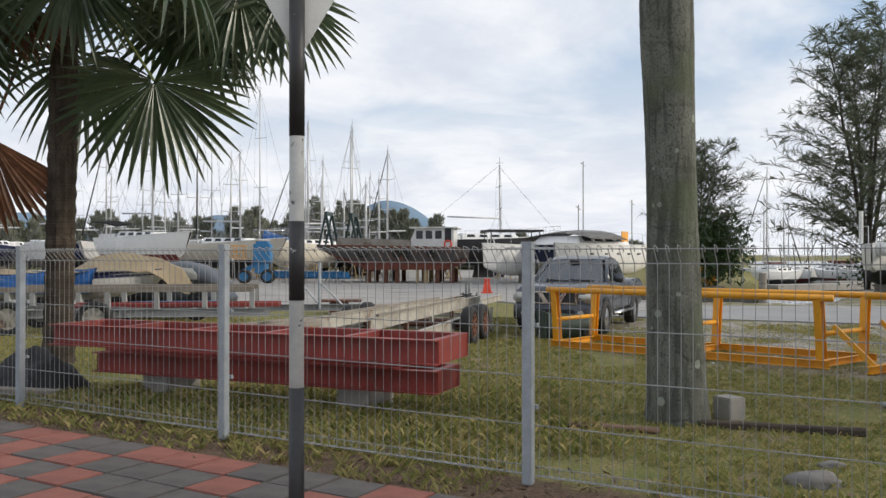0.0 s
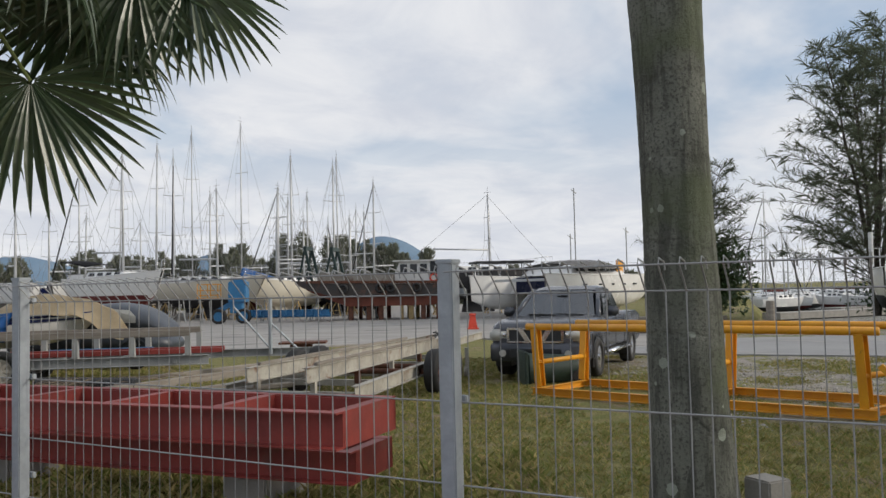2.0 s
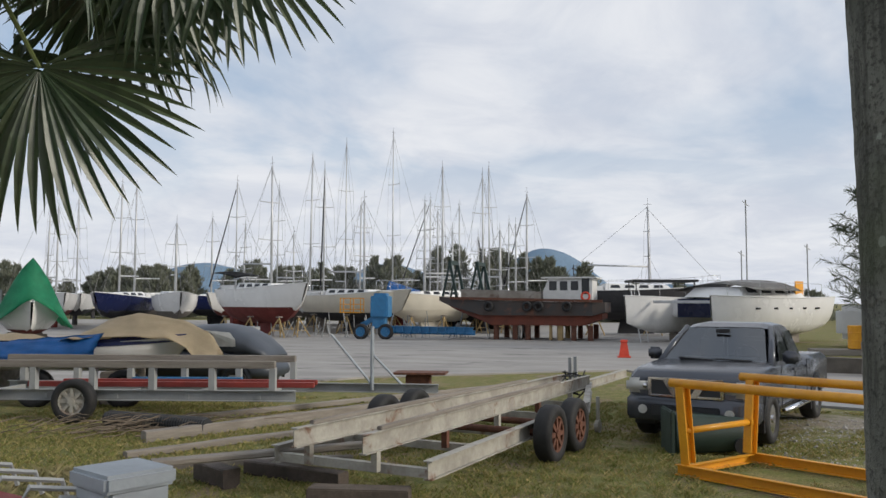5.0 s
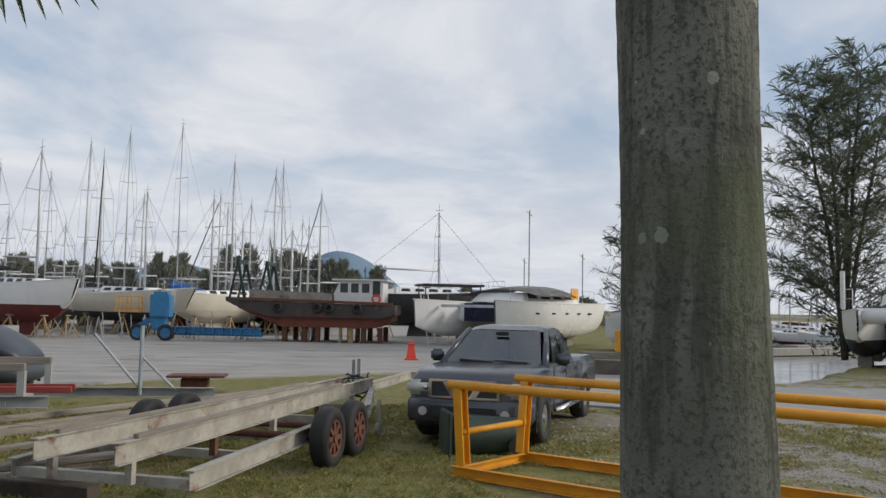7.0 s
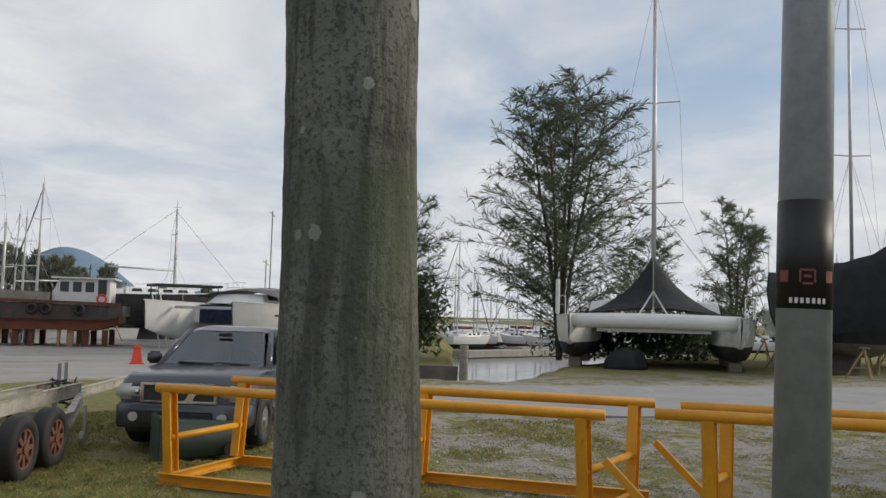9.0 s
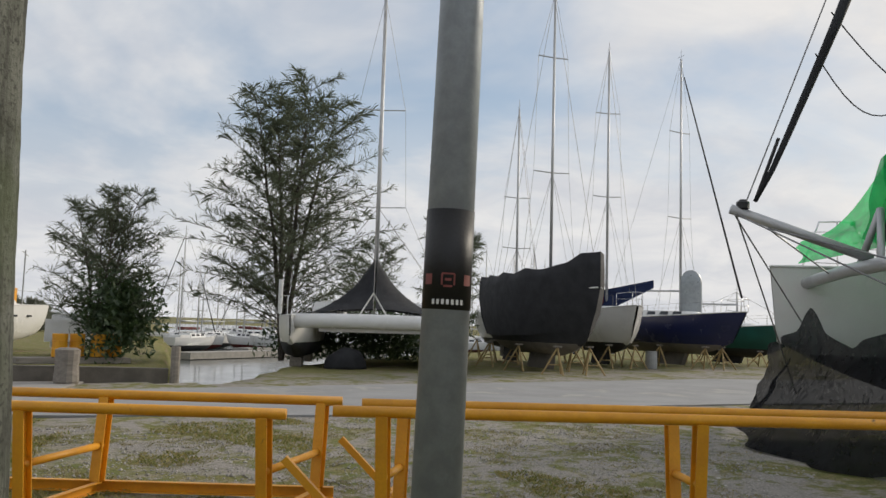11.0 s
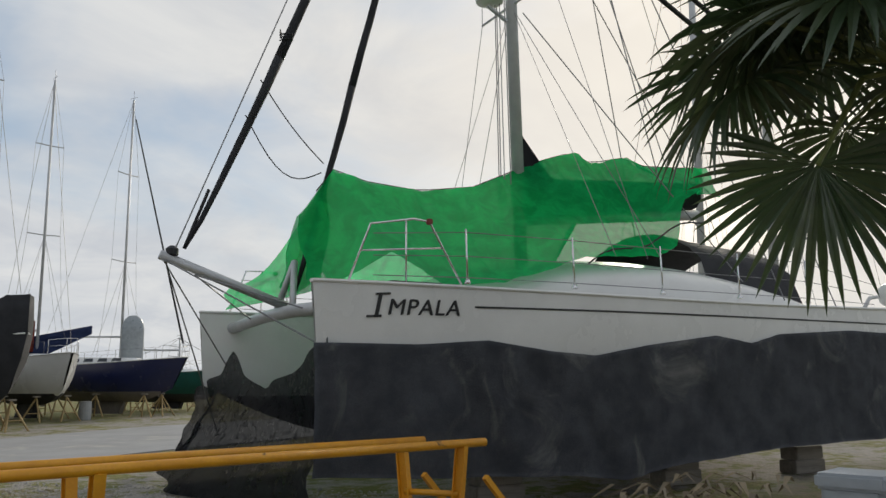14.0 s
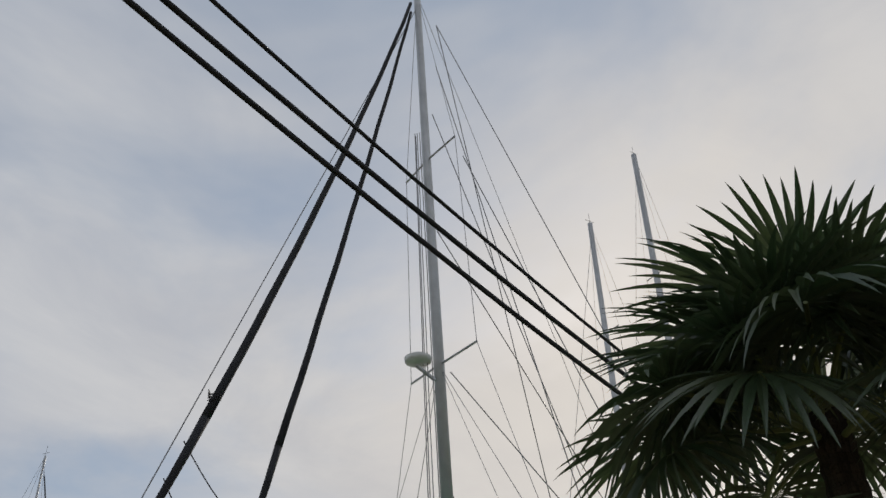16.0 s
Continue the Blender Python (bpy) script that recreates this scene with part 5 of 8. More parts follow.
        box(b, (0, 0, 0), (0.12, 0.40, 0.22), pose(0.835, sd * 0.665, 0.835, 0, -6, -sd * 15), 0.045)
        hl = part("headlamp", b, LAMPGLASS, e, smooth=True)
        for y0 in (0.58, 0.72):
            b = BM()
            bmesh.ops.create_icosphere(b, subdivisions=2, radius=0.038)
            bmesh.ops.translate(b, verts=b.verts, vec=(0.880 - 0.27 * (y0 - 0.6), sd * y0, 0.84))
            part("lamp_lens", b, CHROME, hl, smooth=True)
        b = BM()
        lathe(b, [(0.065, -0.01), (0.065, 0.012)], 12, Matrix.Translation((0.932, sd * 0.60, 0.50)) @ pose(0, 0, 0, 0, 90, 0))
        part("fog_lamp", b, LAMPGLASS, e)
        for x in (-1.45, -2.38):
            b = BM()
            box(b, (x, sd * (W + 0.02), 1.0), (0.16, 0.03, 0.035), bevel=0.008)
            part("door_handle", b, CARPAINT, e)
        for x in (-0.66, -1.56, -2.45):
            b = BM()
            box(b, (x, sd * (W + 0.001), 0.78), (0.012, 0.008, 0.66))
            part("door_gap", b, BLACK, e)
        b = BM()
        box(b, (-4.30, sd * 0.80, 0.92), (0.05, 0.14, 0.34), bevel=0.02)
        part("tail_lamp", b, RED, e)
    b = BM()
    box(b, (0.875, 0, 0.83), (0.05, 1.00, 0.25), bevel=0.02)
    g = part("grille", b, PLASTIC, e)
    for y in (-0.50, 0.50):
        b = BM()
        box(b, (0.905, y, 0.83), (0.04, 0.05, 0.27), bevel=0.01)
        part("grille_frame", b, CHROME, g)
    for sd in (1, -1):
        b = BM()
        beam(b, (0.91, sd * 0.27, 0.95), (0.91, sd * 0.12, 0.71), 0.03, 0.09)
        part("grille_frame", b, CHROME, g)
    for z in (0.955, 0.71):
        b = BM()
        box(b, (0.905, 0, z), (0.04, 1.04, 0.035), bevel=0.008)
        part("grille_frame", b, CHROME, g)
    b = BM()
    loft(b, [sec(0.93, W * 0.72, 0.36, 0.66, 0.06), sec(0.88, W * 0.92, 0.34, 0.70, 0.06), sec(0.60, W * 1.0, 0.34, 0.70, 0.06), sec(0.45, W * 1.0, 0.36, 0.68, 0.06)])
    part("front_bumper", b, CARPAINT, e, smooth=True)
    b = BM()
    box(b, (0.935, 0, 0.50), (0.03, 0.95, 0.16), bevel=0.02)
    part("air_intake", b, PLASTIC, e)
    for y in (-0.28, 0.28):
        b = BM()
        tube(b, [(-0.44, y + 0.28, 1.16), (-0.47, y - 0.26, 1.18)], 0.012, 5)
        part("wiper", b, BLACK, e)
    b = BM()
    box(b, (-3.4, 0, 1.10), (1.66, 1.56, 0.05))
    part("load_bed", b, BLACK, e)
    b = BM()
    box(b, (-4.36, 0, 0.52), (0.14, 1.7, 0.20), bevel=0.03)
    part("rear_bumper", b, CHROME, e)
    for y in (-0.34, 0.34):
        b = BM()
        box(b, (-1.65, y, 1.22), (0.16, 0.44, 0.55), bevel=0.06)
        box(b, (-1.68, y, 1.56), (0.10, 0.24, 0.16), bevel=0.04)
        part("seat", b, PLASTIC, e)
    return e


# heading: the nose points down the slope towards the fence
pickup(pose(2.62, 17.95, 0.02, 0, 0, math.degrees(math.atan2(-0.92, -0.40))) @ Matrix.Diagonal((1, 1, 0.955, 1)))

# ---- wheeled bin lying by the truck ----
bin_ = thing("wheeled_bin", pose(2.45, 16.85, 0.27, 0, 0, 8), "dark green wheeled bin lying on its side in the grass", "wheeled bin")
bm = BM()
loft(bm, [[Vector((x, y * s, z * s)) for y, z in ((-0.27, -0.25), (0.27, -0.25), (0.27, 0.25), (-0.27, 0.25))] for x, s in ((0.52, 0.80), (0.45, 0.84), (-0.38, 1.0), (-0.42, 1.0))])
bmesh.ops.bevel(bm, geom=list(bm.edges), offset=0.03, segments=2, affect="EDGES", clamp_overlap=True)
part("body", bm, BINGREEN, bin_, smooth=True)
bm = BM()
box(bm, (-0.46, 0, 0.02), (0.06, 0.62, 0.58), bevel=0.02)
part("lid", bm, BINGREEN, bin_)
for sd in (1, -1):
    bm = BM()
    lathe(bm, [(0.10, -0.025), (0.10, 0.025)], 14, pose(0.44, sd * 0.25, -0.14, 90))
    part("wheel", bm, RUBBER, bin_)


# ---- boat trailers ----
def trailer_wheel(parent, x, y, r, rim, side, z=None):
    t = wheel(parent, x, y, r, 0.21, rim, side, 8)
    return t


T0, T1 = Vector((-1.55, 13.2, 0)), Vector((1.25, 22.2, 0))
tm = along(T0, T1)
tr = thing("boat_trailer", tm, "long weathered white steel boat trailer with twin rusty wheels", "boat trailer")
TL = (T1 - T0).length
# two bunk rails on posts, low side frames, draw bar
for y in (0.42, -0.42):
    bm = BM()
    beam(bm, (0.0, y, 0.60), (TL * 0.80, y * 0.55, 0.60), 0.085, 0.20, "i")
    part("bunk_rail", bm, WHITE_STEEL, tr)
    bm = BM()
    beam(bm, (0.3, y, 0.722), (TL * 0.62, y * 0.68, 0.722), 0.06, 0.04, "box", bevel=0.006)
    part("bunk_plank", bm, TIMBER, tr)
    for k in range(5):
        bm = BM()
        x = 0.25 + k * 1.55
        beam(bm, (x, y * (1 - 0.45 * x / (TL * 0.8)), 0.30), (x, y * (1 - 0.45 * x / (TL * 0.8)), 0.505), 0.07, 0.07)
        part("post", bm, RUST if k in (1, 3) else WHITE_STEEL, tr)
for y in (0.95, -0.95):
    bm = BM()
    beam(bm, (0.35, y, 0.34), (5.2, y, 0.42), 0.10, 0.19, "i")
    part("side_rail", bm, WHITE_STEEL, tr)
    bm = BM()
    beam(bm, (5.2, y, 0.42), (7.9, y * 0.12, 0.46), 0.10, 0.17, "i")
    part("draw_frame", bm, WHITE_STEEL, tr)
for x in (0.45, 1.9, 3.2, 4.9, 6.4):
    bm = BM()
    w = 0.95 if x < 5.2 else 0.95 - (x - 5.2) * 0.31
    beam(bm, (x, -w, 0.30), (x, w, 0.30), 0.09, 0.09, "c", 0.01)
    part("cross_member", bm, WHITE_STEEL, tr)
bm = BM()
beam(bm, (7.7, 0, 0.47), (TL + 1.3, 0, 0.50), 0.11, 0.16, "i")
part("draw_bar", bm, WHITE_STEEL, tr)
for x in (TL * 0.80, TL * 0.83):
    bm = BM()
    beam(bm, (x, 0.12, 0.45), (x, 0.12, 1.0), 0.06, 0.06)
    part("winch_post", bm, GREY_STEEL, tr)
bm = BM()
rg = random.Random(3)
for k in range(7):
    tube(bm, [(TL * 0.78 + rg.uniform(-.3, .3), rg.uniform(-.3, .3), 0.75 - 0.1 * j + rg.uniform(-.05, .05)) for j in range(5)], 0.014, 5)
part("rope_tangle", bm, ROPE, tr)
for x in (3.0, 3.85):
    for sd in (1, -1):
        trailer_wheel(tr, x, sd * -1.22, 0.36, RUST, -sd)
    bm = BM()
    tube(bm, [(x, -1.2, 0.36), (x, 1.2, 0.36)], 0.045, 10)
    part("axle", bm, RUST, tr)
bm = BM()
tube(bm, [(5.6, -1.0, 0.55), (5.6, -1.0, 0.12)], 0.03, 8)
lathe(bm, [(0.10, -0.03), (0.10, 0.03)], 12, pose(5.6, -1.0, 0.10, 90))
part("jockey_wheel", bm, WHITE_STEEL, tr)
bm = BM()
box(bm, (0, 0, 0.09), (1.0, 0.26, 0.18), bevel=0.012)
tagged(part("timber_block", bm, material("old_sleeper_wood", (0.15, 0.115, 0.09), (0.08, 0.065, 0.05), rough=0.85, scale=5, bump=0.5, vary=0.25)), "old timber block under the trailer end", "timber block").matrix_basis = pose(-1.2, 13.15, 0, 0, 0, 5)


def timber(p, q, w, h, z, label="long weathered timber beam lying in the grass", name="timber_beam", mat=None):
    b = BM()
    p, q = Vector((*p, 0)), Vector((*q, 0))
    n = (q - p).length
    k = max(3, int(n / 0.35))
    secs = []
    for i in range(k + 1):
        x = n * i / k
        dy, dz = 0.02 * noise.noise(Vector((x * 0.6, p.x, p.y))), 0.010 * noise.noise(Vector((x, p.y, p.x)))
        g = [1 + 0.10 * noise.noise(Vector((x * 2.3, j * 5, p.x))) for j in range(8)]
        c = 0.016
        ring = [(-w / 2 + c, 0), (w / 2 - c, 0), (w / 2, c), (w / 2, h - c), (w / 2 - c, h), (-w / 2 + c, h), (-w / 2, h - c), (-w / 2, c)]
        secs.append([Vector((x, dy + yy * gg, z + dz * (zz > c) + zz * (gg if zz > c else 1))) for (yy, zz), gg in zip(ring, g)])
    loft(b, secs)
    o = tagged(part(name, b, mat or TIMBER), label, "timber beam", "timbers in the grass")
    o.matrix_basis = along(p, q)
    return o


LOGBARK = material("dark_rotten_wood", (0.055, 0.042, 0.032), (0.10, 0.075, 0.055), rough=0.95, scale=5, bump=0.8, vary=0.25)
PLANK = material("brown_plank", (0.20, 0.115, 0.07), (0.13, 0.08, 0.05), rough=0.85, scale=4, bump=0.4, stretch=(0.6, 4, 4))
timber((-5.2, 16.0), (-0.9, 23.2), 0.15, 0.17, 0.0)
timber((-6.4, 17.2), (-0.9, 24.8), 0.12, 0.10, 0.0)
timber((-4.8, 14.9), (-1.2, 20.2), 0.13, 0.09, 0.0)
timber((-4.4, 14.2), (-1.9, 15.2), 0.12, 0.10, 0.0)
timber((-3.4, 13.1), (-1.6, 14.6), 0.16, 0.07, 0.30, "weathered plank resting on the trailer end")
DARKTIMBER = material("dark_wet_timber", (0.11, 0.085, 0.07), (0.06, 0.048, 0.04), rough=0.85, scale=5, bump=0.5, vary=0.25)
timber((-3.3, 14.0), (-2.75, 13.6), 0.20, 0.20, 0.0, "dark timber block at the end of the trailer", "timber_block", DARKTIMBER)
timber((-2.9, 14.4), (-1.6, 13.9), 0.18, 0.16, 0.0, "dark old sleeper lying under the trailer end", "timber_block", DARKTIMBER)
timber((1.24, 8.15), (2.05, 7.85), 0.15, 0.05, 0.01, "short brown plank lying in the grass", "plank", PLANK)
timber((2.55, 8.15), (3.95, 7.75), 0.10, 0.08, 0.0, "dark rotten log lying in the grass", "log", LOGBARK)
# dry brushwood heaped on the timbers
bm = BM()
rg = random.Random(77)
for k in range(120):
    p = Vector((rg.gauss(0, 0.9), rg.gauss(0, 0.22), rg.uniform(0.02, 0.22)))
    a = rg.gauss(0.2, 0.5)
    d = Vector((math.cos(a), math.sin(a), rg.uniform(-0.08, 0.16))) * rg.uniform(0.25, 0.8)
    q = [p - d * 0.5, p + Vector((0, rg.gauss(0, 0.05), rg.gauss(0.03, 0.03))), p + d * 0.5]
    for v in q:
        v.z = max(0.02, v.z)
    tube(bm, q, rg.uniform(0.005, 0.014), 4, 0.003)
tagged(part("brushwood", bm, material("dry_twigs", (0.24, 0.19, 0.14), (0.14, 0.11, 0.08), rough=0.9, island=0.3)), "heap of dry grey-brown brushwood among the timbers", "brushwood", kind="stuff").matrix_basis = pose(-5.75, 16.9, 0.0, 0, 0, 25)
# black sheeting and rubble behind the fence
bm = BM()
sheet(bm, lambda u, v: Vector((-0.75 + 1.5 * u, -0.35 + 0.7 * v, 0.62 * (math.sin(math.pi * u) * math.sin(math.pi * v)) ** 0.6 * (0.75 + 0.5 * noise.noise(Vector((u * 3, v * 3, 6)))) + 0.05 * noise.noise(Vector((u * 9, v * 9, 2))))), 26, 16)
tagged(part("rubbish_heap", bm, DARKTARP, smooth=True), "black plastic sheeting heaped over rubble by the palm", "rubbish heap").matrix_basis = pose(-5.1, 10.35, 0.0, 0, 0, -22)
timber((-5.7, 10.0), (-4.5, 9.75), 0.10, 0.10, 0.02, "short grey timber lying before the rubbish heap")
# ribbed black drain pipe
bm = BM()
tube(bm, [Vector((-6.6 + 0.05 * k, 17.3 - 0.012 * k, 0.13)) for k in range(40)], 0.12, 12)
for k in range(38):
    lathe(bm, [(0.118, -0.012), (0.14, 0.0), (0.118, 0.012)], 12, Matrix.Translation((-6.55 + 0.05 * k, 17.29 - 0.012 * k, 0.13)) @ pose(0, 0, 0, 0, 90, 0))
tagged(part("drain_pipe", bm, PLASTIC), "ribbed black plastic drain pipe in the grass", "pipe")
bm = BM()
box(bm, (0, 0, 0.12), (0.22, 0.25, 0.24), bevel=0.012)
tagged(part("concrete_block", bm, CONCRETE), "grey concrete block beside the palm trunk", "block").matrix_basis = pose(2.95, 8.55, 0, 0, 0, 25)
STONE = material("grey_stone", (0.24, 0.225, 0.21), (0.15, 0.14, 0.13), rough=0.9, scale=6, bump=0.6, vary=0.2)
for x, y, s, sd in ((2.75, 6.1, 0.20, 1), (3.1, 6.6, 0.11, 2), (-0.35, 6.9, 0.06, 3), (4.0, 7.0, 0.13, 4)):
    bm = BM()
    bmesh.ops.create_icosphere(bm, subdivisions=3, radius=1)
    for v in bm.verts:
        v.co *= 1 + 0.3 * noise.noise(v.co * 1.3 + Vector((sd * 7, 0, 0)))
        v.co = Vector((v.co.x * s, v.co.y * s * 0.7, v.co.z * s * 0.4))
    tagged(part("stone", bm, STONE, smooth=True), "flat grey stone lying in the grass", "stone", "stones").matrix_basis = pose(x, y, s * 0.15)

# grey trailer with timber side rails
S0, S1 = Vector((-9.6, 18.2, 0)), Vector((-4.05, 19.0, 0))
t2 = thing("boat_trailer", along(S0, S1), "grey galvanised boat trailer with weathered timber rails", "boat trailer")
SL = (S1 - S0).length
for y in (-0.75, 0.75):
    bm = BM()
    beam(bm, (0, y, 0.44), (SL * 1.02, y, 0.44), 0.09, 0.18, "c", 0.012)
    part("side_rail", bm, GREY_STEEL, t2)
    bm = BM()
    beam(bm, (0, y, 0.95), (SL * 0.96, y, 0.95), 0.14, 0.12, bevel=0.01)
    part("timber_rail", bm, TIMBER, t2)
    for k in range(6):
        bm = BM()
        beam(bm, (0.3 + k * (SL * 0.9) / 5, y, 0.53), (0.3 + k * (SL * 0.9) / 5, y, 0.90), 0.13, 0.10)
        part("post", bm, GREY_STEEL, t2)
bm = BM()
beam(bm, (SL, 0.75, 0.44), (SL + 2.4, 0.6, 0.44), 0.09, 0.16, "c", 0.012)
part("draw_bar", bm, GREY_STEEL, t2)
bm = BM()
tube(bm, [(SL + 1.2, 0.65, 0.4), (SL + 1.2, 0.65, 1.55)], 0.035, 8)
part("upright", bm, GALV, t2)
for sx in (-0.45, 0.45):
    bm = BM()
    tube(bm, [(SL + 1.2 + sx * 1.3, 0.65, 0.46), (SL + 1.2, 0.65, 1.05)] if sx > 0 else [(SL + 0.45, 0.65, 1.40), (SL + 1.2, 0.65, 0.50)], 0.025, 6)
    part("brace", bm, GALV, t2)
for x in (0.4, 2.1):
    for sd in (1, -1):
        trailer_wheel(t2, x, -sd * 0.95, 0.36, WHITE_STEEL, -sd)
for k in range(5):
    bm = BM()
    beam(bm, (0.3 + k * 1.2, -0.74, 0.42), (0.3 + k * 1.2, 0.74, 0.42), 0.07, 0.08)
    part("cross_member", bm, GREY_STEEL, t2)
for k, (y, z, mt) in enumerate(((-0.35, 0.58, RED), (-0.1, 0.60, RED), (0.2, 0.57, WHITE_STEEL), (0.4, 0.59, BLUE))):
    bm = BM()
    beam(bm, (1.0 + 0.5 * k, y, z), (SL * 1.06 if mt is RED else SL * 0.8, y + 0.05, z), 0.12, 0.09, bevel=0.008)
    tagged(part("loose_beam", bm, mt), "painted steel beam laid across the trailer", "steel beam", "beams on the trailer").matrix_basis = along(S0, S1)
bm = BM()
box(bm, (0, 0, 0.16), (0.55, 0.4, 0.32), bevel=0.02)
box(bm, (0.05, 0, 0.36), (1.2, 0.7, 0.05), bevel=0.01)
tagged(part("rusty_stand", bm, RUST), "rusty block with a flat plate on the yard edge", "stand").matrix_basis = pose(-3.0, 23.9, 0.02, 0, 0, 4)
# ---- boats across the yard ----
# covered dinghy on its trailer
dg = thing("covered_dinghy", Matrix.Translation((0, 0, -0.15)) @ place(-9.45, 20.3, 86), "small boat half covered by cream and blue tarpaulins", "boat")
rows = hull_shell(5.4, 1.9, 0.75, 1.5, 1.42, 0.95, n=14, m=8)
hull_parts(dg, rows, 0.95, GEL, GEL, GEL, stripe=NAVY)
bm = BM()
for sd in (1, -1):
    for a, b_ in zip(rows[3:-1], rows[4:]):
        p, q = a[-2], b_[-2]
        bm.faces.new([bm.verts.new((v.x, sd * (v.y + 0.012), v.z + dz)) for v, dz in ((p, -0.02), (q, -0.02), (q, 0.12), (p, 0.12))])
part("rubbing_stripe", bm, NAVY, dg)
RIDGE_D = [(-2.9, 1.50), (-1.2, 1.50), (-0.2, 1.42), (0.4, 1.50), (0.9, 1.80), (1.5, 1.92), (2.1, 1.84), (2.6, 1.72), (3.0, 1.52), (3.25, 1.12)]
EDGE_D = [(-2.9, 1.30), (-1.2, 1.32), (-0.2, 1.22), (0.2, 1.28), (0.6, 1.44), (1.6, 1.47), (2.3, 1.44), (2.6, 1.30), (2.85, 0.98), (3.25, 0.88)]


def tarp_point(u, v):
    x = -2.9 + 6.15 * u
    side = (v - 0.5) * 2
    w = 1.06 * (1 if x < 1.0 else max(0.30, 1 - 0.40 * (x - 1.0)))
    t = abs(side)
    zr, ze = interp(RIDGE_D, x), interp(EDGE_D, x)
    sag = -0.13 * math.sin(math.pi * t) * (zr - ze)
    fold = 0.045 * noise.noise(Vector((x * 2.6, side * 1.5, 3))) + 0.03 * math.sin(x * 11 + 4 * side) * t
    return Vector((x, side * w + fold, zr + (ze - zr) * t ** 1.25 + sag + 0.05 * noise.noise(Vector((x * 3.1, side * 3, 8)))))


bm = BM()
sheet(bm, tarp_point, 60, 20, 0.006)
part("cream_tarpaulin", bm, CREAMTARP, dg, "crumpled cream tarpaulin", smooth=True)
bm = BM()
sheet(bm, lambda u, v: Vector((-2.9 + 4.15 * u, -1.30 + 0.42 * v ** 2 + 0.06 * noise.noise(Vector((u * 9, v * 5, 2))), 0.95 + (0.30 + 0.30 * u ** 1.2) * v + 0.07 * noise.noise(Vector((u * 8, v * 6, 8))) * v)), 34, 14, 0.006)
part("blue_tarpaulin", bm, BLUETARP, dg, "crumpled bright blue tarpaulin", smooth=True)
for x in (-1.6, 1.2):
    bm = BM()
    box(bm, (x, 0, 0.40), (0.3, 1.3, 0.78), bevel=0.02)
    part("cradle", bm, TIMBER, dg)

# old rounded saloon car
def old_car(m):
    e = thing("old_car", m, "faded dark grey rounded old car", "car")

    def ring(x, w, z0, z1, n=18, square=2.6):
        out = []
        for k in range(n):
            a = k * math.tau / n
            c, d = math.cos(a), math.sin(a)
            out.append(Vector((x, w * math.copysign(abs(c) ** (2 / square), c), (z0 + z1) / 2 + (z1 - z0) / 2 * math.copysign(abs(d) ** (2 / square), d))))
        return out
    b = BM()
    loft(b, [ring(x, w, z0, z1) for x, w, z0, z1 in ((1.95, 0.40, 0.42, 0.66), (1.85, 0.62, 0.34, 0.80), (1.5, 0.76, 0.30, 0.93), (0.8, 0.80, 0.28, 1.00), (0.0, 0.81, 0.28, 1.02), (-0.9, 0.80, 0.28, 1.02), (-1.5, 0.74, 0.32, 0.92), (-1.85, 0.60, 0.38, 0.76), (-1.98, 0.40, 0.44, 0.64))])
    part("body", b, CARGREY, e, smooth=True)
    b = BM()
    loft(b, [ring(x, w, 0.80, z) for x, w, z in ((0.75, 0.60, 1.00), (0.52, 0.69, 1.18), (0.22, 0.70, 1.38), (-0.15, 0.70, 1.50), (-0.65, 0.70, 1.53), (-1.1, 0.69, 1.46), (-1.45, 0.66, 1.30), (-1.75, 0.58, 1.05), (-1.88, 0.48, 0.90))])
    part("cab", b, CARGREY, e, smooth=True)
    for sd in (1, -1):
        for pts in (((0.26, 1.06), (-0.42, 1.06), (-0.42, 1.38), (-0.08, 1.38), (0.12, 1.27)), ((-0.54, 1.06), (-1.26, 1.06), (-1.26, 1.20), (-1.10, 1.35), (-0.54, 1.39))):
            b = BM()
            q = [Vector((x, sd * (0.712 - max(0.0, z - 1.2) * 0.30), z)) for x, z in pts]
            f = b.faces.new([b.verts.new(p) for p in (q if sd > 0 else q[::-1])])
            bmesh.ops.solidify(b, geom=[f], thickness=0.02)
            # pale base colour stands in for the bright reflection on the glass
            part("side_window", b, LAMPGLASS, e, "side window with a painted pale reflection")
        b = BM()
        box(b, (0.24, sd * 0.80, 0.96), (0.14, 0.04, 0.03), bevel=0.008)
        part("door_handle", b, CHROME, e)
        for x in (1.22, -1.25):
            wheel(e, x, sd * 0.70, 0.30, 0.16, GREY_STEEL, sd)
            b = BM()
            sheet(b, lambda u, v: Vector((x + (0.34 + 0.10 * v) * math.cos(math.pi * u), sd * (0.80 - 0.05 * v), 0.32 + (0.34 + 0.10 * v) * math.sin(math.pi * u))), 14, 2, 0.03)
            part("wheel_arch", b, CARGREY, e, smooth=True)
    return e


old_car(pose(-7.56, 22.2, 0, 0, 0, 176))

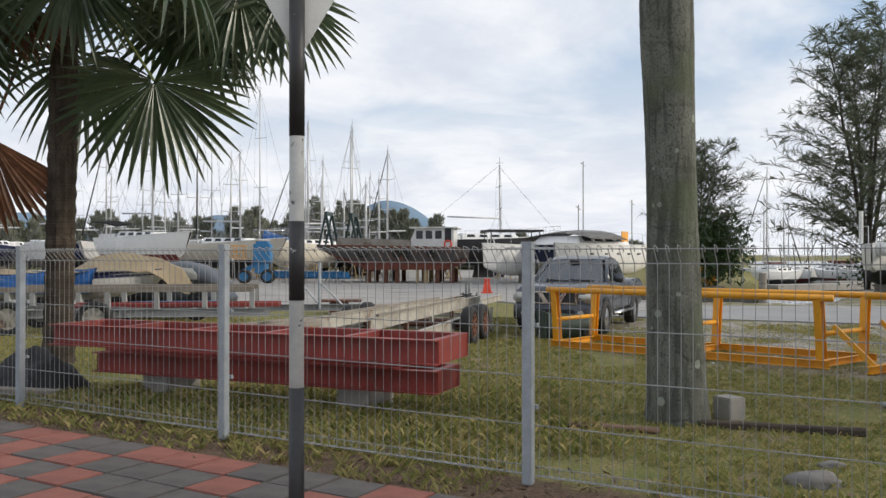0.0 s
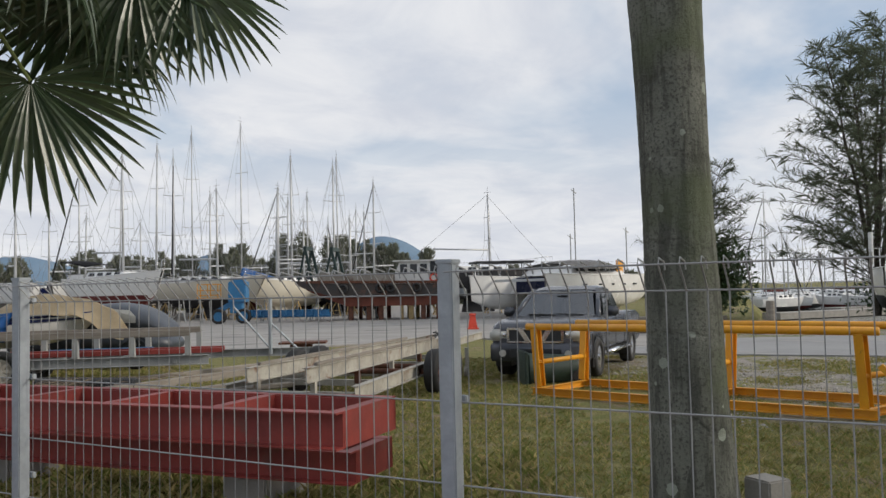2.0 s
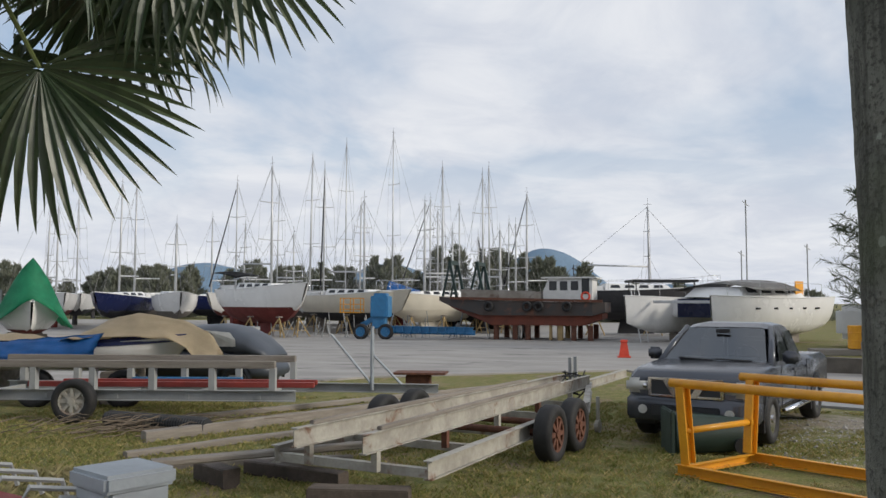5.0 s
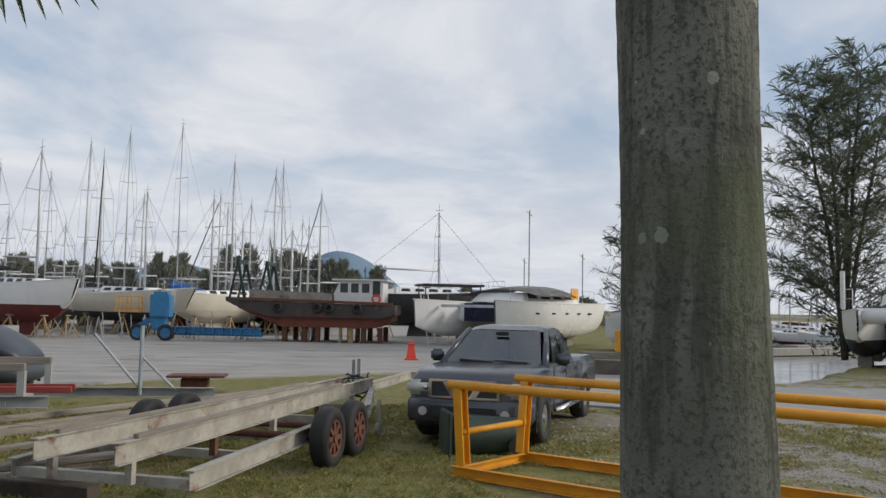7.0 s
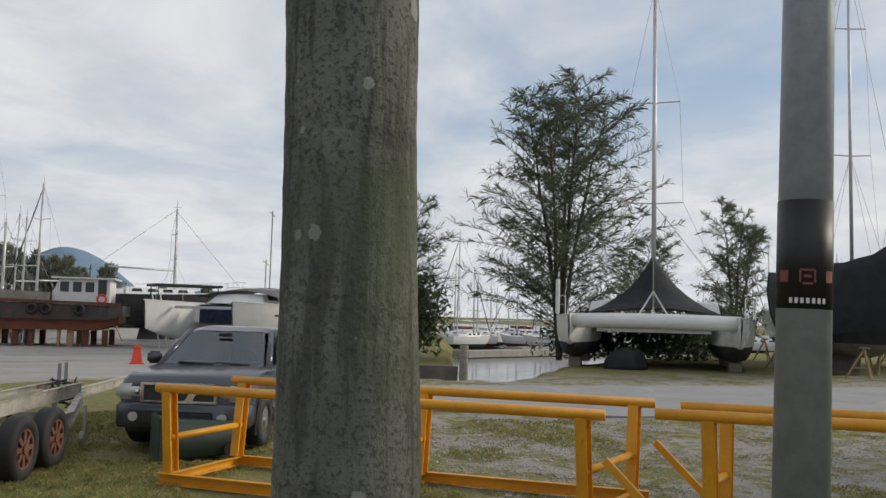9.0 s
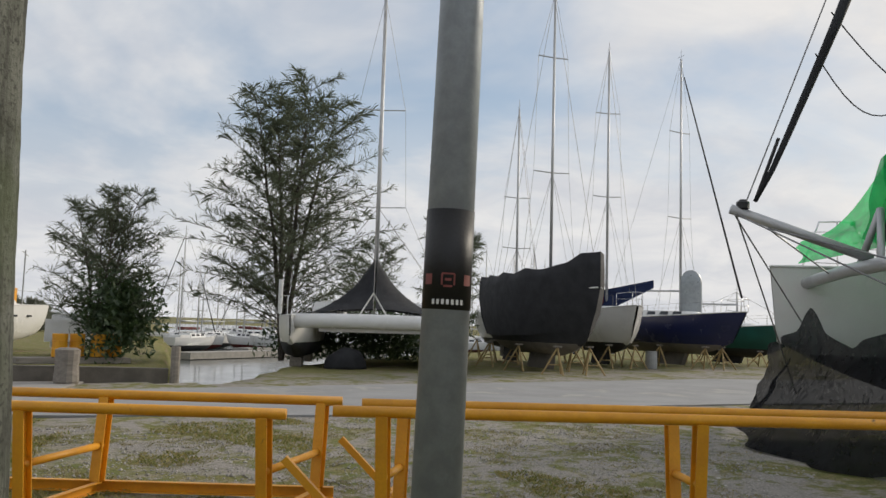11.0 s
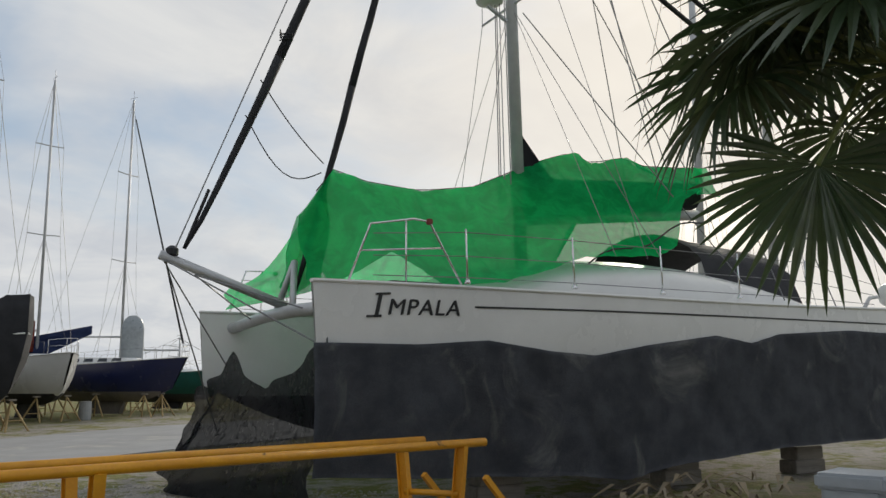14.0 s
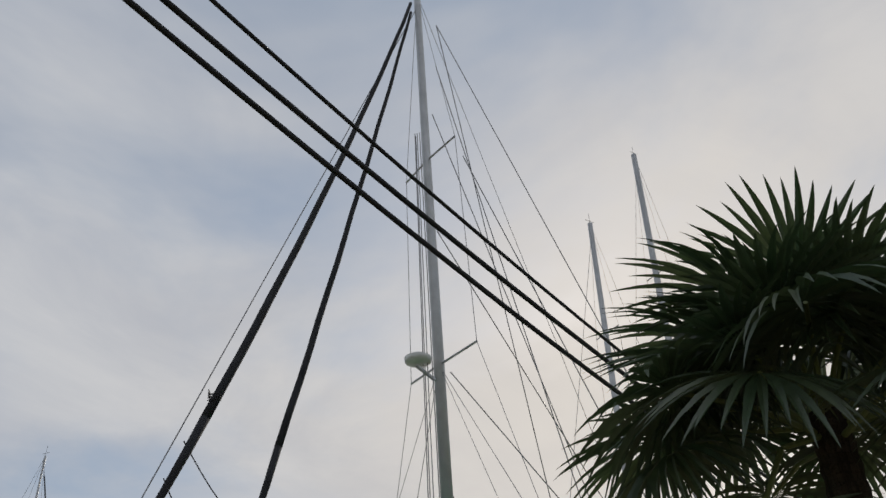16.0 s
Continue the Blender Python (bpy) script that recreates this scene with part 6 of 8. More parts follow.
# yachts in the first row
hunter = sailboat(-18.3, 51.0, 125, 8.6, 3.1, "white sailing yacht with red antifouling and a black bimini on stands", GEL, REDBOT, 10.0, 0.75, 1.05, wl_off=0.42)
bm = BM()
sheet(bm, lambda u, v: Vector((-4.3 + 3.0 * u, -1.15 + 2.3 * v, 3.75 - 0.35 * u ** 2 + 0.16 * math.sin(math.pi * v))), 8, 8, 0.03)
bimini = part("bimini", bm, DARKTARP, hunter, "black cockpit canopy", smooth=True)
for x, y in ((-4.0, -1.1), (-4.0, 1.1), (-2.6, -1.1), (-2.6, 1.1)):
    bm = BM()
    tube(bm, [(-3.0, y, 2.7), (x, y, 3.68)], 0.02, 6)
    part("hoop", bm, CHROME, bimini)
sailboat(-14.4, 56.5, 122, 10.0, 3.2, "cream sailing yacht propped on steel stands", CREAM, DARKBOT, 8.6, 0.8, 1.15)
sailboat(-9.6, 57.5, 212, 9.5, 3.1, "cream sailing yacht with a blue cockpit awning", CREAM, CREAM, 8.4, 0.75, 0.85, wl_off=0.25)
bm = BM()
sheet(bm, lambda u, v: Vector((-12.3 + 2.2 * u, 56.0 + 2.2 * v, 2.75 + 0.65 * math.sin(math.pi * v) * (1 - 0.4 * u) - 0.45 * u)), 8, 8, 0.02)
tagged(part("blue_awning", bm, BLUETARP, smooth=True), "bright blue awning over a yacht cockpit", "awning")
sailboat(-7.0, 60.5, 150, 9.0, 3.0, "white sailing yacht on stands behind the barge", GEL, DARKBOT, 10.5, 0.75, 0.85)
rg = random.Random(11)
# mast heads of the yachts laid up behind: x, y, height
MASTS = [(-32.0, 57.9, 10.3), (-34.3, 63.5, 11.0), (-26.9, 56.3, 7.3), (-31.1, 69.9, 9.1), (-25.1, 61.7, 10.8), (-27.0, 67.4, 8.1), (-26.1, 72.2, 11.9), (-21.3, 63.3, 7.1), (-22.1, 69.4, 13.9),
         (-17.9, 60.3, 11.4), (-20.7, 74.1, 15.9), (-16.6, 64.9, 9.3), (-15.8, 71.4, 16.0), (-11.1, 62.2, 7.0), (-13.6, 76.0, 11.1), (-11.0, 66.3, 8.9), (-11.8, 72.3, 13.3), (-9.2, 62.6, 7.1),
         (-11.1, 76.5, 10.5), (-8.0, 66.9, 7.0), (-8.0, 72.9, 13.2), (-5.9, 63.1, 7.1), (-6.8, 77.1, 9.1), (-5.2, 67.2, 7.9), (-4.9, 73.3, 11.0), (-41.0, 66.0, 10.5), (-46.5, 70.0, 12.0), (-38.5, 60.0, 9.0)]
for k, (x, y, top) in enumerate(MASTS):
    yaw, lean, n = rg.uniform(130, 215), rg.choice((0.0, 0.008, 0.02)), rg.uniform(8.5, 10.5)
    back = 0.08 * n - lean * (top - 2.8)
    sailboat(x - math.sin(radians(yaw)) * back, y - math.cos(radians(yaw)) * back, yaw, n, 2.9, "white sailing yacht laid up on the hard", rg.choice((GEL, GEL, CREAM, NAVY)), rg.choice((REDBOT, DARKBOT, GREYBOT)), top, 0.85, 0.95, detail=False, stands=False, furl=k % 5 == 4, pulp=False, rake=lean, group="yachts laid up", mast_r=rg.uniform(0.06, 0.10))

# green netted boat at the far side
gb = thing("motor_cruiser", place(-20.9, 34.0, 140) @ Matrix.Scale(0.8, 4), "boat with a bright green tarpaulin and grey panels", "boat")
rows = hull_shell(8.0, 2.8, 0.9, 2.5, 2.3, 1.2, n=12, m=8)
hull_parts(gb, rows, 1.2, GEL, REDBOT, GEL)
TENT = [(-3.4, 2.9), (-2.2, 3.3), (-0.8, 3.9), (0.8, 3.5), (2.2, 3.7), (3.0, 4.7), (3.4, 3.6), (4.0, 2.6)]
bm = BM()
sheet(bm, lambda u, v: Vector((-3.4 + 7.4 * u, (v - 0.5) * 3.5 + 0.06 * noise.noise(Vector((u * 9, v * 6, 2))), interp(TENT, -3.4 + 7.4 * u) + (1.25 - interp(TENT, -3.4 + 7.4 * u)) * abs(2 * v - 1) ** 1.2 + 0.10 * noise.noise(Vector((u * 7, v * 5, 4))))), 40, 16, 0.01)
part("green_tarpaulin", bm, GREENTARP, gb, smooth=True)
for x in (-2.0, 1.5):
    bm = BM()
    box(bm, (x, 0, 0.48), (0.4, 1.6, 0.96), bevel=0.02)
    part("cradle", bm, TIMBER, gb)
bm = BM()
box(bm, (1.2, -1.2, 2.5), (1.6, 0.06, 1.1))
part("side_panel", bm, GREY_STEEL, gb)
bm = BM()
prism(bm, [(-18, 36), (-12.6, 36), (-12.6, 37.2), (-18, 37.2)], 0.0, 1.0)
tagged(part("pontoon", bm, GREY_STEEL), "long pale steel pontoon behind the trailers", "pontoon")

# ---- rusty work barge with a wheelhouse ----
bg_m = place(-2.75, 50.5, -84) @ Matrix.Scale(0.86, 4)
barge = thing("work_barge", bg_m, "rusty black steel work barge with a white wheelhouse", "barge")
BARGE_TOP = material("barge_black_paint", (0.045, 0.042, 0.04), (0.075, 0.05, 0.04), rough=0.7, scale=1.5, stain=(0.17, 0.07, 0.04), stain_at=(0.52, 0.7), stain_scale=0.9)
BARGE_LOW = material("barge_red_paint", (0.22, 0.06, 0.035), (0.14, 0.05, 0.035), rough=0.8, scale=1.5, stain=(0.06, 0.04, 0.035), stain_at=(0.58, 0.75), stain_scale=1.1)
bm = BM()
loft(bm, [[Vector((x, y, z)) for y, z in ((-w, zb), (w, zb), (w, zt), (-w, zt))] for x, w, zb, zt in ((-4.9, 1.9, 1.75, 2.35), (-4.2, 2.2, 1.55, 2.35), (2.6, 2.2, 1.55, 2.45), (4.6, 2.1, 2.1, 2.6), (5.4, 1.9, 2.45, 2.7))])
part("hull", bm, BARGE_TOP, barge)
bm = BM()
loft(bm, [[Vector((x, y, z)) for y, z in ((-w, zb), (w, zb), (w * 1.03, zt), (-w * 1.03, zt))] for x, w, zb, zt in ((-4.7, 1.6, 1.35, 1.9), (-3.6, 1.8, 0.95, 1.56), (2.0, 1.8, 0.95, 1.56), (4.0, 1.9, 1.75, 2.0), (4.6, 1.95, 2.05, 2.12))])
part("bottom", bm, BARGE_LOW, barge)
BULWARK = material("stained_grey_paint", (0.30, 0.28, 0.25), (0.20, 0.17, 0.14), rough=0.8, scale=1.5, stain=(0.10, 0.06, 0.04), stain_at=(0.5, 0.7), stain_scale=1.3)
for sd in (1, -1):
    bm = BM()
    beam(bm, (-1.1, sd * 2.12, 2.68), (3.9, sd * 2.08, 2.85), 0.10, 0.62)
    part("bulwark", bm, BULWARK, barge)
bm = BM()
beam(bm, (-4.8, 2.25, 2.42), (4.6, 2.2, 2.6), 0.12, 0.16)
part("rubbing_strake", bm, RUST, barge)
for x in (-2.7, -1.0, -0.3, 2.1):
    bm = BM()
    rings = [[bm.verts.new((x + rr * math.cos(a * math.tau / 16), 2.3 + z, 2.1 + rr * math.sin(a * math.tau / 16))) for a in range(16)] for rr, z in ((0.16, 0), (0.28, 0), (0.32, 0.1), (0.28, 0.2), (0.16, 0.2))]
    for q, v in zip(rings, rings[1:] + rings[:1]):
        for a in range(16):
            bm.faces.new((q[a], q[(a + 1) % 16], v[(a + 1) % 16], v[a]))
    part("tyre_fender", bm, RUBBER, barge, smooth=True)
bm = BM()
loft(bm, [[Vector((x, y, z)) for x, z in ((-4.1, 2.3), (-1.15, 2.3), (-1.10, 3.0), (-1.45, 3.80), (-4.1, 3.80))] for y in (-1.35, 1.35)])
wh = part("wheelhouse", bm, WHITE, barge)
bm = BM()
box(bm, (-2.7, 0, 3.85), (3.4, 3.1, 0.10), bevel=0.03)
part("roof", bm, WHITE, wh)
for k in range(4):
    bm = BM()
    box(bm, (-3.7 + 0.66 * k, 1.36, 3.36), (0.46, 0.03, 0.56 if k else 1.0), bevel=0.012)
    part("window", bm, GLASS_DARK, wh)
for k in range(3):
    bm = BM()
    box(bm, (-1.26, -0.85 + 0.85 * k, 3.40), (0.03, 0.62, 0.56), pose(-1.26, 0, 3.4, 0, -23.5) @ pose(1.26, 0, -3.4), 0.012)
    part("window", bm, GLASS_DARK, wh)
bm = BM()
rings = []
for a in range(16):
    ring = []
    for c in range(6):
        rr = 0.24 + 0.06 * math.cos(c * math.tau / 6)
        ring.append(bm.verts.new((-3.7 + rr * math.cos(a * math.tau / 16), 1.36 + 0.06 * math.sin(c * math.tau / 6), 2.72 + rr * math.sin(a * math.tau / 16))))
    rings.append(ring)
for a in range(16):
    for c in range(6):
        bm.faces.new((rings[a][c], rings[(a + 1) % 16][c], rings[(a + 1) % 16][(c + 1) % 6], rings[a][(c + 1) % 6]))
part("lifebuoy", bm, ORANGE, barge, "orange lifebuoy")
bm = BM()
box(bm, (1.0, 0, 2.75), (3.2, 3.4, 0.6), bevel=0.04)
part("hatch_coaming", bm, GREYBOT, barge)
for x, h in ((3.2, 4.8), (5.0, 4.9)):
    bm = BM()
    for y in (-0.9, 0.9):
        beam(bm, (x - 0.5, y, 2.5), (x, y, h), 0.16, 0.16)
        beam(bm, (x + 0.5, y, 2.5), (x, y, h), 0.12, 0.12)
    beam(bm, (x, -0.95, h), (x, 0.95, h), 0.2, 0.24)
    part("gantry", bm, material("dark_green_steel", (0.02, 0.045, 0.04), rough=0.6, stain=(0.1, 0.05, 0.03), stain_at=(0.6, 0.8)), barge)
bm = BM()
tube(bm, [(-2.8, 0, 3.8), (-2.8, 0, 4.7)], 0.03, 6)
box(bm, (-2.8, 0, 4.45), (0.1, 0.5, 0.08))
part("mast", bm, BLACK, barge)
for x in (-4.0, -3.0, -2.2, -1.6, -0.2, 0.6, 1.8):
    for y in (1.5, -1.5):
        bm = BM()
        box(bm, (x, y, 0.48), (0.3 if x != -1.6 else 0.16, 0.3, 0.96), bevel=0.02)
        p = bg_m @ Vector((0, 0, 0))
        tagged(part("prop", bm, TIMBER2 if x in (-2.2, -1.6) else RUST), "upright prop under the work barge", "prop", "props under the barge").matrix_basis = bg_m
bm = BM()
for y in (-0.22, 0.22):
    tube(bm, [(0, y, 0), (0.9, y, 2.7)], 0.03, 6)
for k in range(9):
    tube(bm, [(0.09 * (k + 0.5), -0.22, 0.27 * (k + 0.5)), (0.09 * (k + 0.5), 0.22, 0.27 * (k + 0.5))], 0.02, 5)
tagged(part("ladder", bm, ALU), "aluminium ladder leaning on the barge", "ladder").matrix_basis = pose(3.2, 47.6, 0.03, 0, 0, 120)
# traffic cone made of a red plastic barrier
bm = BM()
loft(bm, [[Vector((x * s, y * s, z)) for x, y in ((-1, -1), (1, -1), (1, 1), (-1, 1))] for s, z in ((0.36, 0), (0.36, 0.07), (0.27, 0.09), (0.16, 0.82), (0.20, 0.84), (0.18, 0.95))])
tagged(part("safety_barrier", bm, ORANGE), "red-orange plastic safety cone on the asphalt", "cone").matrix_basis = pose(1.9, 35.8, 0.045) @ Matrix.Scale(0.66, 4)

# ---- blue boat hoist, folded ----
ho = thing("boat_hoist", pose(-10.75, 48.4, 0.03) @ Matrix.Scale(0.76, 4), "blue boat hoist with its machinery box and long beams", "boat hoist")
bm = BM()
box(bm, (0.3, 0, 2.3), (1.25, 1.3, 1.5), bevel=0.06)
box(bm, (0.3, 0, 3.12), (0.9, 0.9, 0.25), bevel=0.04)
part("engine_box", bm, BLUE, ho)
bm = BM()
box(bm, (0.2, 0, 1.2), (0.9, 0.9, 0.9), bevel=0.05)
beam(bm, (-1.2, 0, 0.9), (0.0, 0, 1.6), 0.35, 0.35)
part("column", bm, BLUE, ho)
for x in (-1.0, 0.8):
    wheel(ho, x, -0.6, 0.55, 0.4, BLUE, -1)
for k, (z, y, h) in enumerate(((0.75, -0.5, 0.42), (0.55, 0.5, 0.32))):
    bm = BM()
    beam(bm, (1.0, y, z), (7.0, y - 0.4, z - 0.05), 0.4, h, "i", 0.03)
    part("long_beam", bm, BLUE, ho)
    for i in range(9):
        bm = BM()
        box(bm, (1.4 + 0.62 * i, y - 0.05 - 0.04 * i, z), (0.05, 0.42, h - 0.06))
        part("stiffener", bm, BLUE, ho)
bm = BM()
box(bm, (-1.85, 0, 1.88), (1.6, 0.9, 0.06))
cage = part("cage_floor", bm, YELLOW, ho)
for x in (-2.6, -1.85, -1.1):
    for y in (-0.4, 0.4):
        bm = BM()
        beam(bm, (x, y, 1.91), (x, y, 2.9), 0.06, 0.06)
        part("cage_post", bm, YELLOW, cage)
for z in (2.1, 2.45, 2.88):
    for y in (-0.4, 0.4):
        bm = BM()
        beam(bm, (-2.6, y, z), (-1.1, y, z), 0.06, 0.06)
        part("cage_rail", bm, YELLOW, cage)
bm = BM()
rg = random.Random(9)
for k in range(60):
    x, y = rg.uniform(-8, 9), rg.uniform(-1, 1.5)
    tube(bm, [(x, y, 0), (x + rg.uniform(-.5, .5), y + rg.uniform(-.3, .3), rg.uniform(0.5, 1.5))], rg.uniform(0.02, 0.05), 5)
tagged(part("props_and_scrap", bm, GREY_STEEL), "jumble of steel props and scrap under the yachts", "scrap", kind="stuff").matrix_basis = pose(-10.5, 50.6, 0.03)

# ---- catamaran with an awning, behind the truck ----
c1m = place(7.5, 49.8, 217)
cat1 = thing("catamaran", c1m, "white catamaran with a grey awning and dark solar roof", "catamaran", "catamarans")
for off in (2.3, -2.3):
    cat_hull(cat1, 11.5, 1.8, off, 0.45, 2.35, 2.35, 0.9, GEL, GEL, GEL, 0.02)
bm = BM()
box(bm, (-1.0, 0, 1.75), (7.4, 3.4, 0.9), bevel=0.1)
part("bridge_deck", bm, GEL, cat1)
cabin(cat1, -4.2, 1.6, 4.2, 3.2, 2.3, 0.62, GEL, windows=4)
bm = BM()
sheet(bm, lambda u, v: Vector((-3.4 + 4.8 * u, -2.3 + 4.6 * v, 2.62 + 0.62 * math.sin(math.pi * v) ** 0.8 * (1 - 0.45 * u ** 3))), 12, 12, 0.02)
part("awning", bm, material("grey_awning", (0.33, 0.325, 0.32), rough=0.8, bump=0.3), cat1, "grey canvas awning", smooth=True)
bm = BM()
box(bm, (-3.9, 1.9, 2.78), (0.9, 0.05, 0.75))
part("side_curtain", bm, YELLOW, cat1)
bm = BM()
box(bm, (4.2, 0.0, 2.05), (0.12, 3.4, 0.14), bevel=0.03)
part("crossbeam", bm, ALU, cat1)
bm = BM()
sheet(bm, lambda u, v: Vector((3.3, -0.9 + 1.8 * u, 2.2 - 0.9 * v)), 6, 6, 0.02)
part("bow_cover", bm, NAVY, cat1)
for x, y, h in ((-2.0, 0, 7.5), (-5.2, 1.8, 5.2), (-5.0, -1.9, 5.0)):
    bm = BM()
    tube(bm, [(x, y, 2.3), (x, y, h)], 0.035, 6)
    tube(bm, [(x - 0.35, y, h - 0.3), (x + 0.35, y, h - 0.1)], 0.02, 5)
    part("antenna", bm, GREY_STEEL, cat1)
for sd in (1, -1):
    for k in range(5):
        bm = BM()
        box(bm, (2.8 - 1.5 * k, sd * (3.13 if k else 3.0), 1.75), (0.34, 0.14, 0.09), bevel=0.01)
        part("port_light", bm, GLASS_DARK, cat1)
    bm = BM()
    q = [(4.6, sd * 2.5, 2.35), (2.0, sd * 2.75, 2.35), (-0.5, sd * 2.8, 2.35), (-3.0, sd * 2.8, 2.35), (-5.0, sd * 2.6, 2.35)]
    for p in q:
        tube(bm, [p, (p[0], p[1], p[2] + 0.65)], 0.014, 5)
    tube(bm, [(p[0], p[1], p[2] + 0.65) for p in q], 0.010, 5)
    part("guard_rail", bm, CHROME, cat1)
    for x in (-2.5, 1.5):
        bm = BM()
        box(bm, (x, sd * 2.1, 0.25), (0.8, 0.4, 0.5), bevel=0.02)
        tagged(part("keel_block", bm, TIMBER), "timber keel block under a catamaran", "keel block", "keel blocks").matrix_basis = c1m
bm = BM()
box(bm, (0, 0, 2.95), (3.4, 2.2, 0.12), bevel=0.02)
for x in (-1.5, 1.5):
    for y in (-0.9, 0.9):
        tube(bm, [(x, y, 1.6), (x, y, 2.9)], 0.03, 6)
tagged(part("solar_roof", bm, PLASTIC), "dark flat solar roof on thin posts", "canopy").matrix_basis = pose(4.2, 50.5, 0.2, 0, 0, 10)
sailboat(3.2, 58.0, 80, 10.5, 3.3, "dark-hulled sailing boat behind the catamaran", DARKBOT, DARKBOT, 8.0, 0.95, 1.3, furl=False)
# white container-like hull end and yellow drums by the wall
bm = BM()
box(bm, (0, 0, 1.7), (2.6, 2.2, 1.5), bevel=0.25)
tagged(part("white_tank", bm, GEL), "white moulded hull section standing beyond the drums", "tank").matrix_basis = pose(13.0, 46.0, -0.55, 0, 0, -15)
for k in range(4):
    bm = BM()
    lathe(bm, [(0.27, 0), (0.29, 0.03), (0.28, 0.3), (0.295, 0.32), (0.28, 0.34), (0.28, 0.6), (0.295, 0.62), (0.28, 0.64), (0.29, 0.87), (0.27, 0.9)], 16)
    tagged(part("drum", bm, YELLOW), "yellow plastic drum by the slipway", "drum", "yellow drums").matrix_basis = pose(10.7 + 0.72 * k, 39.6 + 0.3 * (k % 2), 0.25)
bm = BM()
box(bm, (0, 0, 0.12), (4.2, 1.2, 0.22), bevel=0.02)
tagged(part("pallet", bm, TIMBER), "low timber platform under the drums", "platform").matrix_basis = pose(11.2, 39.7, 0.0)

# ---- catamaran seen bows-on ----
c2m = place(23.3, 36.6, 215)
cat2 = thing("catamaran", c2m, "white and grey catamaran with a black cover, bows towards the road", "catamaran", "catamarans")
for off in (3.2, -3.2):
    cat_hull(cat2, 10.5, 1.85, off, 0.35, 2.15, 2.15, 1.05, GEL, DARKBOT, GEL, 0.02, 0.38)
bm = BM()
box(bm, (-1.0, 0, 1.85), (8.6, 4.9, 0.7), bevel=0.2)
part("bridge_deck", bm, GEL, cat2)
bm = BM()
tube(bm, [(4.75, -3.2, 1.92), (4.9, -1.6, 1.95), (4.95, 0, 1.96), (4.9, 1.6, 1.95), (4.75, 3.2, 1.92)], 0.30, 14)
part("forebeam", bm, GEL, cat2, smooth=True)
for sd in (1, -1):
    cabin(cat2, -3.0, 1.0, 1.7, 1.2, 2.1, 0.85, GEL, off=sd * 2.2, windows=3)
    bm = BM()
    q = [(4.6, sd * 3.4, 2.15), (3.9, sd * 3.75, 2.15), (3.2, sd * 3.9, 2.15), (2.4, sd * 3.95, 2.15)]
    for p in q:
        tube(bm, [p, (p[0], p[1], p[2] + 0.75)], 0.022, 6)
    for h in (0.4, 0.75):
        tube(bm, [(p[0], p[1], p[2] + h) for p in q], 0.018, 6)
    part("pulpit", bm, CHROME, cat2)
    bm = BM()
    beam(bm, (4.7, sd * 0.55, 2.2), (4.9, 0, 3.1), 0.05, 0.05)
    part("seagull_strut", bm, WHITE, cat2)
    for x in (2.2, -2.4):
        bm = BM()
        box(bm, (x, sd * 3.2, 0.2), (0.9, 0.5, 0.4), bevel=0.02)
        tagged(part("keel_block", bm, TIMBER), "timber keel block under a catamaran", "keel block", "keel blocks").matrix_basis = c2m
bm = BM()
tube(bm, [(3.4, -3.85, 2.2), (3.4, -3.85, 3.6)], 0.09, 8)
part("fender", bm, WHITE, cat2)
rig(cat2, 0.6, 2.9, 17.0, 10.5, 4.8, -5, 3.2, (0.30, 0.62), 0.11, furl=False, boom=False, bow_z=2.3)
bm = BM()
for sd in (1, -1):
    sheet(bm, lambda u, v: Vector((2.9 - 4.8 * u, sd * (0.06 + 2.75 * v), 2.25 + 1.55 * (1 - v) ** 3.2 * math.exp(-((u - 0.45) / 0.16) ** 2) + 1.0 * (1 - v ** 1.6) * math.sin(math.pi * (0.08 + 0.84 * u)) + 0.04 * noise.noise(Vector((u * 6, v * 6, 0))))), 16, 12)
part("black_cover", bm, DARKTARP, cat2, "black cover tented from the mast", smooth=True)
bm = BM()
bmesh.ops.create_icosphere(bm, subdivisions=3, radius=1)
for v in bm.verts:
    v.co = Vector((v.co.x * 0.95, v.co.y * 0.7, max(0, v.co.z + 0.15) * 0.75)) * (1 + 0.12 * noise.noise(v.co * 2))
tagged(part("covered_engine", bm, DARKTARP, smooth=True), "black-wrapped heap under the catamaran", "covered heap").matrix_basis = pose(20.6, 34.6, 0)

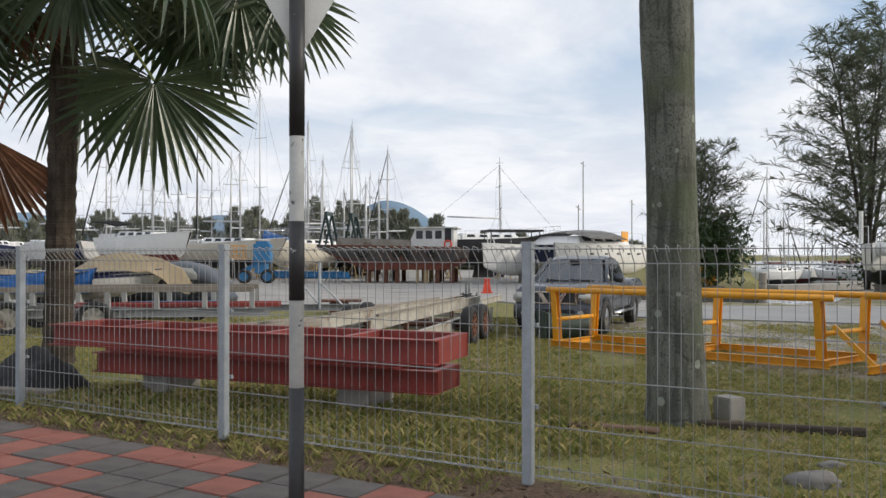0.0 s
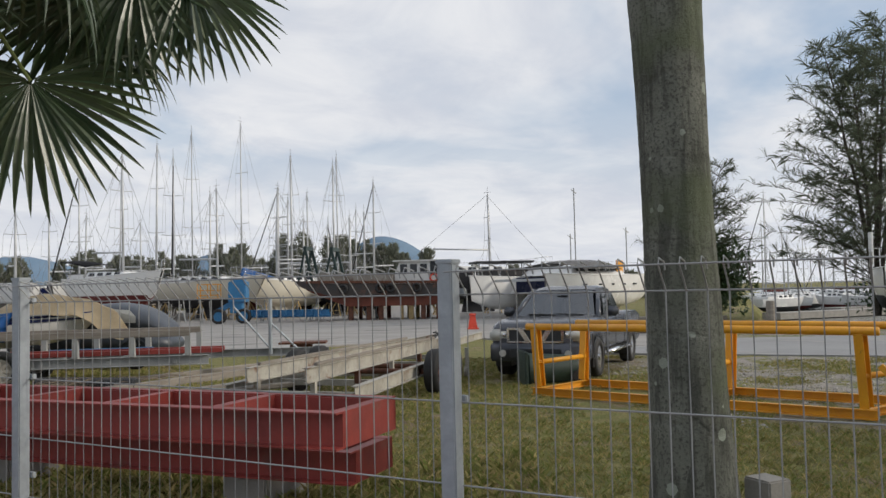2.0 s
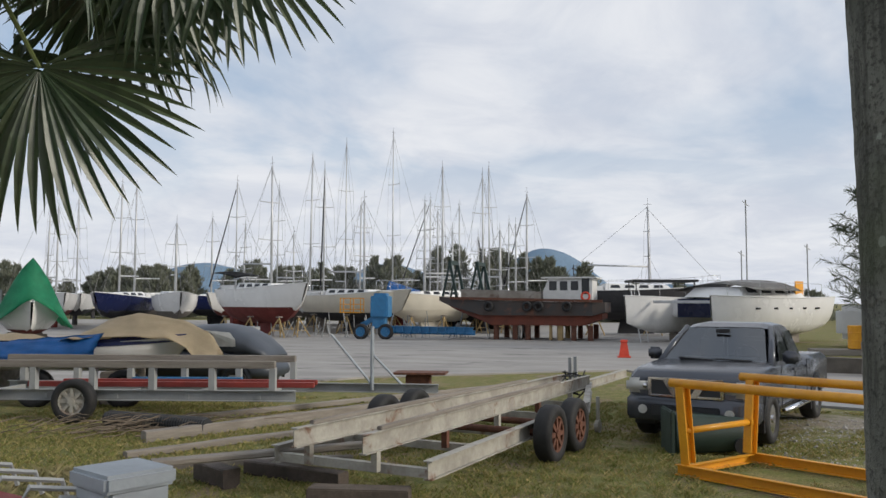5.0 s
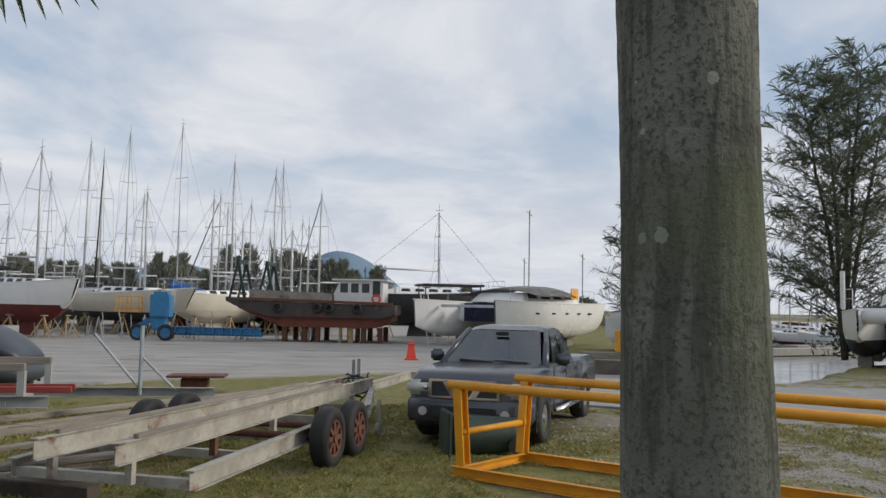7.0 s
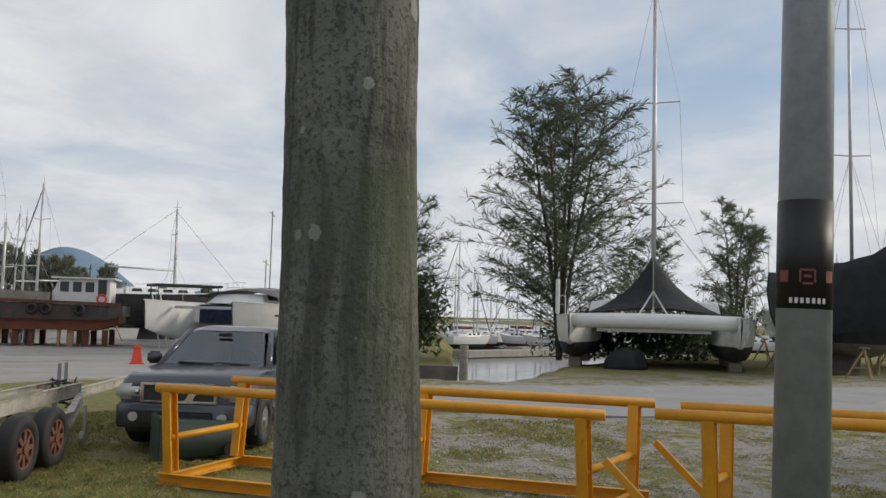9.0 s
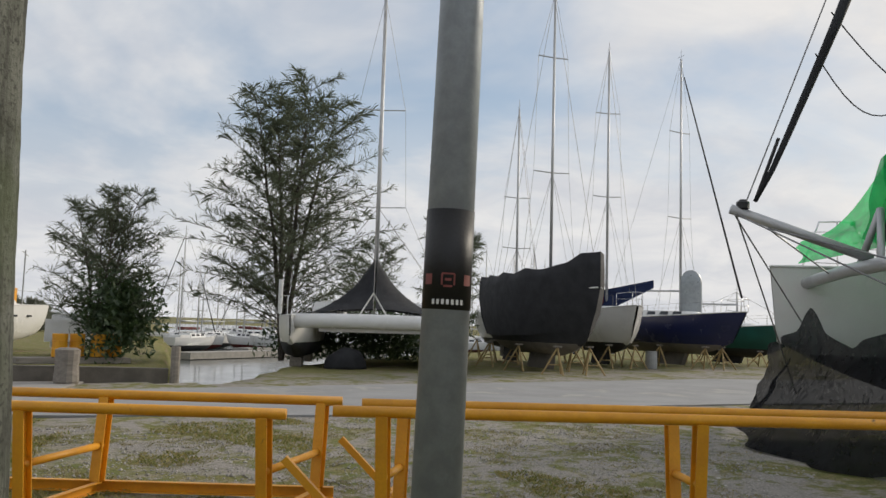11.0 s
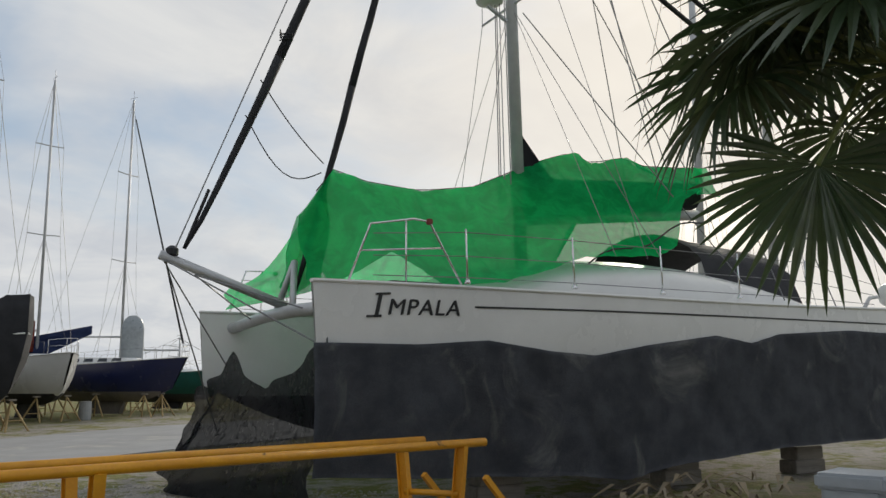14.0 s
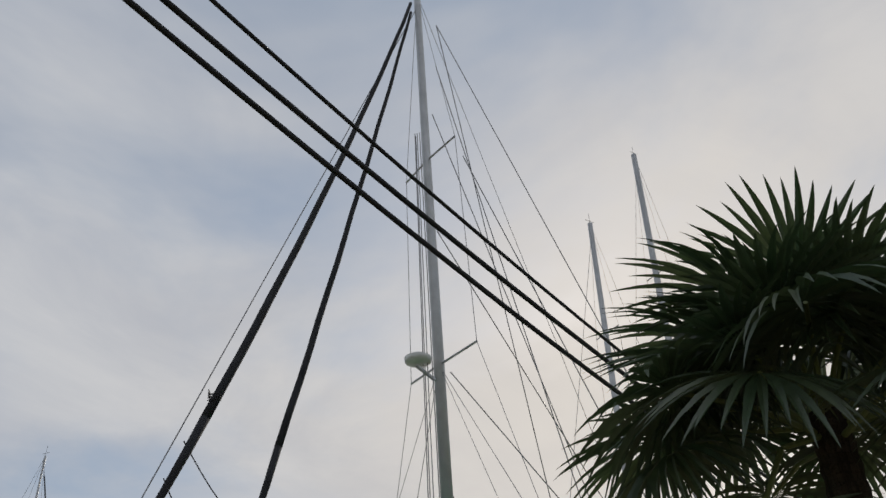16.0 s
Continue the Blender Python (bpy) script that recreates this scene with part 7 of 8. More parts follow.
# ---- boats on stands to the right of the catamaran ----
bk = sailboat(29.25, 31.85, 200, 10.5, 3.4, "sailing yacht wrapped in black sheeting on timber props", DARKTARP, GREYBOT, 17.4, 0.75, 2.0, cab=False, rake=0.0, pulp=False, spreaders=(0.40, 0.78))
bm = BM()
rows = hull_shell(10.5, 3.52, 0.75, 3.6, 3.3, 1.3)
ends = []
for sd in (1, -1):
    g = []
    for i, r in enumerate(rows):
        up = 1.15 - 0.20 * abs(math.sin(i * 0.8)) + (0.45 if i >= len(rows) - 2 else 0)
        ring = []
        for f, dz in ((1.0, -1.75), (1.0, -0.9), (1.0, 0.0), (1.0, up * 0.6), (0.95, up), (0.45, up * 0.95), (0.02, up * 1.02)):
            q = r[-1] if dz >= 0 else min(r, key=lambda w: abs(w.z - r[-1].z - dz))
            tip = i == len(rows) - 1
            ring.append(bm.verts.new((q.x + (0.06 if tip else 0) + 0.03 * noise.noise(Vector((i, dz, 4))), 0.0 if tip else sd * (q.y + 0.05) * f + 0.05 * noise.noise(Vector((i * 1.7, dz * 3, sd))), r[-1].z + dz + (0.12 * noise.noise(Vector((i * 0.8, 1, sd))) if dz < -1 else 0))))
        g.append(ring)
    for a, b_ in zip(g, g[1:]):
        for k in range(6):
            bm.faces.new((a[k], b_[k], b_[k + 1], a[k + 1]))
    ends.append(g[0])
for k in range(6):
    bm.faces.new((ends[0][k], ends[0][k + 1], ends[1][k + 1], ends[1][k]))
part("black_wrapping", bm, DARKTARP, bk, "black sheeting tied over deck and topsides", smooth=True)
sailboat(36.6, 34.6, 208, 9.5, 3.1, "white sailing yacht with a red and blue sail cover", GEL, DARKBOT, 17.0, 0.75, 1.55, spreaders=(0.42, 0.75), rake=0.0)
sailboat(41.45, 33.75, 190, 11.0, 3.3, "navy blue sailing yacht with a grey bottom on stands", NAVY, GREYBOT, 17.5, 0.75, 1.45, spreaders=(0.36, 0.70), rake=0.0, furl=True)
bm = BM()
sheet(bm, lambda u, v: Vector((1.6 - 3.2 * u, 0.5 * (v - 0.5) * 2 * (0.3 + 0.7 * u), 4.6 - 1.4 * abs(v - 0.5) * 2 * (0.3 + 0.7 * u) - 0.7 * u)), 8, 8, 0.02)
tagged(part("sail_cover", bm, material("navy_canvas", (0.02, 0.04, 0.13), rough=0.8, bump=0.4), smooth=True), "dark blue sail cover over a boom", "sail cover").matrix_basis = pose(36.9, 33.4, 0, 0, 0, -50)
bm = BM()
sheet(bm, lambda u, v: Vector((0.9 * u * (0.3 + 0.7 * v), 0.25 * math.sin(math.pi * u), 4.75 - 1.5 * v)), 6, 8, 0.02)
tagged(part("sail_cover", bm, material("red_canvas", (0.30, 0.05, 0.03), rough=0.8, bump=0.4), smooth=True), "faded red canvas hung beside a mast", "sail cover").matrix_basis = pose(36.1, 34.0, 0, 0, 0, 140)
bm = BM()
sheet(bm, lambda u, v: Vector((0.62 * math.cos(math.tau * u), 0.2 * math.sin(math.tau * u), 2.4 * v - 0.01)) * (1 if v < 0.75 else 1) * 1.0 if v < 0.7 else Vector((0.62 * math.cos(math.tau * u) * math.cos((v - 0.7) / 0.3 * 1.4), 0.2 * math.sin(math.tau * u) * math.cos((v - 0.7) / 0.3 * 1.4), 1.67 + 0.75 * math.sin((v - 0.7) / 0.3 * 1.5))), 24, 14)
tagged(part("upturned_dinghy", bm, material("silver_dinghy_cover", (0.35, 0.38, 0.40), rough=0.3, metal=0.4, scale=4), smooth=True), "upright grey inflatable dinghy lashed on deck", "dinghy").matrix_basis = pose(41.6, 32.4, 2.95, 0, 0, -35)
sailboat(33.6, 38.4, 205, 9.0, 3.0, "white sailing yacht behind the wrapped yacht", GEL, DARKBOT, 14.0, 0.75, 1.2, spreaders=(0.3, 0.55), furl=False, detail=False)
gh = sailboat(48.5, 34.5, 190, 10.0, 3.2, "green-hulled boat with a black bottom on blocks", material("dark_teal_paint", (0.008, 0.095, 0.075), rough=0.4, scale=1.5), DARKBOT, 4.5, 0.5, 1.2, furl=False)
bm = BM()
lathe(bm, [(0.28, 0), (0.30, 0.05), (0.29, 0.85), (0.30, 0.9)], 16)
tagged(part("drum", bm, GREY_STEEL), "grey steel drum beside the stands", "drum").matrix_basis = pose(37.0, 31.6, 0)
# boats behind the big catamaran
sailboat(35.3, 2.4, -38, 11.0, 3.4, "sailing yacht behind the netted catamaran", GEL, DARKBOT, 23.7, 0.9, 1.3, spreaders=(0.45, 0.72), rake=0.02, stands=False, mast_r=0.16)
sailboat(39.0, -0.7, -38, 12.0, 3.6, "tall sailing yacht with a radar behind the catamaran", GEL, DARKBOT, 30.2, 0.9, 1.3, spreaders=(0.40, 0.72), rake=0.02, radar=True, stands=False, mast_r=0.20)
tl = thing("motor_cruiser", place(29.5, -4.8, -38), "boat under a teal tarpaulin", "boat")
rows = hull_shell(9.0, 3.0, 0.8, 2.6, 2.4, 1.2, n=12, m=8)
hull_parts(tl, rows, 1.2, GEL, DARKBOT, GEL)
for x in (-2.5, 2.0):
    bm = BM()
    box(bm, (x, 0, 0.43), (0.4, 1.6, 0.86), bevel=0.02)
    part("cradle", bm, TIMBER, tl)
bm = BM()
sheet(bm, lambda u, v: Vector((-4.2 + 8.2 * u, -1.6 + 3.2 * v, 2.4 + 1.7 * math.sin(math.pi * v) ** 0.5 * (0.75 + 0.25 * math.sin(4 * u)))), 16, 12, 0.01)
part("teal_tarpaulin", bm, material("teal_tarpaulin", (0.02, 0.26, 0.22), rough=0.6, bump=0.4), tl, smooth=True)

# ---- boats afloat in the marina ----
rg = random.Random(21)
for k in range(30):
    d = rg.uniform(82, 140)
    a = radians(21.5 + 9 * ((k * 0.618) % 1.0) + (0 if k < 15 else 16))
    x, y = 1.9 + d * math.sin(a), 5.2 + d * math.cos(a)
    if basin(x, y) < 3:
        continue
    o = sailboat(x, y, rg.uniform(0, 360), rg.uniform(5.5, 8.0), 2.4, "white yacht afloat in the marina", rg.choice((GEL, GEL, WHITE)), rg.choice((REDBOT, DARKBOT)), rg.choice((6.5, 8.0, 10.5)), -0.55 - 1.25 + 0.55, 0.75, detail=False, stands=False, fin=False, furl=rg.random() < 0.5, group="yachts afloat", pulp=False)
    if k % 3 == 0:
        bm = BM()
        box(bm, (-1.0, 0, 0.75), (2.4, 1.2, 0.3), bevel=0.1)
        part("sail_cover", bm, REDBOT, o, "dark red sail cover")
for k in range(3):
    bm = BM()
    beam(bm, (26 + 9 * k, 66 + 9 * k, -0.95), (52 + 9 * k, 78 + 9 * k, -0.95), 1.8, 0.5)
    tagged(part("jetty", bm, CONCRETE), "floating concrete jetty in the marina", "jetty", "jetties")
# ---- fan palms ----
def fan_leaf(R, n, spread, droop, seed, split=0.5, mat=None):
    """A palmate leaf: folded segments round a hub at the origin, axis along +x, drooping to -z."""
    rg = random.Random(seed)
    b = BM()
    for k in range(n):
        a = (-spread / 2 + spread * k / (n - 1))
        l = R * (0.80 + 0.20 * math.cos(a * 0.62)) * rg.uniform(0.92, 1.04)
        d = Vector((math.cos(a), math.sin(a), 0))
        w = Vector((-d.y, d.x, 0))
        wid = spread / (n - 1) * 0.56
        prev = None
        steps = (0.03, 0.25, 0.45, 0.62, 0.80, 0.93, 1.0)
        hang = rg.uniform(0.75, 1.3)
        tw = rg.uniform(-0.25, 0.25)
        for s in steps:
            r = l * s
            half = r * wid if s <= split else l * split * wid * max(0.0, (1 - s) / (1 - split)) ** 0.75
            z = -droop * R * hang * s ** 2.3 + 0.05 * R * math.sin(k * 1.7) * s
            c = d * (r * (1 - 0.12 * droop * s * s)) + Vector((0, 0, z))
            fold = half * 0.55
            cur = [b.verts.new(c - w * half + Vector((0, 0, fold * (1 + tw)))), b.verts.new(c - Vector((0, 0, fold * 0.4))), b.verts.new(c + w * half + Vector((0, 0, fold * (1 - tw))))]
            if prev:
                b.faces.new((prev[0], prev[1], cur[1], cur[0]))
                b.faces.new((prev[1], prev[2], cur[2], cur[1]))
            prev = cur
    return b


def fan_palm(x, y, h, r0, crown, label, leaves, seed, R=1.45, trunk_mat=None, droop=0.42, hanging=()):
    """leaves: (azimuth, elevation of the stalk, stalk length, scale, dry)"""
    e = thing("fan_palm", pose(x, y, 0), label, "palm tree", "fan palms")
    b = BM()
    ringed_trunk(b, (0, 0, -0.1), (*crown, h), lambda z: r0 * (1 + 0.25 * math.exp(-z / 0.3)) * (1 - 0.1 * z / h), 22, 46, 0.05, seed)
    part("trunk", b, trunk_mat or FANBARK, e)
    rg = random.Random(seed)
    variants = [part("leaf", fan_leaf(R, 40, radians(305), droop + 0.45 * droop * k, seed * 10 + k), PALMGREEN, e) for k in range(3)]
    dry = part("dry_leaf", fan_leaf(R * 0.95, 26, radians(120), 0.25, seed * 10 + 7, 0.75), PALMDRY, e, "withered brown hanging leaf")
    flat = part("leaf", fan_leaf(R, 36, radians(235), 0.22, seed * 10 + 5, 0.55), PALMGREEN, e)
    used = set()
    for az, el, stalk, sc, is_dry in leaves:
        d = Vector((math.sin(radians(az)) * math.cos(radians(el)), math.cos(radians(az)) * math.cos(radians(el)), math.sin(radians(el))))
        base = Vector((*crown, h - rg.uniform(0.0, 0.35)))
        tip = base + d * stalk - Vector((0, 0, 0.12 * stalk * stalk))
        mid = base.lerp(tip, 0.5) + Vector((0, 0, 0.05 * stalk))
        b = BM()
        tube(b, [base, mid, tip], 0.035, 6, 0.02)
        part("leaf_stalk", b, PALMDRY if is_dry else material_stalk, e)
        src = dry if is_dry else variants[rg.randrange(3)]
        out = (tip - mid).normalized()
        pitch = math.degrees(math.asin(max(-1, min(1, out.z)))) - (62 if is_dry else 14)
        m = Matrix.Translation(tip) @ Matrix.Rotation(radians(90 - az), 4, "Z") @ Matrix.Rotation(radians(-pitch), 4, "Y") @ Matrix.Rotation(radians(rg.uniform(-25, 25)), 4, "X") @ Matrix.Scale(sc, 4)
        if src not in used:
            used.add(src)
            src.matrix_basis = m
        else:
            share(src.name.split(".")[0], src, e, m)
    for hx, hy, hz, ax, nrm, sc, is_dry in hanging:
        hub, ax, nrm = Vector((hx - x, hy - y, hz)), Vector(ax).normalized(), Vector(nrm).normalized()
        side = nrm.cross(ax).normalized()
        nrm = ax.cross(side)
        m = Matrix((ax, side, nrm)).transposed().to_4x4()
        m.translation = hub
        m = m @ Matrix.Scale(sc, 4)
        src = dry if is_dry else flat
        if src not in used:
            used.add(src)
            src.matrix_basis = m
        else:
            share("leaf", src, e, m)
        base = Vector((*crown, h - 0.2))
        b = BM()
        mid = base.lerp(hub, 0.55) + Vector((0, 0, 0.35))
        tube(b, [base, mid, hub], 0.035, 6, 0.022)
        part("leaf_stalk", b, PALMDRY if is_dry else material_stalk, e)
    for src in [*variants, dry, flat]:
        if src not in used:
            bpy.data.objects.remove(src)
    return e


material_stalk = material("green_leaf_stalk", (0.20, 0.24, 0.08), (0.14, 0.17, 0.06), rough=0.5, bump=0.1)
rg = random.Random(2)
left = [(60, 5, 2.0, 1.0, False), (90, 30, 2.1, 1.05, False), (250, 5, 1.7, 1.0, False), (300, 12, 1.8, 1.0, False), (20, 15, 1.9, 1.0, False), (180, 40, 1.6, 1.0, False), (125, 22, 2.2, 1.05, False), (60, 55, 1.6, 1.0, False), (270, 55, 1.6, 1.0, False), (345, -10, 1.8, 1.0, False)]
left_hang = [(-4.35, 12.45, 4.32, (0.10, -0.15, -1), (0.25, -0.95, 0.2), 1.12, False), (-3.15, 12.7, 5.75, (0.50, -0.10, -0.87), (0.15, -0.9, 0.35), 1.0, False), (-2.55, 12.9, 5.75, (0.72, 0.05, -0.68), (0.2, -0.85, 0.4), 0.95, False),
             (-3.9, 13.0, 5.55, (0.25, 0.1, -1), (0.2, -0.95, 0.1), 1.05, False),
             (-5.2, 11.7, 5.75, (0.1, -0.25, -1), (0.2, -0.95, 0.1), 0.95, False), (-6.8, 11.9, 5.6, (-0.1, -0.3, -1), (-0.2, -0.95, 0.2), 0.95, False), (-7.1, 12.2, 4.9, (0.35, -0.2, -1), (0.1, -0.9, 0.3), 0.85, False), (-6.75, 12.3, 3.45, (0.02, -0.1, -1), (0.2, -0.95, 0.05), 1.0, True), (-6.1, 12.2, 5.4, (-0.1, -0.2, -1), (-0.3, -0.9, 0.1), 0.6, True)]
fan_palm(-5.9, 12.7, 5.9, 0.22, (0.1, 0.0), "fan palm with a dark fibrous trunk and drooping leaves", left, 4, 1.55, hanging=left_hang)
right = []
for k in range(35):
    right.append((k * 137.5 % 360, 70 - 2.05 * k + (k % 3) * 4, 1.25 + 0.25 * (k % 3), 0.95, False))
right_hang = [(9.35, 3.45, 3.65, (-0.15, 0.12, -1), (-0.95, 0.2, 0.25), 0.95, False)]
fan_palm(10.1, 2.4, 4.9, 0.20, (0.0, 0.0), "fan palm with a dense dark green crown", right, 9, 1.32, droop=0.2, hanging=right_hang)
# feathery crown of the grey palm, above the view
for k in range(9):
    bm = BM()
    a = k * math.tau / 9
    d = Vector((math.cos(a), math.sin(a), 0))
    w = Vector((-d.y, d.x, 0))
    pts = [Vector((2.14, 8.54, 11.0)) + d * (3.2 * s) + Vector((0, 0, 1.6 * s - 2.6 * s * s)) for s in [i / 10 for i in range(11)]]
    tube(bm, pts, 0.04, 5, 0.01)
    for i in range(2, 40):
        s = i / 40
        p = Vector((2.14, 8.54, 11.0)) + d * (3.2 * s) + Vector((0, 0, 1.6 * s - 2.6 * s * s))
        for sd in (1, -1):
            t = p + w * sd * 0.6 * (1 - 0.5 * s) + d * 0.25 - Vector((0, 0, 0.25))
            bm.faces.new([bm.verts.new(v) for v in (p - d * 0.025, p + d * 0.025, t)])
    part("frond", bm, PALMGREEN, palm)


# ---- feathery trees ----
def casuarina(x, y, h, spread, seed, label, trunks=3, branches=150, low=0.12, sprays=20, name="casuarina_tree"):
    rg = random.Random(seed)
    e = thing(name, pose(x, y, 0), label, "tree", "feathery trees")
    b, c = BM(), BM()
    stems = []
    for k in range(trunks):
        a = k * math.tau / trunks + rg.uniform(-0.4, 0.4)
        lean = spread * rg.uniform(0.10, 0.24)
        top = h * rg.uniform(0.80, 1.0)
        pts = [Vector((math.cos(a) * lean * s ** 1.3, math.sin(a) * lean * s ** 1.3, top * s)) + Vector((rg.uniform(-.1, .1), rg.uniform(-.1, .1), 0)) * s for s in [i / 8 for i in range(9)]]
        tube(b, pts, 0.022 * h / math.sqrt(trunks), 8, 0.01)
        stems.append(pts)
    verts, faces = [], []
    for k in range(branches):
        pts = stems[k % trunks]
        s = low + (0.98 - low) * (k + rg.random()) / branches
        i = min(7, int(s * 8))
        p = pts[i].lerp(pts[i + 1], s * 8 - i)
        a = rg.uniform(0, math.tau)
        prof = min(1.0, 0.55 + 1.5 * s) * max(0.06, 1 - s) ** 0.55
        ln = spread * 0.55 * prof * rg.uniform(0.55, 1.15) + 0.3
        rise = rg.uniform(0.45, 1.3)
        d = Vector((math.cos(a), math.sin(a), rise)).normalized()
        q = [p + d * (ln * t) + Vector((0, 0, -0.22 * ln * t * t)) for t in (0, 0.35, 0.7, 1.0)]
        tube(b, q, 0.022, 4, 0.006, cap=False)
        for j in range(int(sprays * 1.7)):
            t = 0.12 * 1 + 0.88 * (j + rg.random()) / int(sprays * 1.7)
            i2 = min(2, int(t * 3))
            o = q[i2].lerp(q[i2 + 1], t * 3 - i2)
            dd = (d * 0.7 + Vector((rg.gauss(0, 0.55), rg.gauss(0, 0.55), rg.gauss(0.15, 0.45)))).normalized()
            l = rg.uniform(0.3, 0.75) * (0.6 + h / 26)
            for z in range(3):
                d3 = (dd + Vector((rg.gauss(0, 0.28), rg.gauss(0, 0.28), rg.gauss(-0.05, 0.25)))).normalized()
                side = d3.cross(Vector((rg.gauss(0, 1), rg.gauss(0, 1), rg.gauss(0, 1)))).normalized() * rg.uniform(0.006, 0.011) * (0.7 + h / 20)
                m = o + d3 * l * 0.55
                n = len(verts)
                tip = o + d3 * l - Vector((0, 0, 0.22 * l))
                verts += [o - side * 0.5, o + side * 0.5, m + side, tip, m - side]
                faces.append((n, n + 1, n + 2, n + 3, n + 4))
    part("trunk", b, TREEBARK, e)
    c.free()
    me = bpy.data.meshes.new("crown")
    me.from_pydata([tuple(v) for v in verts], [], faces)
    me.materials.append(CASUARINA)
    o = new("crown", me)
    o.parent = e
    return e


casuarina(20.9, 40.8, 14.6, 13.0, 3, "tall feathery casuarina tree on the bank", 5, 230, 0.10, 18)
casuarina(12.4, 40.8, 7.6, 7.6, 5, "feathery casuarina tree beside the slipway", 4, 130, 0.12, 16)
casuarina(33.5, 43.5, 9.0, 6.0, 8, "feathery casuarina tree behind the yachts", 3, 110, 0.1, 18)
casuarina(30.0, 47.0, 7.5, 5.5, 12, "feathery casuarina tree behind the yachts", 3, 90, 0.1, 16)


def bush(x, y, rx, ry, rz, n, seed, label, mat=None, leaf=0.16, name="bush"):
    rg = random.Random(seed)
    verts, faces = [], []
    lumps = [(Vector((rg.uniform(-rx, rx) * 0.7, rg.uniform(-ry, ry) * 0.7, rz * rg.uniform(0.25, 0.75))), rg.uniform(0.35, 0.6)) for _ in range(14)]
    for k in range(n):
        c, s = rg.choice(lumps)
        v = Vector((rg.gauss(0, 1), rg.gauss(0, 1), rg.gauss(0, 1))).normalized() * rg.uniform(0.55, 1.05)
        p = c + Vector((v.x * rx * s, v.y * ry * s, v.z * rz * s))
        if p.z < 0.02:
            continue
        a, u = Vector((rg.gauss(0, 1), rg.gauss(0, 1), rg.gauss(0, 1))).normalized(), Vector((rg.gauss(0, 1), rg.gauss(0, 1), rg.gauss(0, 1))).normalized()
        i = len(verts)
        verts += [p - a * leaf, p + u * leaf * 0.4, p + a * leaf, p - u * leaf * 0.4]
        faces.append((i, i + 1, i + 2, i + 3))
    me = bpy.data.meshes.new(name)
    me.from_pydata([tuple(v) for v in verts], [], faces)
    me.materials.append(mat or BUSHGREEN)
    o = new(name, me)
    o.matrix_basis = pose(x, y, 0)
    return tagged(o, label, "bush", kind="stuff")


bush(13.0, 40.0, 1.6, 1.6, 3.4, 3600, 4, "dense dark green bush under the tree")
bush(25.5, 41.0, 5.0, 1.8, 1.8, 3600, 6, "green bushes along the bank")
bush(28.5, 41.5, 4.0, 1.6, 3.0, 3000, 7, "dark green bushes behind the yachts")
# far trees and woods
def far_wood(x, y, half, hh, n, seed):
    """A row of narrow feathery spires."""
    rg = random.Random(seed)
    verts, faces = [], []
    spires = [(rg.uniform(-half, half), rg.uniform(-2.5, 2.5), hh * rg.uniform(0.70, 1.0), rg.uniform(1.6, 2.8)) for _ in range(int(half * 2.6))]
    for k in range(n):
        sx, sy, sh, sr = rg.choice(spires)
        t = rg.random() ** 1.1
        r = sr * (1 - t) ** 0.5 * (0.8 + 0.35 * math.sin(t * 23 + sx * 3)) * rg.uniform(0.2, 1.0) + 0.04
        a = rg.uniform(0, math.tau)
        p = Vector((sx + r * math.cos(a), sy + r * math.sin(a), sh * (0.03 + 0.95 * t)))
        d = Vector((math.cos(a) * 0.5, math.sin(a) * 0.5, rg.uniform(0.5, 1.2))).normalized() * rg.uniform(0.3, 0.7)
        s_ = Vector((rg.gauss(0, 1), rg.gauss(0, 1), 0)).normalized() * rg.uniform(0.07, 0.15)
        i = len(verts)
        verts += [p - s_, p + s_, p + d]
        faces.append((i, i + 1, i + 2))
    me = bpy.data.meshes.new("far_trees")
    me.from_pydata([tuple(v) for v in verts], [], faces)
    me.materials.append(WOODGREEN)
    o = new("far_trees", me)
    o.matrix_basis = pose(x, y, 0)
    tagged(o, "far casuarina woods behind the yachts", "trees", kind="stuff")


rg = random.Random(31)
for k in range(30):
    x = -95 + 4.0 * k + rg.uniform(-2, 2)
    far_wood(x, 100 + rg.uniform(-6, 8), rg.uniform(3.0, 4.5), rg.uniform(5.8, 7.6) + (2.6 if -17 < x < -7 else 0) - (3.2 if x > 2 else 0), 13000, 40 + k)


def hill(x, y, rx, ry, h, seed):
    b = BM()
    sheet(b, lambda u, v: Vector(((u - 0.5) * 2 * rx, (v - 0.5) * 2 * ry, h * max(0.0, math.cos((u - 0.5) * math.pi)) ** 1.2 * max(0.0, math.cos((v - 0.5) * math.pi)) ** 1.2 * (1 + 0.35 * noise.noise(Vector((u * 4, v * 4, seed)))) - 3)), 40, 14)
    o = tagged(part("hill", b, HILL, smooth=True), "distant wooded hill with haze painted in as blue", "hill", kind="structure")
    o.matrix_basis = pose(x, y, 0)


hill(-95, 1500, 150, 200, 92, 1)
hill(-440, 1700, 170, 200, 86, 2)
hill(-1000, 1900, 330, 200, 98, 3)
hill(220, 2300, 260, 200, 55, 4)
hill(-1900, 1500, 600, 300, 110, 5)

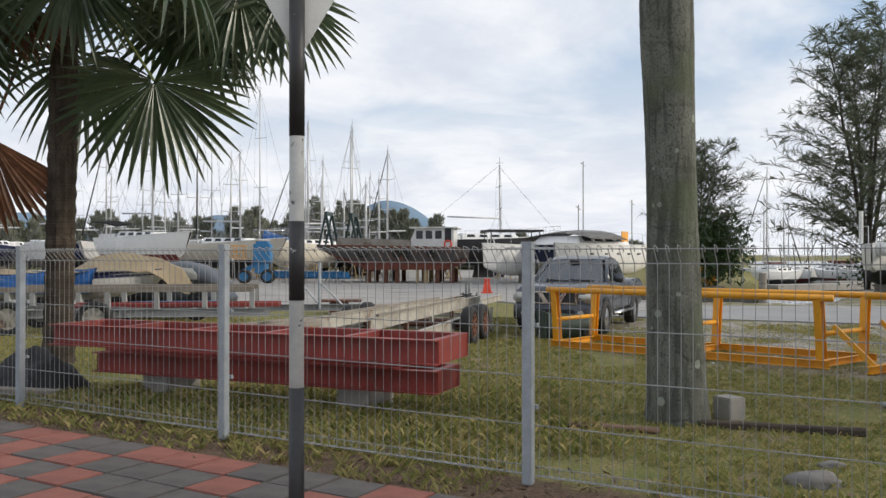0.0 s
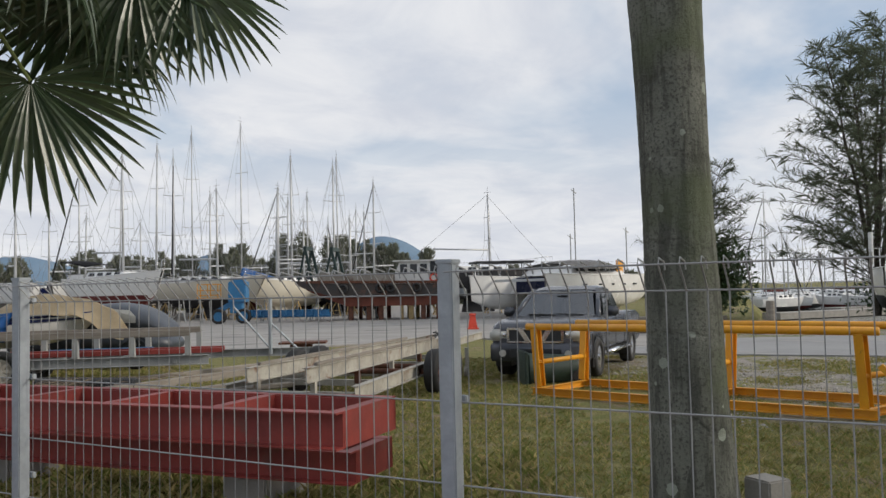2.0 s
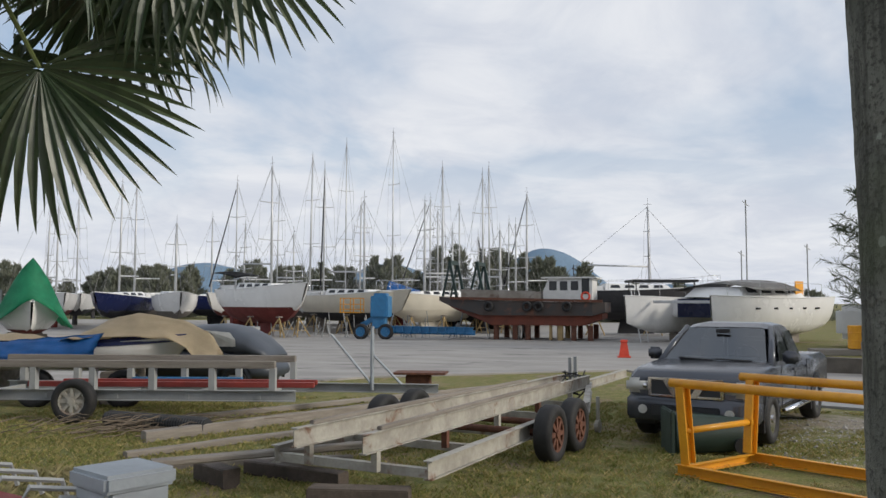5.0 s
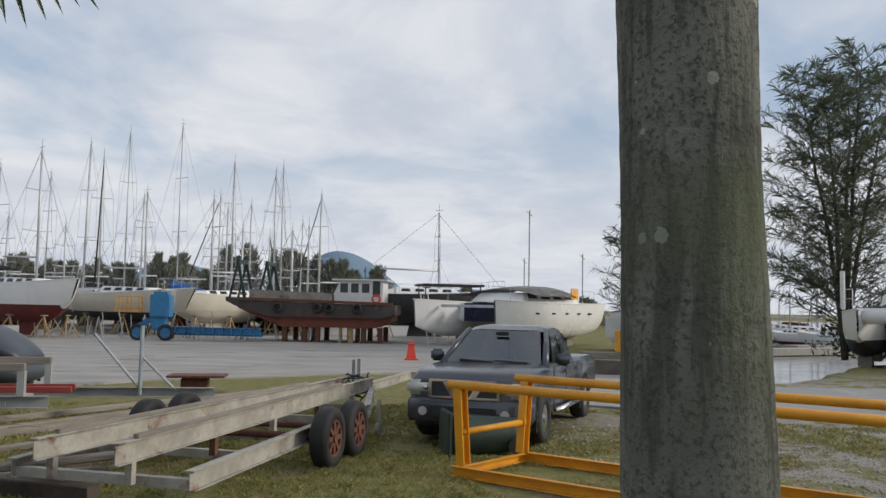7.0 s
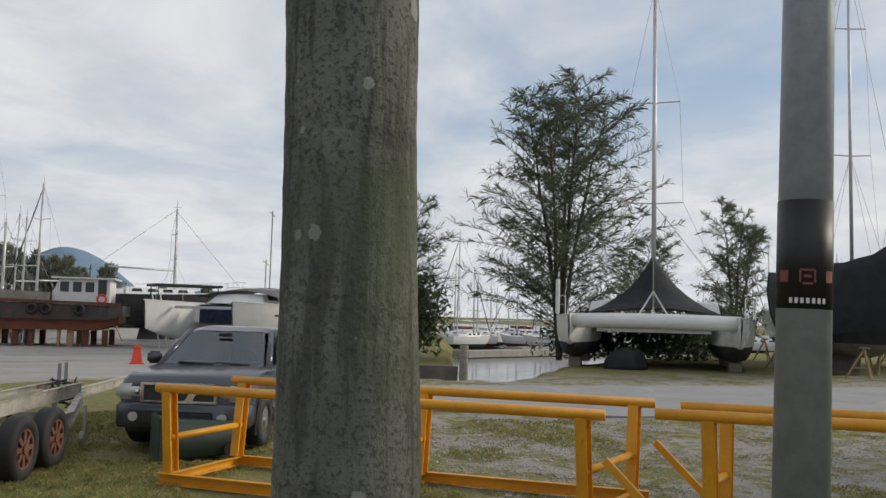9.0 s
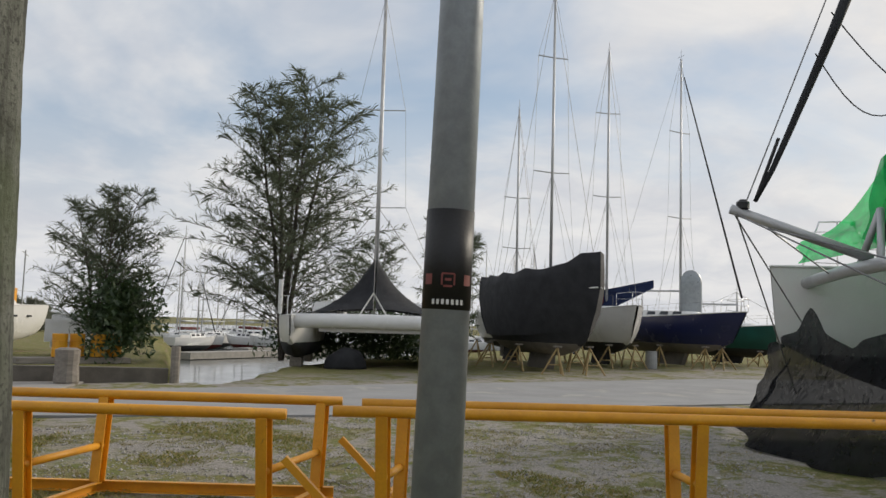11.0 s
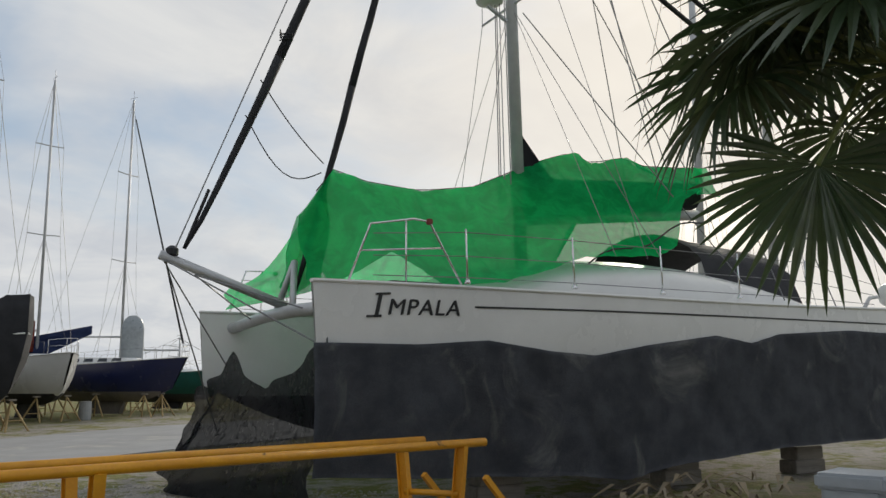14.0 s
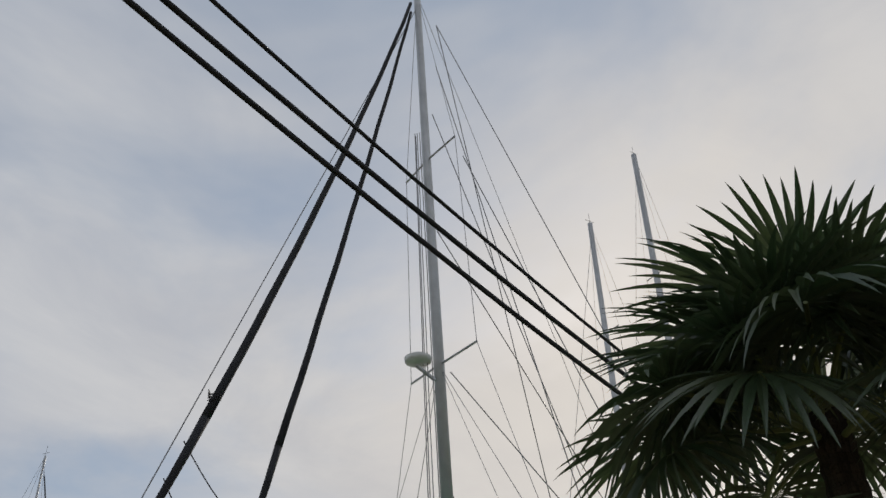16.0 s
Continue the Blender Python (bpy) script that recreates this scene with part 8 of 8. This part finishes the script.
# ---- grass tufts ----
def tufts(name, n, region, seed, hmin, hmax, mat, label, keep=lambda x, y: True):
    rg = random.Random(seed)
    verts, faces = [], []
    for k in range(n):
        x, y = rg.uniform(*region[0]), rg.uniform(*region[1])
        if not keep(x, y):
            continue
        z = ground_z(x, y)
        for j in range(rg.randint(4, 7)):
            a, l = rg.uniform(0, math.tau), rg.uniform(hmin, hmax)
            o = Vector((x + rg.gauss(0, 0.03), y + rg.gauss(0, 0.03), z - 0.01))
            d = Vector((math.cos(a) * rg.uniform(0.25, 0.9), math.sin(a) * rg.uniform(0.25, 0.9), 1)).normalized()
            s = Vector((-math.sin(a), math.cos(a), 0)) * rg.uniform(0.0022, 0.005)
            i = len(verts)
            m = o + d * l * 0.6
            t = o + d * l + Vector((math.cos(a), math.sin(a), -0.5)) * l * 0.25
            verts += [o - s, o + s, m + s * 0.8, t, m - s * 0.8]
            faces.append((i, i + 1, i + 2, i + 3, i + 4))
    me = bpy.data.meshes.new(name)
    me.from_pydata([tuple(v) for v in verts], [], faces)
    me.materials.append(mat)
    tagged(new(name, me), label, "grass", kind="stuff")


DRYBLADE = leafy("dry_grass_blade", (0.30, 0.29, 0.13), (0.44, 0.37, 0.22), 0.3, gloss=0.02)


def fence_side(x, y):
    """Metres behind the fence line."""
    return (Vector((x, y, 0)) - POST_B).dot(FN)


def patch(x, y):
    return noise.noise(Vector((x * 0.55, y * 0.55, 11)))


tufts("grass", 42000, ((-9, 10), (5.0, 22)), 1, 0.03, 0.09, GRASSBLADE, "short rough yellow-green grass", lambda x, y: fence_side(x, y) > 0.15 and patch(x, y) > -0.42 and not (x > 3.5 and y + 0.75 * x > 15.5 and patch(x, y) < 0.22))
tufts("gravel_grass", 12000, ((3.5, 15), (8.0, 21.0)), 6, 0.02, 0.06, DRYBLADE, "thin low grass growing through the gravel", lambda x, y: fence_side(x, y) > 1.0 and patch(x * 1.6, y * 1.6) > 0.05 and y < 20.5 - 0.25 * max(0, x - 6) and (Vector((x, y, 0)) - BOW).length > 2)
tufts("tall_grass", 4600, ((-7, 4.5), (3.5, 10.5)), 2, 0.05, 0.15, GRASSBLADE, "taller grass along the fence foot", lambda x, y: -0.5 < fence_side(x, y) < 0.7 and patch(x, y) > -0.3)
tufts("grass_by_frames", 3200, ((-7, 1.5), (7, 10.5)), 3, 0.06, 0.17, GRASSBLADE, "taller grass round the red frames", lambda x, y: fence_side(x, y) > 0.6)
tufts("weed_clump", 260, ((-4.9, -3.6), (12.2, 13.6)), 12, 0.12, 0.28, DRYBLADE, "dry brown weeds growing at the edge of the yard")
# loose stones of the gravel
rg = random.Random(61)
verts, faces = [], []
for k in range(15000):
    x, y = rg.uniform(3.2, 16), rg.uniform(6.5, 20.5)
    if fence_side(x, y) < 0.9 or patch(x * 0.8 + 4, y * 0.8) < -0.22 or y + 0.75 * x < 15:
        continue
    r = rg.uniform(0.010, 0.026) * (1.6 if rg.random() < 0.06 else 1)
    z, i = ground_z(x, y) + r * 0.2, len(verts)
    verts += [(x + r * rg.uniform(.7, 1.3), y, z), (x, y + r * rg.uniform(.7, 1.3), z), (x - r * rg.uniform(.7, 1.3), y, z), (x, y - r * rg.uniform(.7, 1.3), z), (x + rg.uniform(-.3, .3) * r, y + rg.uniform(-.3, .3) * r, z + r * rg.uniform(.5, .9)), (x, y, z - r)]
    for a in range(4):
        faces += [(i + a, i + (a + 1) % 4, i + 4), (i + (a + 1) % 4, i + a, i + 5)]
me = bpy.data.meshes.new("gravel")
me.from_pydata(verts, [], faces)
me.materials.append(material("loose_gravel", (0.50, 0.475, 0.44), (0.36, 0.34, 0.31), rough=0.9, bump=0, island=0.7))
tagged(new("gravel", me), "loose grey gravel strewn over the ground", "gravel", kind="stuff")
# fallen dry leaves and litter by the fence
rg = random.Random(8)
verts, faces = [], []
for k in range(2600):
    s, n = rg.uniform(-7, 4), rg.gauss(-0.1, 0.45)
    p = POST_B + FD * s + FN * n
    p.z = ground_z(p.x, p.y) + rg.uniform(0.005, 0.05)
    a, u = (Vector((rg.gauss(0, 1), rg.gauss(0, 1), rg.gauss(0, 0.3))).normalized() for _ in range(2))
    l = rg.uniform(0.012, 0.04)
    i = len(verts)
    verts += [p - a * l, p + u * l * 0.5, p + a * l, p - u * l * 0.5]
    faces.append((i, i + 1, i + 2, i + 3))
me = bpy.data.meshes.new("leaf_litter")
me.from_pydata([tuple(v) for v in verts], [], faces)
me.materials.append(leafy("leaf_litter", (0.20, 0.12, 0.07), (0.10, 0.06, 0.04), 0.1))
tagged(new("leaf_litter", me), "brown leaf litter along the fence foot", "leaf litter", kind="stuff")

# ---- paving of red and grey tiles ----
PAVERED = material("red_paving_tile", (0.36, 0.15, 0.115), (0.26, 0.11, 0.09), rough=0.9, spec=0.2, scale=3, fine=50, bump=0.3, vary=0.15, stain=(0.10, 0.085, 0.08), stain_at=(0.50, 0.72), stain_scale=1.7)
PAVEGREY = material("grey_paving_tile", (0.165, 0.148, 0.138), (0.115, 0.105, 0.10), rough=0.9, spec=0.2, scale=3, fine=50, bump=0.3, vary=0.15, stain=(0.08, 0.075, 0.07), stain_at=(0.50, 0.72), stain_scale=1.7)
edge = POST_B - FN * 0.62
bm = BM()
o_ = edge - FD * 14
q_ = edge + FD * 14
prism(bm, [((o_ - FN * 7).x, (o_ - FN * 7).y), ((q_ - FN * 7).x, (q_ - FN * 7).y), (q_.x, q_.y), (o_.x, o_.y)], -0.25, 0.052)
pave = tagged(part("pavement", bm, material("paving_joint_sand", (0.09, 0.08, 0.07), rough=0.95, scale=4, bump=0.3)), "footway of red and grey square tiles", "pavement", kind="structure")
TS = 0.40
tiles = {}
for key, mt in (("r", PAVERED), ("g", PAVEGREY)):
    bm = BM()
    box(bm, (0, 0, 0), (TS - 0.016, TS - 0.016, 0.05), None, 0.006)
    me = bpy.data.meshes.new("paving_tile")
    bm.to_mesh(me)
    bm.free()
    me.materials.append(mt)
    tiles[key] = me
ang = math.degrees(math.atan2(FD.y, FD.x))
rg = random.Random(17)
for i in range(-15, 15):
    for j in range(10):
        key = "g" if (i + j) % 2 else "r"
        if rg.random() < 0.15:
            key = "r" if key == "g" else "g"
        p = edge + FD * (i * TS + TS / 2) - FN * (j * TS + TS / 2)
        t = new("paving_tile", tiles[key])
        t.parent = pave
        t.matrix_basis = Matrix.Translation((p.x, p.y, 0.042 + rg.uniform(-0.003, 0.004))) @ pose(0, 0, 0, rg.uniform(-0.5, 0.5), rg.uniform(-0.5, 0.5), ang)
